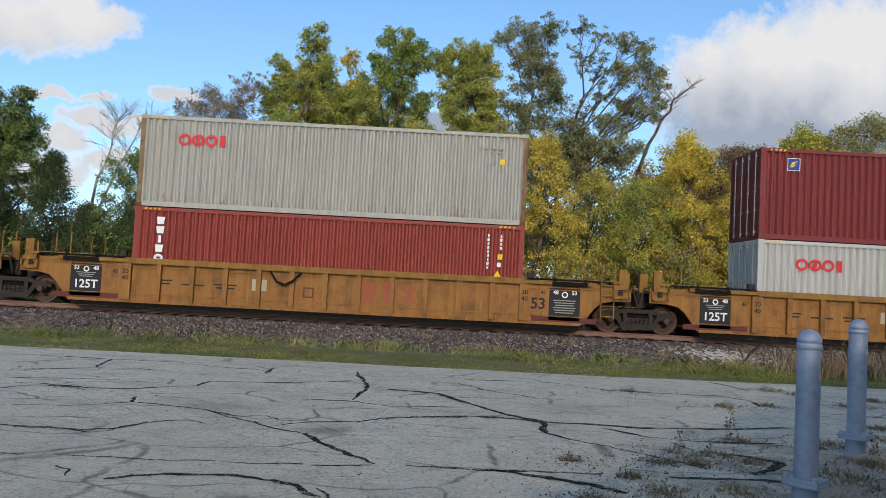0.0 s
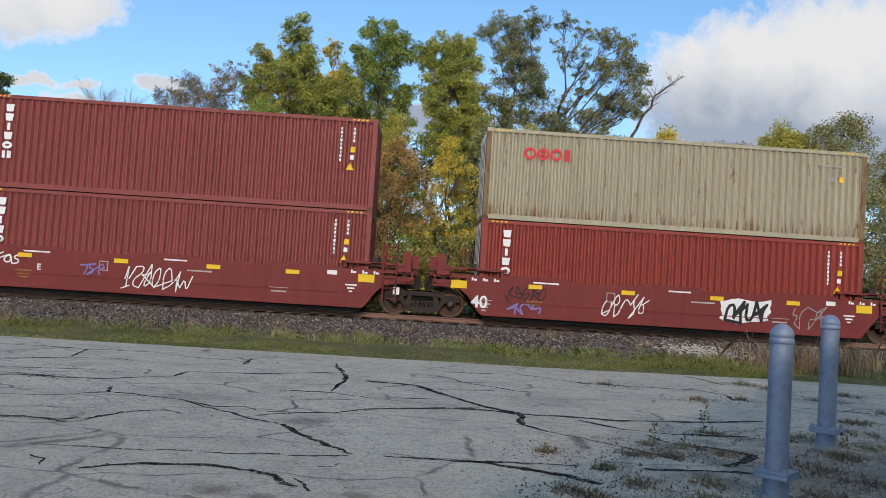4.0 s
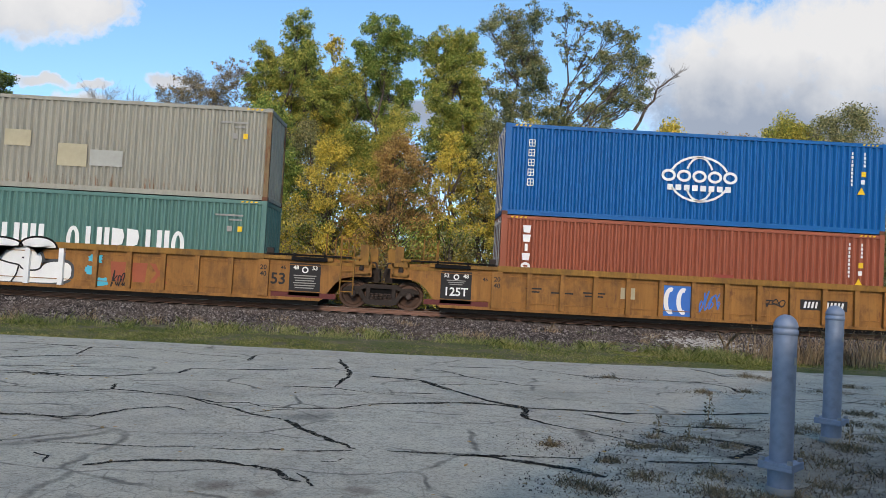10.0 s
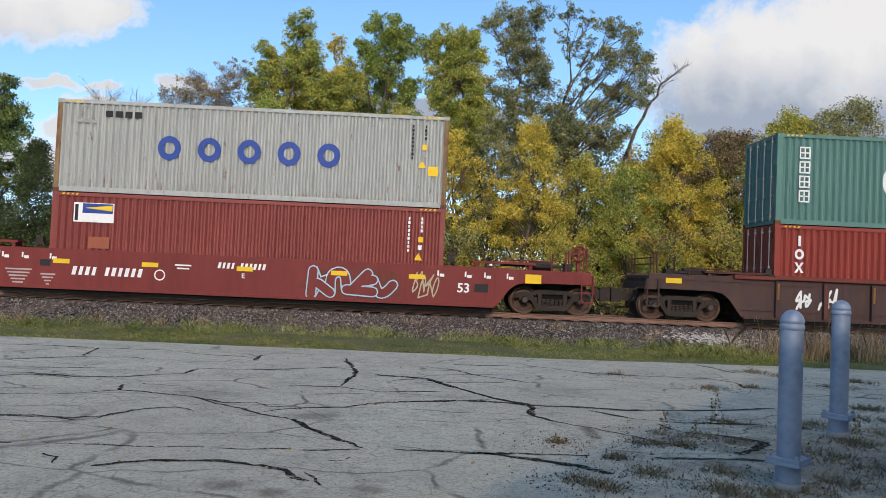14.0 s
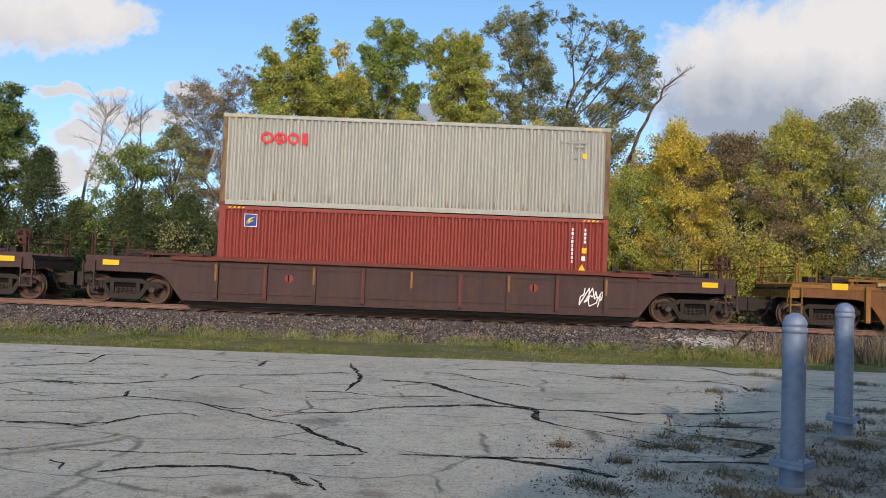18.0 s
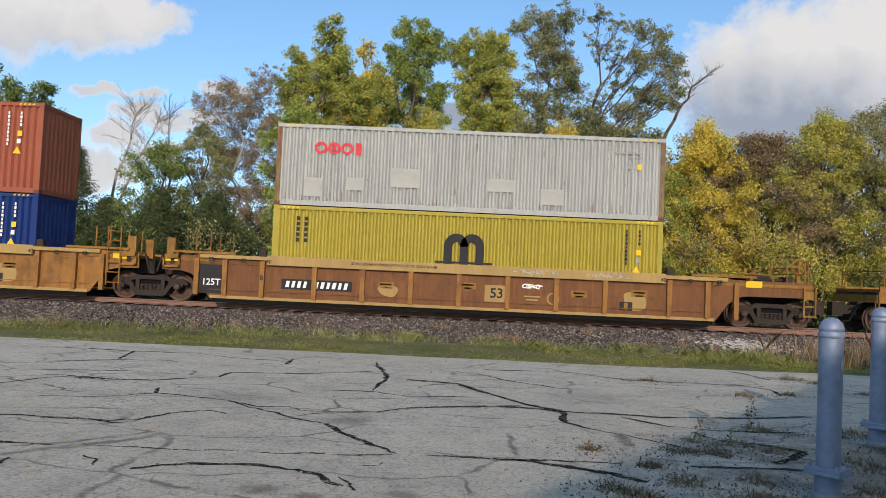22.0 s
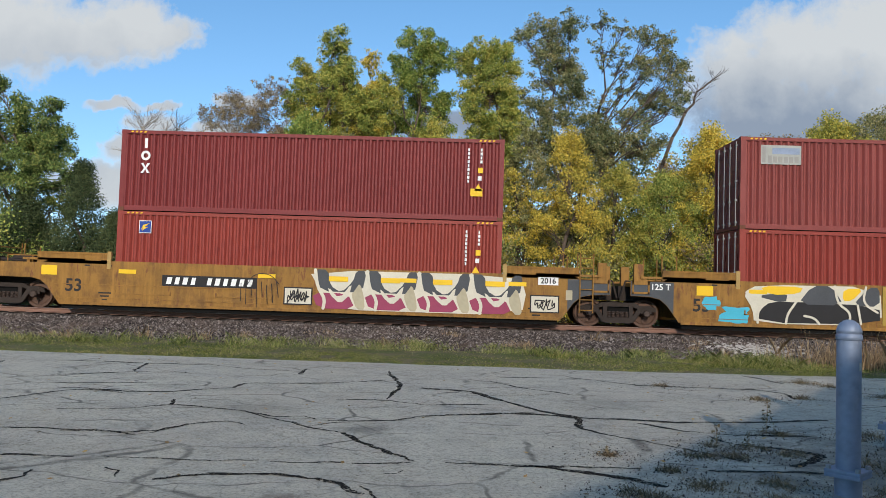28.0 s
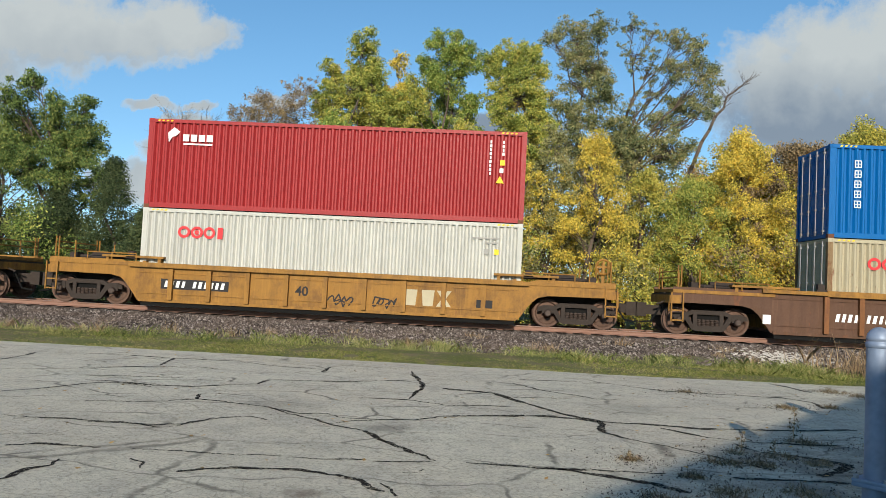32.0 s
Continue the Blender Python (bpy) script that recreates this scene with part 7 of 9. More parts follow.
    for k, x in enumerate((-2.6, -1.5, -0.5, 0.6)):
        dec(c, x, 0.85, scrawl(30 + k, 0.75, 0.42, 0.05, 4), M_WHITE, "white sprayed tag", "graffiti")
    for k, x in enumerate((3.6, 4.65)):
        dec(c, x, 0.75, scrawl(36 + k, 0.8, 0.6, 0.025, 5), M_GREY, "faint sprayed tag", "graffiti")
    dec(c, -7.3, 0.85, scrawl(38, 0.6, 0.4, 0.05, 4), M_INK, "black sprayed tag", "graffiti")
    a, b = stack(7, bluebox(), oocl("stone"))
    emblem_globe(a, 0.1, HC - 1.42, 1.2)
    glyph_column(a, -5.25, HC - 0.5)
    emblem_rings(b, HC)
    c = well_car(U[8], L_RIB, dict(RIBBED, paint_ribs=(-2.6, 0.6)), "AA")
    ribbed_marks(c, "A", "A")
    three_letters(c, 1.7, 0.75, 0.9)
    outlined(c, [(-3.5, 0.3), (-3.45, 0.8), (-3.1, 1.25), (-2.4, 1.36), (-2.0, 1.3), (-1.3, 1.36), (-0.8, 1.3), (-0.6, 1.05), (-0.7, 0.66), (-0.45, 0.94), (0.3, 0.95), (0.27, 0.3), (-1.4, 0.27)], M_WHITE, M_GRAPHITE, 0.09, 0.004, "fat white graffiti piece with a grey rim")
    spray(c, [(-2.85, 0.78), (-2.6, 0.95), (-2.2, 1.0), (-1.95, 1.3), (-2.0, 0.9), (-2.45, 0.66)], M_GRAPHITE, 0.012, "grey graffiti shadow")
    strokes(c, [[(-2.1, 0.98), (-1.6, 0.84), (-1.28, 0.8), (-1.2, 0.66), (-0.7, 0.64), (-0.55, 0.9)], [(-1.3, 0.8), (-1.35, 0.5), (-1.5, 0.28)], [(-1.2, 1.02), (-1.0, 1.0), (-1.05, 1.12)]], 0.05, M_INK, 0.016, "black graffiti lines")
    for x, z, rx, rz, a0, a1 in ((-1.9, 1.36, 0.72, 0.24, 0, 180), (-0.7, 1.36, 0.55, 0.3, 0, 180)):
        dec(c, x, z, ring(rx, rz, rx, a0, a1), M_WHITE, "white graffiti head", "graffiti", 0.14)
        dec(c, x, z, ring(rx + 0.05, rz + 0.05, 0.06, a0, a1), M_BLACK, "", "graffiti", 0.146)
    for k, (x, z) in enumerate(((-4.9, 0.85), (-3.5, 0.95), (-4.2, 0.38), (1.0, 1.1), (1.2, 0.4), (0.9, 0.75))):
        dec(c, x, z, blot(50 + k, 0.42, 0.26), M_CYAN, "cyan paint blot", "graffiti", 0.008)
    dec(c, -6.6, 0.8, scrawl(58, 0.6, 0.36, 0.06, 4), M_INK, "black sprayed tag", "graffiti", 0.002)
    dec(c, -5.3, 1.2, scrawl(59, 0.8, 0.3, 0.035, 5), M_GREY, "grey sprayed tag", "graffiti")
    dec(c, 1.8, 0.5, scrawl(60, 0.6, 0.5, 0.035, 5), M_INK, "black sprayed tag", "graffiti", 0.006)
    a, b = stack(8, ("green", "faded sea green container with worn white word-mark", LINE), oocl("stone"))
    big_word(a, -2.4, 1.35, "cihn", 0.92, 0.46, 0.5)
    big_word(a, 0.2, 1.35, "simppihg", 0.92, 0.42, 0.46)
    glyph_column(a, -5.3, HC - 0.72, 3, 0.36, 0.5)
    emblem_rings(b, HC)
    for x, z, w, h, m in ((-3.7, 0.85, 0.95, 0.5, M_PALE), (-1.7, 1.55, 0.8, 0.5, M_TAN), (0.0, 1.1, 0.9, 0.7, M_TAN), (1.05, 1.05, 1.0, 0.5, M_PALE)):
        patch(b, x, z, w, h, m)
    c = well_car(U[9], L_RIB, RIBBED, "AE")
    ribbed_marks(c, "A", "E")
    number_plate(c, 4.15, 0.85)
    dec(c, -0.5, 0.75, flat(0.88, 0.95), M_BLUE2, "blue and white graffiti piece", "graffiti", 0.006)
    for x in (-0.7, -0.3):
        dec(c, x, 0.75, ring(0.22, 0.42, 0.14, 70, 290), M_WHITE, "", "graffiti", 0.012)
    dec(c, 0.55, 0.8, scrawl(62, 0.7, 0.6, 0.04, 5), M_BLUE2, "blue sprayed tag", "graffiti")
    dec(c, 2.6, 0.85, scrawl(63, 0.7, 0.3, 0.035, 4), M_INK, "black sprayed tag", "graffiti")
    a, b = stack(9, redbox("terra"), bluebox())
    triton(a, HC, False)
    patch(a, 1.0, 1.2, 0.6, 0.35, P["brick"])
    emblem_globe(b, 0.1, HC - 1.45, 1.2)
    glyph_column(b, -5.25, HC - 0.6)
    # 10
    c = well_car(U[10], L_BRN, dict(BROWN, paint_ribs=(-3.4, 0.7), rib_paint=M_TEAL), "EE")
    number_plate(c, -4.6, 0.85, 1.6, False, 0.2)
    spray(c, [(-4.3, 0.4), (-4.15, 1.3), (-3.7, 1.38), (-2.2, 1.34), (-1.0, 1.38), (0.1, 1.3), (0.2, 0.7), (-0.05, 0.32), (-2.0, 0.3)], M_PINK, 0.001, "pink graffiti ground")
    for k, (x, w) in enumerate(((-3.62, 0.78), (-2.62, 0.8), (-1.78, 0.78), (-0.9, 0.84))):
        fat = [(-0.5, -0.3), (-0.55, 0.2), (-0.3, 0.52), (0.25, 0.55), (0.5, 0.3), (0.48, -0.2), (0.2, -0.48), (-0.3, -0.45)]
        outlined(c, [(p * w * 0.95, q * 0.95 + 0.06 * (k % 2)) for p, q in fat], M_TEAL, M_NAVY, 0.05, 0.005 + 0.004 * (k % 2), "fat teal graffiti shape", (x, 0.84))
        spray(c, [(-0.2, -0.14), (-0.16, 0.1), (0.1, 0.16), (0.22, 0.0), (0.1, -0.16)], M_PINK, 0.015, "", (x + (0.1, 0.0, -0.06, 0.1)[k], 0.84))
    strokes(c, [[(-4.25, 1.34), (-3.9, 1.42), (-3.5, 1.36)], [(-0.5, 1.3), (-0.2, 1.36), (0.05, 1.25)], [(-0.35, 0.6), (-0.2, 0.9), (0.0, 0.7)]], 0.04, M_ICE, 0.018, "pale spray fringe")
    word(c, 0.45, 1.12, "HAPPY", 0.21, M_WHITE)
    word(c, 0.45, 0.9, "B-DAY", 0.21, M_WHITE)
    dec(c, 0.45, 0.66, scrawl(82, 0.7, 0.2, 0.03, 6), M_WHITE, "white sprayed tag", "graffiti")
    dec(c, -4.6, 0.6, scrawl(81, 0.6, 0.35, 0.04, 4), M_WHITE, "white sprayed tag", "graffiti")
    for k, x in enumerate((2.5, 6.5)):
        dec(c, x, 0.75, scrawl(83 + k, 0.8, 0.6, 0.05, 5), M_CYAN, "green sprayed tag", "graffiti")
    three_letters(c, 4.3, 0.85, 0.7, M_PALE)
    for x, w in ((-7.3, 1.6), (-2.0, 0.8), (3.0, 0.6), (8.0, 1.5)):
        dec(c, x, 1.43, flat(w, 0.09), P["car_gold"], "remains of yellow paint", "patch", 0.14)
    for x in (-6.5, 5.6, 7.5):
        small_print(c, x, 0.95, 0.4, 2, M_FADE_W)
        dec(c, x + 0.1, 0.6, flat(0.4, 0.3), P["car_dark"], "bolted plate", "plate")
    word(c, 6.55, 0.95, "53", 0.4)
    dec(c, -7.7, 0.6, flat(0.24, 0.28), M_WHITE)
    dec(c, 8.4, 0.6, flat(0.24, 0.28), M_WHITE)
    yellow_squares(c, (9.3,), 1.5, 0.8, 0.12)
    a, b = stack(10, bluebox(), bluebox())
    for k in (a, b):
        emblem_globe(k, 0.1, HC - 1.42, 1.2)
        glyph_column(k, -5.35, HC - 0.6)
    # 11
    c = well_car(U[11], L_RED.replace("with graffiti", "with white stencils"), RED53, "EE")
    number_plate(c, -4.2, 0.75, 2.2, False, 0.26)
    number_plate(c, -0.1, 1.1, 1.5, False, 0.18)
    for x in (-8.1, -7.4, -6.8, -5.95, 5.95, 6.8, 7.4, 8.1):
        dec(c, x, 1.16, flat(0.05, 0.16), M_WHITE)
        dec(c, x + 0.12, 1.1, flat(0.14, 0.09), M_WHITE)
    small_print(c, -6.9, 0.72, 0.8, 5, M_FADE_W)
    small_print(c, -6.0, 0.6, 0.45, 4, M_FADE_W)
    small_print(c, -1.9, 1.05, 0.5, 2, M_WHITE)
    dec(c, -6.1, 0.95, flat(0.32, 0.2), M_INK, "dark data plate")
    dec(c, -9.4, 0.95, flat(0.22, 0.26), M_WHITE)
    dec(c, 7.3, 0.75, flat(0.42, 0.26), M_INK, "dark data plate")
    dec(c, -2.6, 0.72, ring(0.17, 0.17, 0.04), M_WHITE)
    word(c, 6.75, 0.72, "53", 0.4, M_WHITE)
    word(c, -0.05, 0.8, "E", 0.2, M_WHITE)
    yellow_squares(c, (-8.9, -5.6, -2.9, 0.0, 2.9, 5.3), 1.02, 0.5, 0.14)
    yellow_squares(c, (8.9,), 1.1, 0.5, 0.28)
    dec(c, 3.3, 0.72, blot(90, 3.0, 0.85, jag=0.18), P["car_rib"], "outlined graffiti piece", "graffiti")
    dec(c, 3.3, 0.72, bubble(311, 2.8, 0.6, 4, 0.34), M_ICE, "pale blue graffiti outline", "graffiti", 0.006)
    dec(c, 3.3, 0.72, bubble(311, 2.8, 0.6, 4, 0.26), P["car_red"], "", "graffiti", 0.014)
    dec(c, 5.6, 0.8, scrawl(92, 0.9, 0.8, 0.04, 5), M_TAN, "tan sprayed tag", "graffiti")
    dec(c, -8.3, 1.22, scrawl(93, 2.0, 0.16, 0.04, 8), M_WHITE, "white sprayed line", "graffiti")
    a, b = stack(11, redbox("rose"), ("grey", "pale grey rust-edged container with blue ring letters"))
    beacon_badge(a, -4.8, HC - 0.62, 0)
    patch(a, -4.6, 1.35, 0.65, 0.36, P["terra"])
    blue_rings(b, -1.35)
    # 12, 13, 14
    for i in (12, 13, 14):
        c = well_car(U[i], L_DRK, DARK, "EE")
        yellow_squares(c, (-9.3, 9.3), 1.25, 0.5, 0.16)
        if i == 12:
            dec(c, -5.2, 0.8, scrawl(95, 0.5, 0.5, 0.07, 4), M_WHITE, "white sprayed tag", "graffiti")
            dec(c, -4.4, 0.8, scrawl(96, 0.6, 0.6, 0.07, 4), M_WHITE, "white sprayed tag", "graffiti")
        else:
            for x in (-3.8, 3.8):
                dec(c, x, 0.95, cached("porthole", lambda: Mesh().lathe([(0.0, -0.004), (0.13, -0.004), (0.13, 0.0)], 16, "y").done("hole")), P["blue" if i == 13 else "brick"], "round hole showing the box within", "porthole")
                dec(c, x - 0.015, 0.95, flat(0.045, 0.23), M_BLACK, lift=0.006)
        if i == 14:
            dec(c, 5.6, 0.75, scrawl(98, 0.8, 0.5, 0.035, 6), M_WHITE, "white chalk scribble", "graffiti")
    a, b = stack(12, redbox("brick"), ("green", "sea green container with large white word-mark", dict(small="line")))
    stacked_mark(a, -5.3, HC - 0.5, "iox", 0.42, 0.3)
    big_word(b, -2.5, HC - 1.4, "china", 0.8, 0.42, 0.46)
    big_word(b, 0.25, HC - 1.4, "shipping", 0.8, 0.38, 0.42)
    glyph_column(b, -5.2, HC - 0.6, 4, 0.34, 0.46)
    a, b = stack(13, bluebox(), redbox("rust"))
    emblem_globe(a, 0.1, HC - 1.42, 1.2)
    glyph_column(a, -5.35, HC - 0.65)
    triton(b, HC, True)
    a, b = stack(14, redbox("brick"), oocl("cream"))
    box_badge(a, -5.1, HC - 0.45)
    emblem_rings(b, HC)
    # 15 to 17: ochre three-platform car
    for i, ends in zip((15, 16, 17), ("EA", "AA", "AE")):
        c = well_car(U[i], L_OCH, dict(OCHRE, body="car_yellow") if i == 16 else OCHRE, ends)
        if ends[0] == "A":
            dec(c, -7.91, 0.75, flat(0.76, 0.9), M_INK, "black capacity panel", "panel")
            word(c, -7.91, 0.65, "125T", 0.28, M_WHITE, lift=0.006)
        word(c, -2.2, 1.42, "57,900 LBS MAX GROSS WT FOR 20 FT. CONTAINER", 0.115, lift=0.142)
        for x in (-7.9, -6.9, -6.1, 6.1, 6.9, 7.8):
            word(c, x, 1.36, {6.1: "40", 6.9: "45", 7.8: "48", 7.9: "53"}[abs(x)], 0.17, lift=0.14)
        yellow_squares(c, (-9.2, 8.9), 1.35, 0.5, 0.2)
        for k, x in enumerate((-2.45, 0.1, 3.55, 5.4)):
            dec(c, x, 0.8 + 0.1 * (k % 2), flat(0.5, 0.2), P["car_gold"], "worn stencil patch", "patch")
            small_print(c, x, 0.83 + 0.1 * (k % 2), 0.36, 2, M_FADED)
        dec(c, 5.0, 0.5, flat(0.4, 0.26), M_INK, "dark data plate")
        dec(c, 5.0, 0.5, flat(0.12, 0.2), P["car_gold"], lift=0.005)
        if i != 16:
            number_plate(c, -4.6, 0.7, 2.0, True, 0.2)
        x = 1.0 if i != 16 else -5.2
        dec(c, x, 0.7, flat(0.74, 0.52), P["car_pale"], "pale patch behind the stencil", "patch")
        word(c, x, 0.7, "53", 0.42, lift=0.006)
        spray(c, [(-2.75, 0.78), (-2.1, 0.8), (-2.05, 0.62), (-2.2, 0.42), (-2.6, 0.5)], P["car_pale"], 0.002, "worn pale patch")
        spray(c, [(4.9, 0.95), (5.6, 0.92), (5.65, 0.4), (5.1, 0.35), (4.95, 0.6)], P["car_pale"], 0.001, "worn pale patch")
        dec(c, 2.75, 0.62, ring(0.19, 0.19, 0.04), P["car_pale"])
        small_print(c, 2.1, 0.66, 0.5, 2, P["car_pale"])
        word(c, -6.3, 0.85, {15: "A", 16: "C", 17: "B"}[i], 0.2, lift=0.13)
        if i == 16:
            dec(c, 2.08, 0.72, flat(1.3, 0.86), P["car_pale"], "pale yellow repainted panel", "patch", 0.002)
            three_letters(c, 1.62, 0.74, 0.64, M_RED2)
            small_print(c, 3.5, 0.9, 0.6, 4)
        dec(c, 2.1, 0.98, scrawl(100 + i, 0.7, 0.16, 0.035, 5), M_WHITE, "white sprayed tag", "graffiti")
        for k in range(2 if i == 17 else 1):
            dec(c, 2.2 + 2.2 * k, 1.42, scrawl(110 + i + k, 1.6, 0.14, 0.03, 12), M_PALE, "pale sprayed scribble along the rail", "graffiti", 0.09)
    a, b = stack(15, redbox("maroon"), ("rusty_grey", "pale grey rust-streaked container with blue ring letters"))
    beacon_badge(a, -4.8, HC - 0.5, 1)
    blue_rings(b, -1.35)
    a, b = stack(16, ("deepblue", "dark blue container with yellow word-mark"), redbox("terra"))
    for k in range(5):
        mark(a, -5.35 + 0.31 * k, HC - 0.55, ring(0.16, 0.16, 0.08, 0, 360), M_YEL, "yellow ring word-mark")
    mark(a, -4.75, HC - 0.85, flat(0.5, 0.1), M_RED)
    mark(a, -5.25, HC - 0.88, flat(0.3, 0.05), M_WHITE)
    mark(a, -4.2, HC - 0.88, flat(0.5, 0.05), M_WHITE)
    triton(b, HC, True)
    a, b = stack(17, ("mustard", "mustard yellow container with black wave emblem"), ("grey", "pale grey worn container with red ring emblem", LINE), HC, STD)
    for x in (-5.3, -5.05):
        for k in range(5):
            mark(a, x, HC - 0.4 - 0.17 * k, flat(0.11, 0.12), M_INK)
    for k in range(2):
        mark(a, -0.32 + 0.5 * k, 1.82, ring(0.38, 0.42, 0.26, 0, 180), M_INK, "black arch emblem")
    for x in (-0.57, -0.07, 0.43):
        mark(a, x, 1.55, flat(0.26, 0.56), M_INK, y=SIDE_Y - 0.004)
    mark(a, -0.07, 1.33, flat(1.8, 0.06), M_INK)
    emblem_rings(b, STD)
    for x, z, w, h in ((-4.9, 0.6, 0.6, 0.6), (-3.6, 0.75, 0.5, 0.4), (-2.0, 1.0, 0.9, 0.6), (1.0, 0.9, 0.8, 0.4), (2.6, 0.6, 0.7, 0.5)):
        patch(b, x, z, w, h, M_PALE)
    # 18 to 20: yellow ribbed
    for i, ends in zip((18, 19, 20), ("EA", "AA", "AE")):
        c = well_car(U[i], L_RIB, RIBBED, ends)
        ribbed_marks(c, *ends)
        if i == 18:
            number_plate(c, -5.1, 0.95)
            for k, x in enumerate((-2.7, -1.7)):
                dec(c, x, 0.75, scrawl(120 + k, 0.8, 0.5, 0.06, 5), M_WHITE, "white sprayed tag", "graffiti")
            for k, x in enumerate((-0.6, 0.5)):
                dec(c, x, 1.05, scrawl(122 + k, 0.7, 0.18, 0.04, 5), M_WHITE, "white sprayed tag", "graffiti")
            dec(c, 3.6, 0.85, scrawl(124, 0.6, 0.5, 0.05, 4), M_INK, "black sprayed tag", "graffiti")
        elif i == 19:
            three_letters(c, 1.35, 0.8, 0.9)
            dec(c, -1.6, 0.75, scrawl(126, 1.0, 0.85, 0.06, 7), M_WHITE, "white graffiti piece", "graffiti", 0.074)
            dec(c, 4.6, 0.7, scrawl(127, 0.6, 0.85, 0.06, 5), M_WHITE, "white graffiti piece", "graffiti")
            for k, x in enumerate((-5.0, -4.0)):
                dec(c, x, 1.12, scrawl(128 + k, 0.7, 0.18, 0.04, 5), M_WHITE, "white sprayed tag", "graffiti")
            dec(c, -6.6, 0.85, scrawl(130, 0.6, 0.4, 0.03, 5), M_INK, "black sprayed tag", "graffiti")
        else:
            number_plate(c, 4.2, 0.85)
            for k, x in enumerate((-4.6, -3.6)):
                dec(c, x, 0.8, scrawl(132 + k, 0.7, 0.6, 0.03, 5), M_GREY, "faint sprayed tag", "graffiti")
            for k, x in enumerate((-0.5, 0.6)):
                dec(c, x, 1.0, scrawl(134 + k, 0.7, 0.18, 0.04, 5), M_WHITE, "white sprayed tag", "graffiti")
    a, b = stack(18, redbox("terra"), redbox("rose"))
    triton(a, HC, False)
    beacon_badge(b, -4.85, HC - 0.55, 2)
    a, b = stack(19, redbox("brick"), ("teal", "bright teal container with white word strip"))
    box_badge(a, -5.1, HC - 0.42)
    mark(b, -5.2, 1.55, flat(0.56, 2.3), M_WHITE, "white upright word strip")
    for k in range(8):
        mark(b, -5.2, 2.2 - 0.235 * k, ring(0.15, 0.085, 0.05, 0, 360), M_NAVY, y=SIDE_Y - 0.004)
    patch(b, -0.12, 0.75, 1.2, 1.15, P["green"])
    patch(b, 1.1, 0.72, 1.18, 1.15, P["green"])
    a, b = stack(20, oocl("cream"), ("green", "sea green container with large white word-mark", dict(small="line")))
    emblem_rings(a, HC)
    patch(a, -1.5, 1.25, 0.9, 0.4, M_GREY)
    patch(a, 1.4, 1.2, 0.9, 0.4, M_GREY)
    big_word(b, -2.5, HC - 1.4, "china", 0.8, 0.42, 0.46)
    big_word(b, 0.25, HC - 1.4, "shipping", 0.8, 0.38, 0.42)
    glyph_column(b, -5.2, HC - 0.6, 4, 0.34, 0.46)
    # 21 to 23: smooth yellow, heavily sprayed
    cars = []
    for i, ends in zip((21, 22, 23), ("EA", "AA", "AE")):
        c = well_car(U[i], L_SMO, SMOOTH, ends)
        cars.append(c)
        for k, e in zip((-1, 1), ends):
            if e == "A":
                b = 9.77
                o = [(b - 1.62, 0.46), (b - 1.42, 0.73), (b - 1.2, 0.91), (b - 0.9, 0.98), (b - 0.31, 1.0), (b - 0.31, 1.44), (b - 1.62, 1.44)]
                dec(c, 0, 0, Mesh().plate([(k * x, z) for x, z in o], -0.004, 0), M_GRAPHITE, "dark grey painted end panel", "panel", 0.001)
            part("end_fence", Mesh().box(*sorted((k * 6.25, k * 8.5)), -1.4, -1.34, 1.45, 1.78).box(*sorted((k * 6.25, k * 8.5)), -1.42, -1.34, 1.74, 1.8), P["car_gold"], c, "yellow raised end plate")
            part("post", Mesh().box(k * 6.2 - 0.06, k * 6.2 + 0.06, -1.43, -1.34, 1.3, 1.85), P["car_pale"], c)
        for z, d in ((0.79, 0.022), (0.36, 0.018)):
            part("panel_fold", Mesh().box(-7.9, 7.9, -1.4 - d, -1.4, z, z + 0.02), P["car_amber"], c)
        for x in (-5.1, -1.9, 1.3, 4.6):
            part("hatch", cached("hatch", lambda: Mesh().box(-0.9, 0.9, -0.02, 0, 0.52, 0.55).box(-0.9, -0.86, -0.02, 0, 0.52, 0.66).box(0.86, 0.9, -0.02, 0, 0.52, 0.66).done("hatch")), P["car_amber"], c, at=(x, -1.4, 0))
        if ends[0] == "A":
            word(c, -8.55, 1.28, "125 T", 0.26, M_WHITE, lift=0.008)
        if ends[1] == "A":
            dec(c, 8.2, 0.95, flat(0.2, 0.3), M_TAN, lift=0.008)
        yellow_squares(c, (-5.6, -1.2, 3.2, 6.6), 1.24, 0.55, 0.13)
        for x in (-6.9, -6.2, 5.7, 6.2, 7.4):
            small_print(c, x, 1.4, 0.16, 1)
        small_print(c, 7.2, 0.5, 0.5, 4)
        small_print(c, -6.3, 0.55, 0.4, 3)
        dec(c, -8.1 if ends[0] == "E" else -7.2, 1.22, flat(0.5, 0.3), M_YEL, "yellow square", lift=0.004)
        word(c, -7.3, 0.75, "53", 0.55)
    c = cars[0]
    number_plate(c, -3.0, 1.0, 2.8, True, 0.22)
    spray(c, [(0.1, 1.48), (6.4, 1.5), (6.9, 1.1), (6.75, 0.27), (0.35, 0.27), (0.5, 0.85)], M_CREAM, 0.024, "cream graffiti ground", steps=1)
    for k in range(4):
        x = 0.3 + 1.62 * k
        spray(c, [(0.0, 1.5), (0.42, 1.5), (0.5, 1.0), (0.85, 0.8), (1.2, 1.15), (1.3, 1.5), (1.62, 1.5), (1.5, 0.82), (0.15, 0.82)], M_GRAPHITE, 0.028, "charcoal graffiti shapes", (x, 0.0), 1)
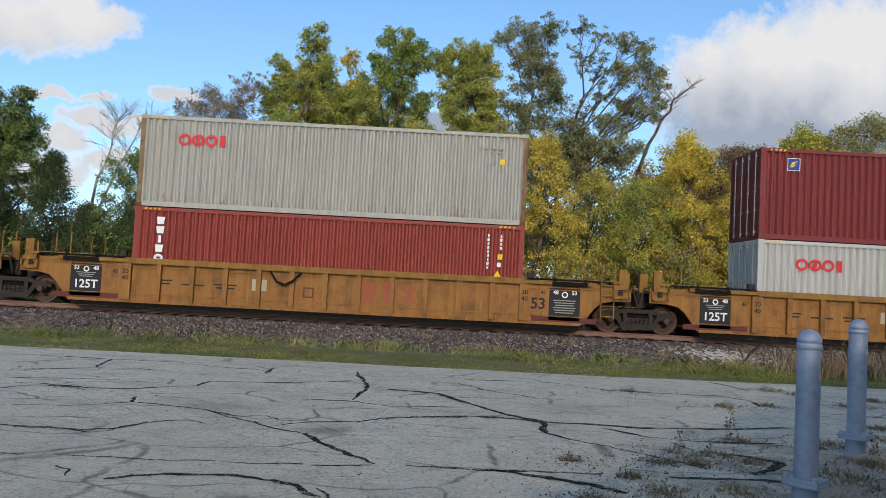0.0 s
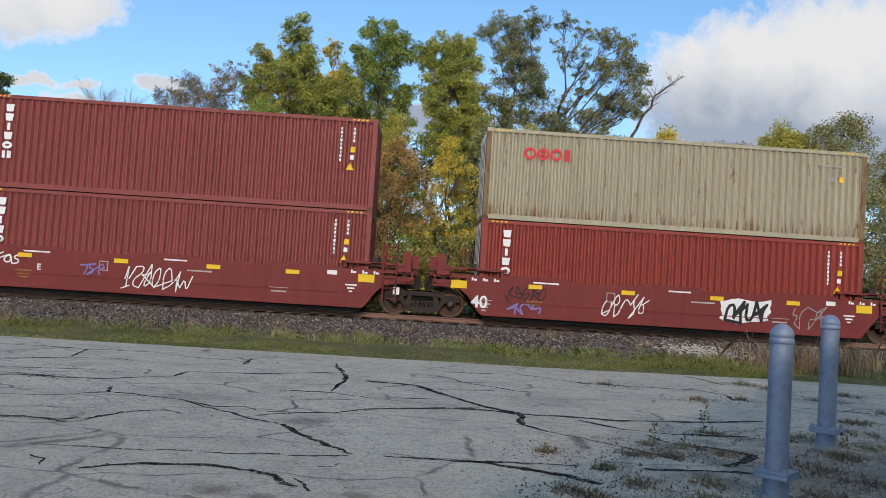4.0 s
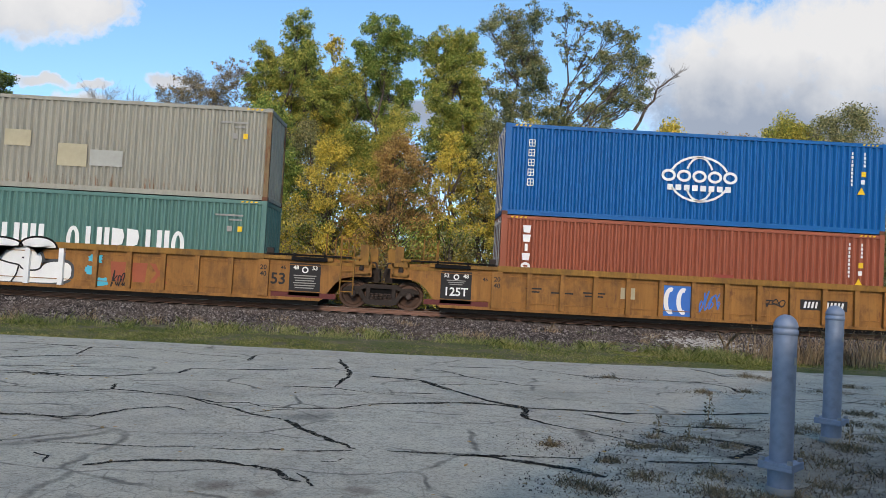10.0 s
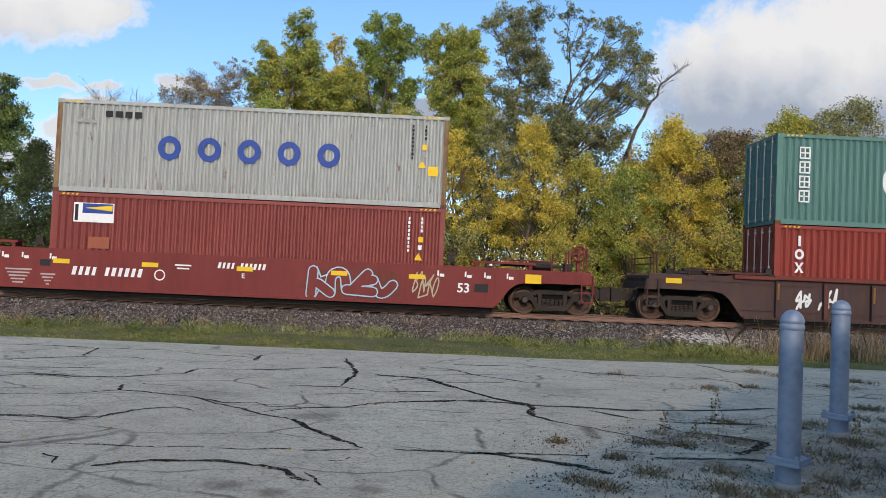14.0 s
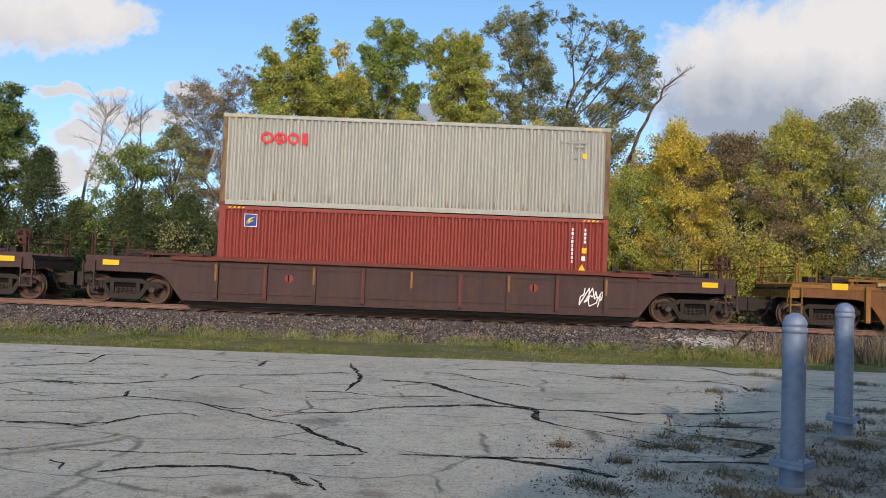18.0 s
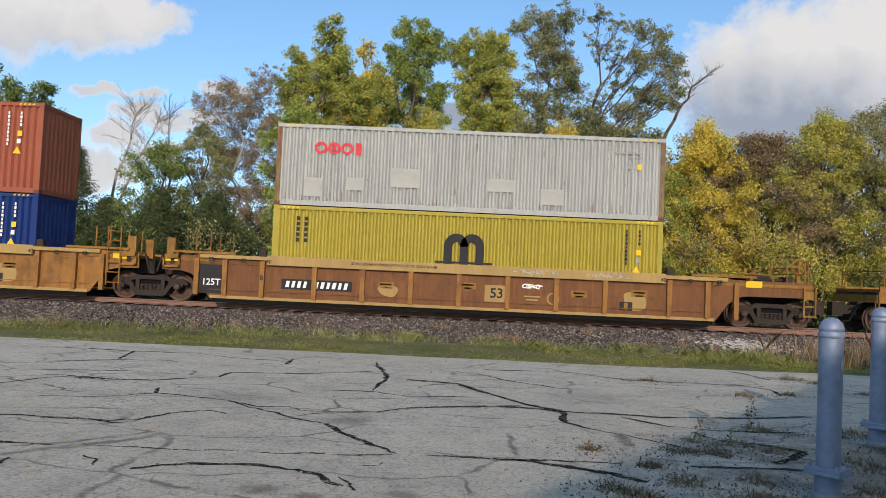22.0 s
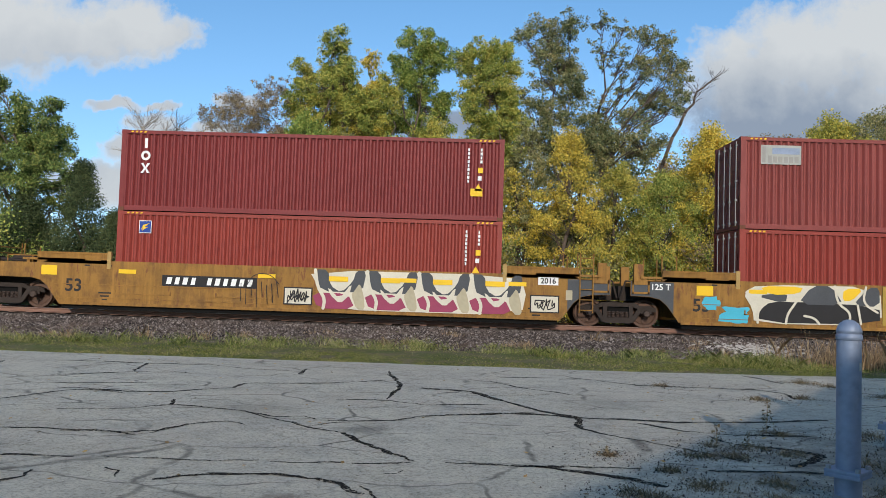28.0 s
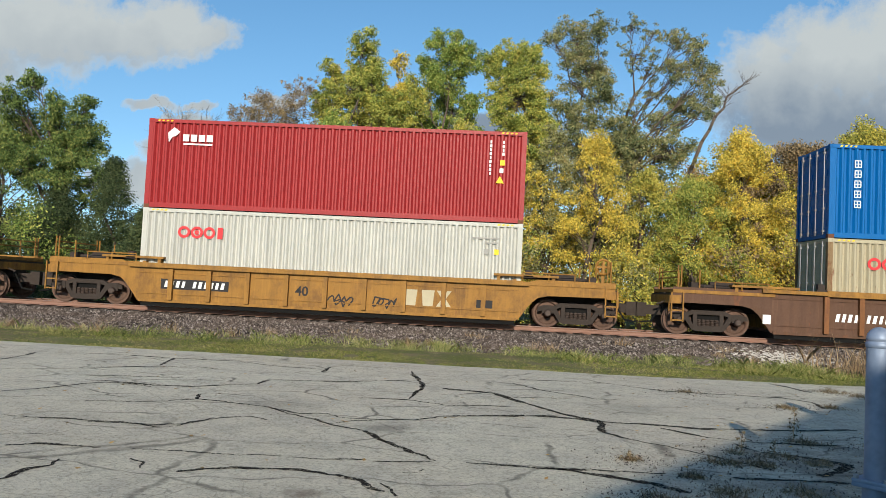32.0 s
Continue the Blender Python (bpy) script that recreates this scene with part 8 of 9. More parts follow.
        spray(c, [(-0.08, 0.78), (1.05, 0.78), (1.3, 0.3), (0.12, 0.29)], M_MAROON, 0.028, "maroon graffiti shapes", (x, 0.0), 1)
        spray(c, [(1.28, 0.9), (1.42, 1.12), (1.56, 0.7), (1.6, 0.29), (1.34, 0.29), (1.16, 0.75)], M_TAN, 0.031, "gold graffiti shapes", (x, 0.0), 1)
        spray(c, [(0.42, 0.98), (0.8, 0.6), (1.18, 1.12), (1.1, 0.72), (0.82, 0.45), (0.5, 0.72)], M_CREAM, 0.034, "", (x, 0.0), 1)
        strokes(c, [[(0.02, 1.48), (0.1, 0.95), (0.35, 0.6), (0.3, 0.3)]], 0.1, M_CREAM, 0.036, "cream graffiti lines", (x, 0.0))
        dec(c, x + 0.75, 1.22, flat(0.6, 0.16), M_YEL, "reflective yellow strip", "reflector", 0.042)
    dec(c, 7.55, 1.36, flat(0.62, 0.24), M_WHITE, "white date label", "label", 0.006)
    word(c, 7.55, 1.36, "2016", 0.24, M_INK, lift=0.012)
    for x in (-0.2, 7.45):
        dec(c, x, 0.65, flat(0.9, 0.55), M_INK, "", "graffiti", 0.026)
        dec(c, x, 0.65, flat(0.82, 0.47), M_CREAM, "framed tag", "graffiti", 0.03)
        dec(c, x, 0.65, scrawl(180 + int(x), 0.7, 0.36, 0.035, 7), M_INK, "", "graffiti", 0.034)
    strokes(c, [[(-2.0 + 0.16 * k, 1.0 + 0.06 * math.sin(k * 2.1)), (-2.0 + 0.17 * k, 0.45 + 0.2 * math.sin(k * 3.7))] for k in range(8)] + [[(-1.8, 0.95), (-1.6, 1.3), (-1.1, 1.32), (-0.8, 1.0)]], 0.022, M_INK, 0.024, "black sprayed drips")
    a, b = stack(21, redbox("brick"), redbox("maroon"), HC, STD)
    box_badge(a, -5.2, HC - 0.5)
    stacked_mark(b, -5.3, STD - 0.42, "iox", 0.4, 0.3)
    mark(b, 5.25, STD - 1.7, flat(0.38, 0.24), M_YEL, "yellow notice")
    c = cars[1]
    spray(c, [(-6.05, 1.2), (-5.6, 1.46), (-1.9, 1.5), (-1.84, 0.32), (-5.7, 0.27), (-5.75, 0.7)], M_CREAM, 0.024, "cream graffiti ground", steps=1)
    spray(c, [(-5.62, 0.3), (-5.5, 0.85), (-4.9, 0.98), (-1.92, 0.92), (-1.9, 0.36)], M_INK, 0.028, "black graffiti shapes", steps=1)
    for o in ([(-4.4, 0.9), (-3.95, 1.48), (-3.35, 1.48), (-3.0, 0.9)], [(-2.75, 0.9), (-2.25, 1.48), (-1.93, 1.48), (-1.92, 0.9)], [(-5.7, 1.12), (-4.75, 0.9), (-4.7, 1.25)]):
        spray(c, o, M_GRAPHITE, 0.03, "charcoal graffiti shapes", steps=1)
    for o in ([(-5.6, 1.42), (-4.2, 1.44), (-4.35, 1.22), (-5.2, 1.15)], [(-3.0, 1.42), (-2.4, 1.44), (-2.75, 1.05), (-3.05, 1.05)]):
        spray(c, o, M_YEL, 0.033, "yellow graffiti shapes", steps=1)
    strokes(c, [[(-5.95, 1.2), (-5.5, 0.98), (-5.2, 1.0), (-5.6, 0.7), (-5.6, 0.3)], [(-4.2, 1.42), (-4.45, 0.95), (-4.7, 0.6), (-4.75, 0.3)], [(-3.28, 1.48), (-3.2, 0.95), (-2.8, 0.7), (-2.85, 0.33)], [(-2.35, 1.48), (-2.45, 1.0), (-2.0, 0.72)], [(-4.2, 0.55), (-3.9, 0.5), (-3.75, 0.32)], [(-2.6, 0.92), (-2.5, 0.36)]], 0.07, M_CREAM, 0.038, "cream graffiti lines")
    for x, z, w, h, k in ((-7.0, 0.85, 0.5, 0.4, 1), (-6.3, 0.5, 0.9, 0.5, 2), (2.0, 0.5, 0.8, 0.5, 3), (6.5, 0.82, 0.6, 0.4, 4), (5.8, 0.48, 0.8, 0.4, 5), (1.75, 0.8, 0.4, 0.25, 6)):
        dec(c, x, z, blot(205 + k, w, h), M_CYAN, "cyan graffiti blot", "graffiti", 0.004)
    dec(c, -0.18, 0.92, flat(3.3, 1.18), P["car_lemon"], "pale yellow repainted panel", "patch", 0.022)
    FACE[c] -= 0.03
    three_letters(c, -0.75, 1.0, 0.85, M_PINK)
    FACE[c] += 0.03
    for k, o in enumerate(([(2.15, 1.42), (2.25, 0.3), (2.8, 0.32), (2.75, 0.72), (3.2, 0.85), (3.25, 1.35), (2.8, 1.52)], [(3.05, 0.4), (3.1, 1.3), (3.5, 1.5), (3.85, 1.3), (3.95, 0.5), (3.5, 0.3)], [(3.9, 1.15), (3.95, 1.5), (5.15, 1.48), (5.1, 1.12), (4.65, 1.05), (4.6, 0.32), (4.1, 0.32), (4.15, 1.05)], [(4.75, 0.3), (4.7, 0.62), (5.2, 0.75), (4.9, 1.0), (5.2, 1.42), (5.7, 1.3), (5.45, 1.05), (5.75, 0.7), (5.45, 0.32)])):
        outlined(c, o, M_MAUVE, M_INK, 0.055, 0.024 + 0.006 * (k % 2), "fat grey-pink graffiti shape")
        strokes(c, [[(p[0], p[1]) for p in o[:4]]], 0.03, M_WHITE, 0.038, "white graffiti line")
    for x, z in ((2.5, 1.05), (3.5, 0.95), (4.4, 0.95), (5.2, 0.5)):
        dec(c, x, z, ring(0.16, 0.17, 0.04), M_TAN, "", "graffiti", 0.036)
    dec(c, 4.95, 1.3, flat(0.95, 0.42), M_YEL, "yellow square", "reflector", 0.04)
    dec(c, 7.2, 1.3, flat(0.62, 0.42), M_YEL, "yellow square", "reflector", 0.006)
    a, b = stack(22, redbox("brick"), redbox("rose"))
    beacon_badge(b, -4.85, HC - 0.55, 2)
    for x, z, w, h in ((3.9, 1.2, 0.5, 0.9), (4.4, 1.5, 0.4, 0.8), (3.6, 0.9, 0.4, 0.5)):
        patch(b, x, z, w, h, P["terra"], int(x * 3) % 4)
    c = cars[2]
    spray(c, [(-5.55, 0.28), (-5.4, 0.75), (-5.15, 1.3), (-4.2, 1.52), (-3.2, 1.52), (-2.78, 1.1), (-2.72, 0.27)], M_GRAPHITE, 0.024, "black and silver graffiti", steps=1)
    spray(c, [(-5.5, 0.3), (-5.2, 0.72), (-4.3, 0.85), (-2.76, 0.8), (-2.74, 0.3)], M_INK, 0.028, "", steps=1)
    for o in ([(-5.05, 1.2), (-4.4, 1.12), (-4.22, 1.5), (-4.15, 1.12), (-4.5, 1.0), (-5.0, 1.02)], [(-5.1, 0.95), (-5.05, 0.6), (-4.6, 0.55), (-4.25, 0.84), (-4.6, 0.68), (-4.95, 0.72)], [(-4.3, 0.29), (-3.95, 0.72), (-3.75, 0.4), (-2.78, 0.42), (-2.76, 0.29)]):
        spray(c, o, M_CREAM, 0.032, "silver graffiti shapes", steps=1)
    dec(c, -3.35, 1.05, ring(0.5, 0.3, 0.09), M_CREAM, "silver graffiti ring", "graffiti", 0.034)
    dec(c, -3.35, 0.95, flat(0.2, 0.4), M_CREAM, "", "graffiti", 0.034)
    strokes(c, [[(-5.55, 0.3), (-5.4, 0.75), (-5.1, 1.0)], [(-6.1, 0.5), (-5.95, 0.35), (-5.6, 0.45)], [(-2.75, 0.3), (-2.8, 1.1), (-3.0, 1.35)]], 0.05, M_CREAM, 0.036, "silver graffiti lines")
    dec(c, -3.3, 1.22, flat(0.62, 0.36), M_YEL, "yellow square", "reflector", 0.04)
    dec(c, -5.55, 1.25, flat(0.85, 0.42), P["car_lemon"], "pale yellow patch", "patch", 0.04)
    dec(c, -5.75, 1.22, flat(0.5, 0.14), M_YEL, "reflective yellow strip", "reflector", 0.046)
    strokes(c, [[(-2.3 + 0.2 * k, 1.42), (-2.3 + 0.2 * k, 1.12)] for k in range(4)] + [[(-2.4, 1.05), (-1.6, 1.02)]], 0.03, M_INK, 0.024, "black sprayed tag")
    for x, z, w, h, m in ((-1.5, 1.2, 2.6, 0.5, "car_gold"), (1.0, 0.85, 0.9, 1.1, "car_gold"), (7.0, 1.05, 1.2, 0.7, "car_pale")):
        dec(c, x, z, flat(w, h), P[m], "faded repainted patch", "patch")
    FACE[c] -= 0.006
    number_plate(c, 3.8, 0.95, 2.8, True, 0.22)
    word(c, 1.7, 0.95, "B", 0.3)
    dec(c, 8.3, 1.0, flat(0.6, 0.75), M_TAN)
    part("side_panel", Mesh().plate([(-1.0, 1.55), (-0.8, 1.62), (1.0, 1.62), (1.2, 1.55)], -1.4, -1.35), P["car_gold"], c)
    part("side_panel", Mesh().plate([(2.2, 1.55), (2.4, 1.62), (4.2, 1.62), (4.4, 1.55)], -1.4, -1.35), P["car_gold"], c)
    a, b = stack(23, oocl("white"), redbox("terra"))
    emblem_rings(a, HC)
    triton(b, HC, True)
    # 24, 25
    c = well_car(U[24], "yellow ribbed forty-foot well car", FORTY, "EE", False)
    number_plate(c, -4.2, 0.75, 2.0, True, 0.2)
    word(c, -0.75, 0.72, "40", 0.42)
    small_print(c, -3.0, 1.32, 2.0, 1)
    for k, x in enumerate((0.5, 1.9)):
        dec(c, x, 0.5, scrawl(240 + k, 0.9, 0.3, 0.045, 5), M_INK, "black sprayed tag", "graffiti")
    three_letters(c, 2.7, 0.72, 0.75, M_TAN)
    dec(c, 5.0, 0.62, flat(0.5, 0.25), M_INK, "dark data plate")
    a, b = stack(24, oocl("white"), redbox("scarlet"))
    emblem_rings(a, HC)
    leafy = cached("plume", lambda: Mesh().plate([(-0.16, -0.22), (-0.2, 0.1), (0.0, 0.28), (0.2, 0.14), (0.08, 0.02), (-0.06, -0.04)], -0.004, 0).done("plume"))
    mark(b, -5.25, HC - 0.55, leafy, M_WHITE, "white plume emblem")
    for k in range(4):
        mark(b, -4.85 + 0.26 * k, HC - 0.6, flat(0.2, 0.22), M_WHITE)
    mark(b, -4.45, HC - 0.8, flat(0.95, 0.05), M_WHITE)
    c = well_car(U[25], L_BRN, dict(BROWN, rib="car_ochre", chord="car_gold", deck="car_gold"), "EE")
    number_plate(c, -4.9, 0.75, 2.0, False, 0.24)
    dec(c, -7.9, 0.6, flat(0.24, 0.28), M_WHITE)
    a, b = stack(25, oocl("tan", "w"), bluebox())
    emblem_rings(a, HC)
    emblem_globe(b, 0.1, HC - 1.45, 1.2)
    glyph_column(b, -5.25, HC - 0.6)


def big_word(c, x, z, kinds, h, w, step):
    """Tall white word-mark as plain rings and bars."""
    for i, k in enumerate(kinds):
        xx = x + i * step
        if k in "cgs":
            mark(c, xx, z, ring(w * 0.48, h * 0.5, w * 0.3), M_WHITE, "white block sign")
        elif k == "i":
            mark(c, xx, z, flat(w * 0.34, h), M_WHITE, "white block sign")
        elif k == "p":
            mark(c, xx, z, cached(("pennant", w, h), lambda: Mesh().plate([(-w * 0.45, -h / 2), (-w * 0.12, -h / 2), (-w * 0.12, -h * 0.1), (w * 0.32, -h * 0.04), (w * 0.45, h * 0.22), (w * 0.32, h * 0.46), (-w * 0.45, h / 2)], -0.004, 0).done("pennant")), M_WHITE, "white block sign")
        else:
            for s in (-1, 1):
                mark(c, xx + s * w * 0.27, z, flat(w * 0.36, h), M_WHITE, "white block sign")


def blue_rings(c, x):
    """Five big dark blue ring letters, a small dark sign and a badge."""
    for k in range(5):
        mark(c, x + 1.24 * (k - 1), HC - 1.4, ring(0.36, 0.38, 0.19, 0, 360), M_NAVY, "dark blue ring")
    for k in range(4):
        mark(c, -4.5 + 0.3 * k, HC - 0.42, flat(0.22, 0.2), M_INK)
    mark(c, -5.2, HC - 0.42, ring(0.2, 0.24, 0.03), M_GREY)
    mark(c, -5.2, HC - 0.68, flat(0.68, 0.09), M_GREY)
    mark(c, 5.65, HC - 1.75, flat(0.32, 0.3), M_YEL, "yellow notice")


build_train()

# ---------------------------------------------------------------- the lot: bollards, weeds, wall
def bollard(x, y, top, r, label):
    b = thing("bollard", (x, y, 0), label, "bollard", "steel bollards")
    part("footing", Mesh().lathe([(0.0, 0.0), (r * 1.3, 0.0), (r * 1.25, 0.02), (r * 1.22, 0.06), (0.0, 0.06)], 24).done("footing", True), M_CONC, b)
    low = part("sleeve", Mesh().lathe([(r * 1.1, 0.05), (r * 1.1, 0.2)], 28).done("sleeve", True), M_GALV, b)
    f = r * 1.47
    plate = Mesh()
    o = [(-f, -f), (f, -f), (f, f), (-f, f)]
    plate.v = [(a * k, c * k, z) for z, k in ((0.2, 0.985), (0.206, 1.0), (0.222, 1.0), (0.228, 0.985), (0.232, 0.985), (0.238, 1.0), (0.252, 1.0), (0.258, 0.985)) for a, c in o]
    plate.f = [(4 * k + i, 4 * k + (i + 1) % 4, 4 * k + 4 + (i + 1) % 4, 4 * k + 4 + i) for k in range(7) for i in range(4)] + [(3, 2, 1, 0), (28, 29, 30, 31)]
    base = part("base_plate", plate, M_GALV, b, "square bolted base plate")
    base.rotation_euler = (0, 0, radians(-46))
    bolt = cached("bolt", lambda: Mesh().lathe([(0.0, 0.03), (0.02, 0.03), (0.022, 0.0)], 6).done("bolt"))
    for a, c in o:
        part("bolt", bolt, M_ROD, base, at=(a * 0.82, c * 0.82, 0.256))
    part("post", Mesh().lathe([(r, 0.256), (r, top - 0.17), (r * 1.0, top - 0.16)], 32).done("post", True), M_GALV, b)
    prof = [(r * 1.02, top - 0.16), (r * 1.07, top - 0.158), (r * 1.07, top - 0.12), (r * 1.0, top - 0.116), (r * 1.0, top - 0.104), (r * 1.05, top - 0.1)]
    prof += [(r * 1.05 * math.cos(t), top - 0.1 + 0.1 * math.sin(t)) for t in (0.2, 0.5, 0.8, 1.1, 1.35, 1.56)]
    part("cap", Mesh().lathe(prof, 32).done("cap", True), M_GALV, b, "domed cap with a raised band")
    tag = part("tag", Mesh().box(-0.012, 0.012, -0.004, 0, -0.03, 0.03), M_PALE, b, "small pale tag", (r * 0.55, -r * 0.86, top - 0.36))
    tag.rotation_euler = (0, 0, radians(32))


bollard(2.91, 5.94, 1.405, 0.088, "tall grey galvanised steel bollard with domed cap")
bollard(4.52, 8.16, 1.475, 0.092, "tall grey galvanised steel bollard behind its twin")


def building():
    """The low building beside which the camera stands: only its shadow falls into view."""
    cot = 1 / math.tan(radians(SUN_EL))
    h = 4.6
    ux, uy = 0.588, 0.809
    ox, oy = 0.7 - h * cot * math.sin(radians(SUN_AZ)), 5.87 - h * cot * math.cos(radians(SUN_AZ))
    b = thing("building", (ox, oy, -0.02), "plain low block building beside the lot", "building", kind="structure")
    o = []
    for s, d in ((-6, 0), (16, 0), (16, 12), (-6, 12)):
        o.append((ux * s + uy * d, uy * s - ux * d))
    m = Mesh()
    m.v = [(x, y, z) for z in (0, h) for x, y in o]
    m.f = [(0, 1, 5, 4), (1, 2, 6, 5), (2, 3, 7, 6), (3, 0, 4, 7), (4, 5, 6, 7), (3, 2, 1, 0)]
    part("wall", m, M_WALL, b)


building()


def lot_weeds():
    """Dry weeds and dirt that grow in the cracks by the bollards."""
    flat_ground = lambda y: 0.0
    rng = np.random.default_rng(9)
    spots = [(1.31, 5.94, 0.22), (1.41, 5.75, 0.2), (1.94, 6.24, 0.24), (2.62, 6.4, 0.24), (2.3, 5.85, 0.3), (2.6, 5.72, 0.3), (2.91, 7.86, 0.2), (2.55, 7.95, 0.12), (2.26, 7.42, 0.22), (3.21, 7.6, 0.16), (3.48, 8.73, 0.22),
             (1.77, 6.75, 0.12), (2.56, 7.43, 0.18), (3.88, 7.08, 0.45), (4.5, 7.79, 0.4), (4.61, 8.81, 0.3), (5.56, 9.25, 0.35), (6.01, 10.13, 0.3), (4.24, 8.6, 0.2), (3.43, 6.16, 0.35), (3.05, 5.85, 0.2), (6.15, 14.03, 0.3), (6.5, 13.6, 0.25),
             (6.78, 12.32, 0.3), (4.4, 11.6, 0.2), (4.1, 6.6, 0.35), (5.2, 8.4, 0.35), (7.2, 11.2, 0.3), (1.35, 7.3, 0.1), (5.2, 11.9, 0.18), (3.3, 12.85, 0.15), (7.6, 13.2, 0.3)]
    v = []
    for x, y, r in spots:
        n = int(1500 * r)
        p = np.stack([x + rng.normal(0, r * 0.62, n), y + rng.normal(0, r * 0.4, n), np.zeros(n)], 1)
        d = np.hypot(p[:, 0] - x, p[:, 1] - y)
        keep = np.array([noise.noise((a * 6, b * 6, 3.0)) > -0.12 for a, b, _ in p])
        p, d = p[keep], d[keep]
        n = len(p)
        h = (0.02 + 0.075 * rng.random(n) ** 2) * np.clip(1.4 - d / r, 0.4, 1.4)
        a = rng.uniform(0, 6.28, n)
        s = np.stack([np.cos(a), np.sin(a), 0 * a], 1) * 0.004
        lean = np.stack([rng.normal(0, 0.9, n) * h, rng.normal(0, 0.9, n) * h, h], 1)
        v.append(np.stack([p - s, p + s, p + lean * 0.6 + s * 0.8, p + lean], 1).reshape(-1, 3))
    part("lot_weeds", quads("lot_weeds", np.concatenate(v)), WEED, None, "low dry weeds growing from cracks in the lot", kind="stuff")
    # gravel and dry litter that have gathered round them
    n = 5200
    k = rng.integers(0, len(spots), n)
    sp = np.array(spots)[k]
    p = np.stack([sp[:, 0] + rng.normal(0, 0.3, n), sp[:, 1] + rng.normal(0, 0.25, n), np.full(n, 0.006)], 1)
    a = rng.uniform(0, 6.28, n)
    s = 0.003 + 0.01 * rng.random(n) ** 3
    q = []
    for j in range(4):
        q.append(p + np.stack([np.cos(a + 1.57 * j) * s, np.sin(a + 1.57 * j) * s * 0.8, -0.006 + 0 * s], 1))
    tip = p + np.stack([0 * s, 0 * s, s * 0.7], 1)
    faces = np.stack([np.stack([q[j], q[(j + 1) % 4], tip, tip + 0.0008], 1) for j in range(4)], 1)
    part("gravel", quads("gravel", faces.reshape(-1, 3)), M_STONE, None, "loose gravel and grit on the lot", kind="stuff")
    # pale rubble spilled at the edge of the ballast
    n = 900
    p = np.stack([rng.normal(7.6, 0.55, n), rng.normal(20.3, 0.75, n), np.zeros(n)], 1)
    p[:, 2] = [profile(b) + 0.02 for b in p[:, 1]]
    a = rng.uniform(0, 6.28, n)
    s = 0.02 + 0.07 * rng.random(n) ** 2
    q = [p + np.stack([np.cos(a + 1.57 * j) * s, np.sin(a + 1.57 * j) * s * 0.7, -0.03 + 0 * s], 1) for j in range(4)]
    tip = p + np.stack([0 * s, 0 * s, s * 0.6], 1)
    faces = np.stack([np.stack([q[j], q[(j + 1) % 4], tip + (q[(j + 1) % 4] - p) * 0.5, tip + (q[j] - p) * 0.5], 1) for j in range(4)] + [np.stack([tip + (q[j] - p) * 0.5 for j in range(4)], 1)], 1)
    part("rubble", quads("rubble", faces.reshape(-1, 3)), M_RUBBLE, None, "pale broken rubble beside the track", kind="stuff")
    n = 4200
    k = rng.integers(0, len(spots), n)
    sp = np.array(spots)[k]
    p = np.stack([sp[:, 0] + rng.normal(0, 1, n) * sp[:, 2] * 0.55, sp[:, 1] + rng.normal(0, 1, n) * sp[:, 2] * 0.45, 0.006 + 0.03 * rng.random(n)], 1)
    a = rng.uniform(0, 6.28, n)
    u = np.stack([np.cos(a), np.sin(a), rng.uniform(-0.2, 0.5, n)], 1) * (0.015 + 0.045 * rng.random(n))[:, None]
    w = np.stack([-np.sin(a), np.cos(a), 0 * a], 1) * 0.0025
    part("dry_litter", quads("dry_litter", np.stack([p - u, p + w, p + u, p - w], 1).reshape(-1, 3)), DRY, None, "dry brown stalks and litter between the weeds", kind="stuff")
    # one upright weed
    for x, y, h in ((3.43, 8.82, 0.4), (2.55, 7.9, 0.24), (1.32, 7.28, 0.1), (4.66, 8.05, 0.25), (2.9, 7.95, 0.14), (3.6, 7.0, 0.16)):
        root = thing("weed", (x, y, 0), "upright spindly green-brown weed in a crack", "weed", "weeds in the lot")
        m = Mesh().rod((0, 0, 0), (0.01, 0, h), 0.005, 5, 0.002)
        part("stem", m, DRY, root)
        n = int(220 * h)
        k = rng.random(n)
        a = rng.uniform(0, 6.28, n)
        rr = (0.03 + 0.16 * (1 - k) * h) * rng.random(n) ** 0.5
        p = np.stack([np.cos(a) * rr, np.sin(a) * rr, h * (0.1 + 0.9 * k)], 1)
        u = rng.normal(size=(n, 3))
        u /= np.linalg.norm(u, axis=1)[:, None]
        w = np.cross(u, rng.normal(size=(n, 3))) * 0.3
        part("leaves", quads("leaves", np.stack([p - u * 0.022, p + w * 0.02, p + u * 0.022, p - w * 0.02], 1).reshape(-1, 3)), WEED, root)
    # fallen leaves
    n = 260
    p = np.stack([rng.uniform(-7, 8, n), rng.uniform(4.5, 15, n), np.full(n, 0.012)], 1)
    a = rng.uniform(0, 6.28, n)
    u = np.stack([np.cos(a), np.sin(a), rng.uniform(-0.2, 0.3, n)], 1) * 0.028
    w = np.stack([-np.sin(a), np.cos(a), rng.uniform(-0.2, 0.3, n)], 1) * 0.018
    part("fallen_leaves", quads("fallen_leaves", np.stack([p - u, p + w, p + u, p - w], 1).reshape(-1, 3)), LEAF["rust"], None, "scattered fallen brown leaves", kind="stuff")


lot_weeds()

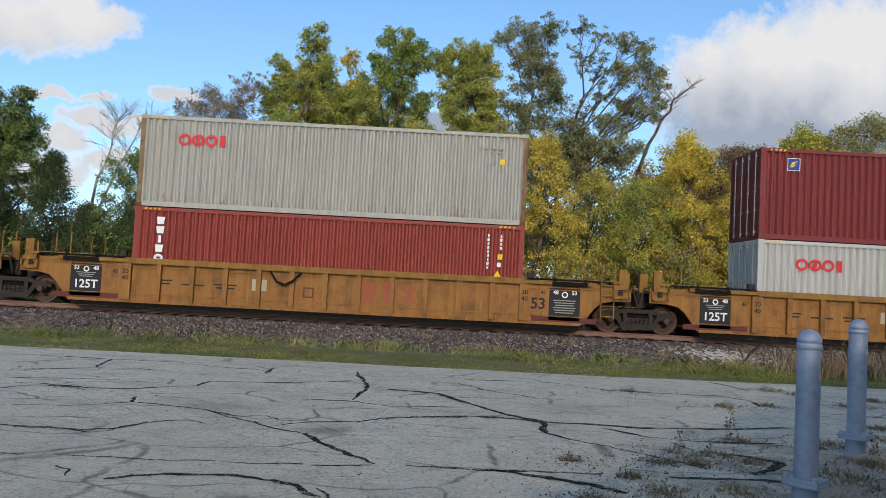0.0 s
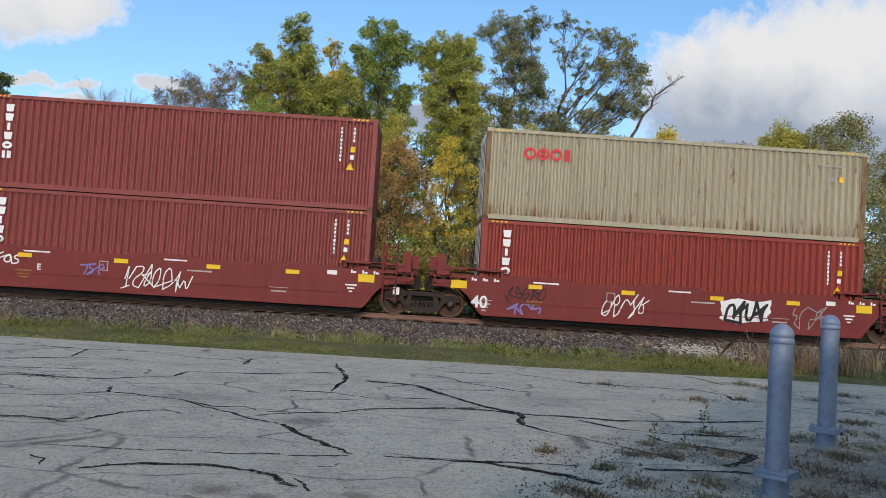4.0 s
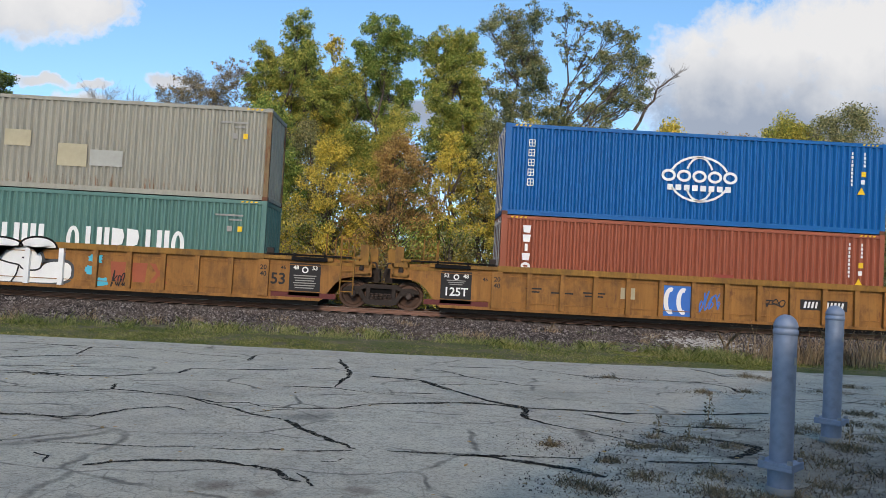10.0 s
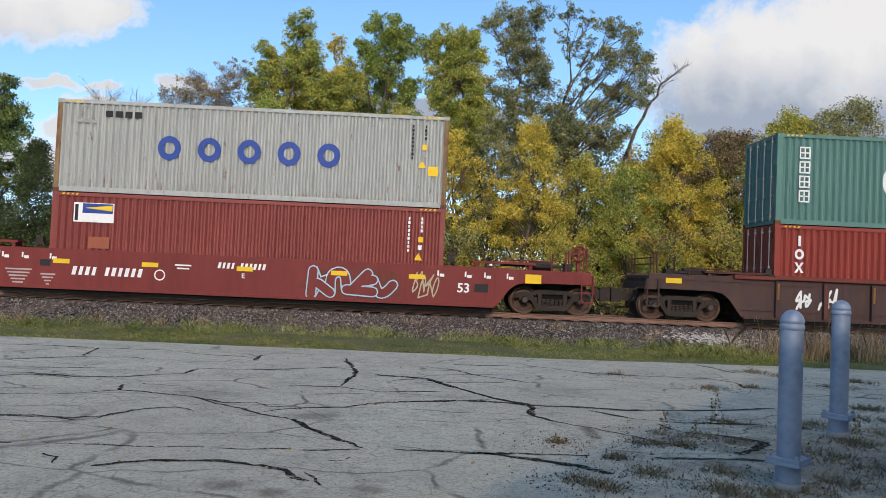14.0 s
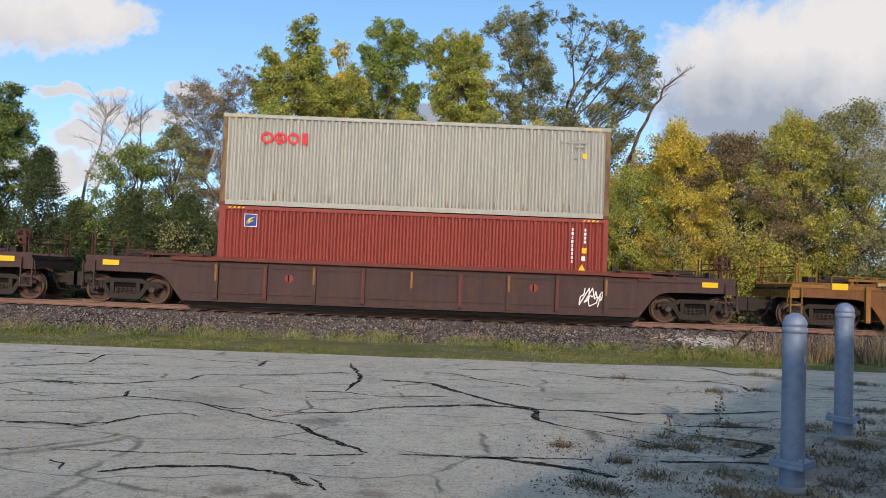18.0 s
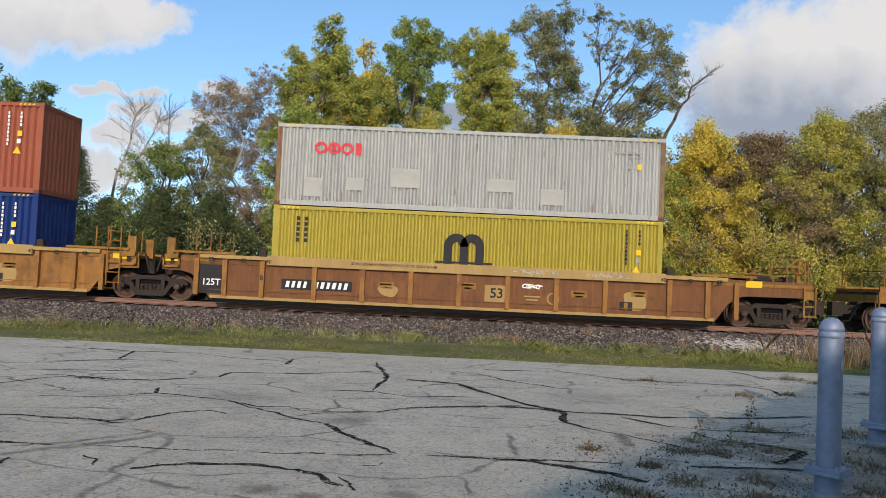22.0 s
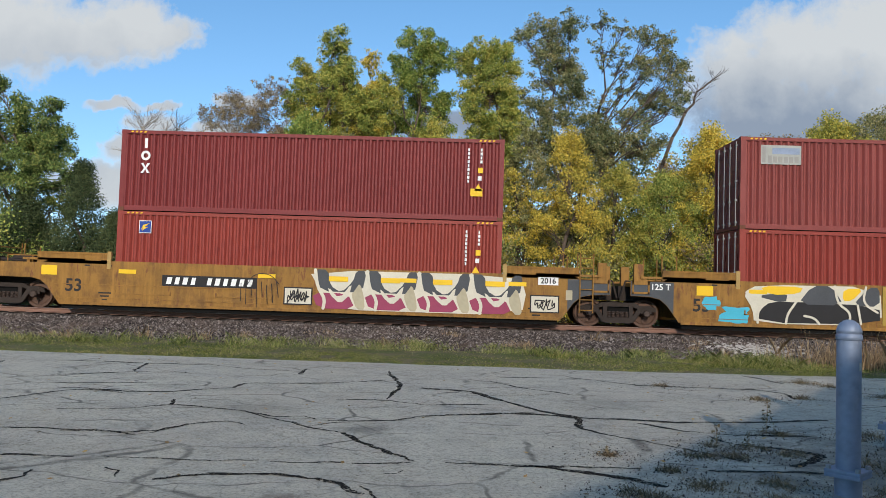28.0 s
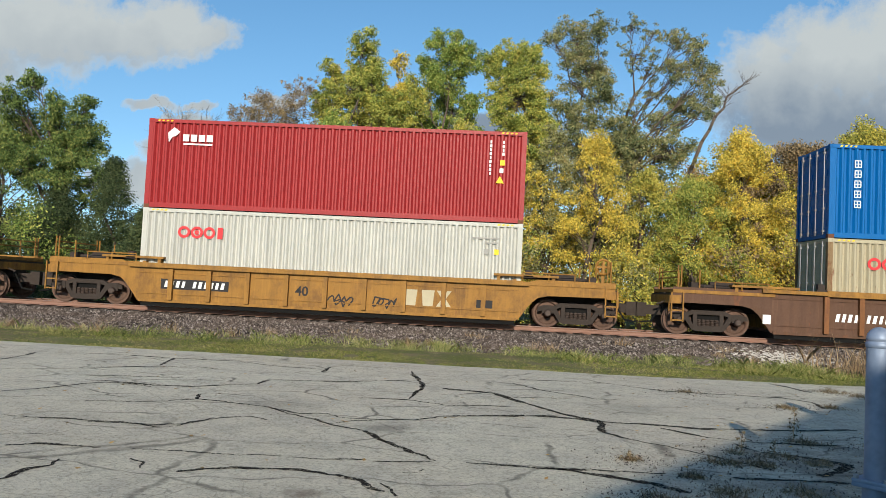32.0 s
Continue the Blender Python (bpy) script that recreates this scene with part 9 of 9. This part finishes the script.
# ---------------------------------------------------------------- clouds far behind
def cloud_sheet(name, puffs, label, wisps, base, span, most):
    m = Mesh()
    m.v = [(-4200, 0, -100), (4200, 0, -100), (4200, 0, 3200), (-4200, 0, 3200)]
    m.f = [(0, 1, 2, 3)]
    ob = part(name, m, cloud_material(name, puffs, wisps, base, span, most), None, label, (0, 3000 if wisps else 2900, 0))
    ob.visible_shadow = False
    return tagged(ob, "", "cloud", kind="structure")


CLOUD_W = cloud_sheet("cloud_bank_west", [(-1600, 940, 400, 150), (-1330, 945, 200, 110), (-1440, 990, 230, 120), (-1950, 960, 450, 230), (-1330, 575, 120, 60), (-1480, 655, 130, 34), (-1420, 480, 150, 60), (-1200, 545, 110, 40), (-1500, 360, 260, 90), (-1000, 705, 120, 34), (-1090, 590, 110, 36), (-1300, 660, 80, 24), (-1250, 420, 140, 60), (-2500, 800, 600, 260)],
                      "white and grey cumulus drifting over the wood", False, 900.0, 900.0, 0.1)
CLOUD_E = cloud_sheet("cloud_bank_east", [(1080, 880, 270, 200), (1330, 960, 330, 240), (1200, 730, 430, 220), (1720, 1020, 520, 340), (1650, 720, 640, 270), (2300, 950, 700, 470), (3000, 900, 700, 470), (-100, 640, 500, 60)],
                      "large bright cumulus with a grey base", True, 920.0, 480.0, 0.9)


def thin_cloud():
    """Thin cloud, never in view, added between the sun and the lot to dim and soften its light, drifting off with the
    others.
    """
    far = 950.0
    d = Vector((-math.sin(radians(SUN_AZ)) * math.cos(radians(SUN_EL)), -math.cos(radians(SUN_AZ)) * math.cos(radians(SUN_EL)), math.sin(radians(SUN_EL)))) * far
    m = Mesh()
    n = 40
    m.v = [(0, 0, 0)] + [(math.cos(6.2832 * i / n) * 500 * (1 + 0.1 * noise.noise((i * 0.5, 1, 1))), math.sin(6.2832 * i / n) * (300 if 2 * i > n else 950) * (1 + 0.15 * noise.noise((i * 0.4, 2, 1))), 0) for i in range(n)]
    m.f = [(0, 1 + i, 1 + (i + 1) % n) for i in range(n)]
    ob = part("thin_cloud", m, veil_material(), None, "thin pale cloud drifting off before the sun", tuple(d))
    return tagged(ob, "", "cloud", kind="structure"), d


VEIL, VEIL_AT = thin_cloud()


# ---------------------------------------------------------------- what moves
def motions():
    ends = (0.0, 8.0, 16.0, 24.0, 32.0)
    for c, u in CARS:
        walk(c, [(t, pose(u - SPEED * t, TRACK_Y, RAIL_Z)) for t in ends])
    for c, u, z in CONTAINERS:
        walk(c, [(t, pose(u - SPEED * t, TRACK_Y, z)) for t in ends])
    homes = {c: u for c, u in CARS}
    for w, d, off in WHEELS:
        u = homes[w.parent.parent] + off + d
        t0, t1 = (u - 16.5) / SPEED, (u + 16.5) / SPEED
        ks = [k for k in range(1, 32 * FPS) if t0 < k / FPS < t1]
        turn = lambda t: -math.degrees(SPEED * t / WHEEL_R)
        rows = [(0.0, pose(d, 0, WHEEL_R, 0, turn(ks[0] / FPS) if ks else 0.0, 0))]
        rows += [(k / FPS, pose(d, 0, WHEEL_R, 0, turn(k / FPS), 0)) for k in ks]
        rows.append((32.0, pose(d, 0, WHEEL_R, 0, turn(ks[-1] / FPS) if ks else 0.0, 0)))
        walk(w, rows)
    walk(CLOUD_W, [(0.0, pose(-60, 2900, 0)), (32.0, pose(130, 2900, 0))])
    walk(VEIL, [(t, pose(VEIL_AT.x + 15.5 * t, VEIL_AT.y, VEIL_AT.z, 90 - SUN_EL, 0, -SUN_AZ)) for t in (0.0, 16.0, 32.0)])
    walk(CLOUD_E, [(0.0, pose(0, 3000, 0)), (32.0, pose(15, 3000, 0))])


motions()
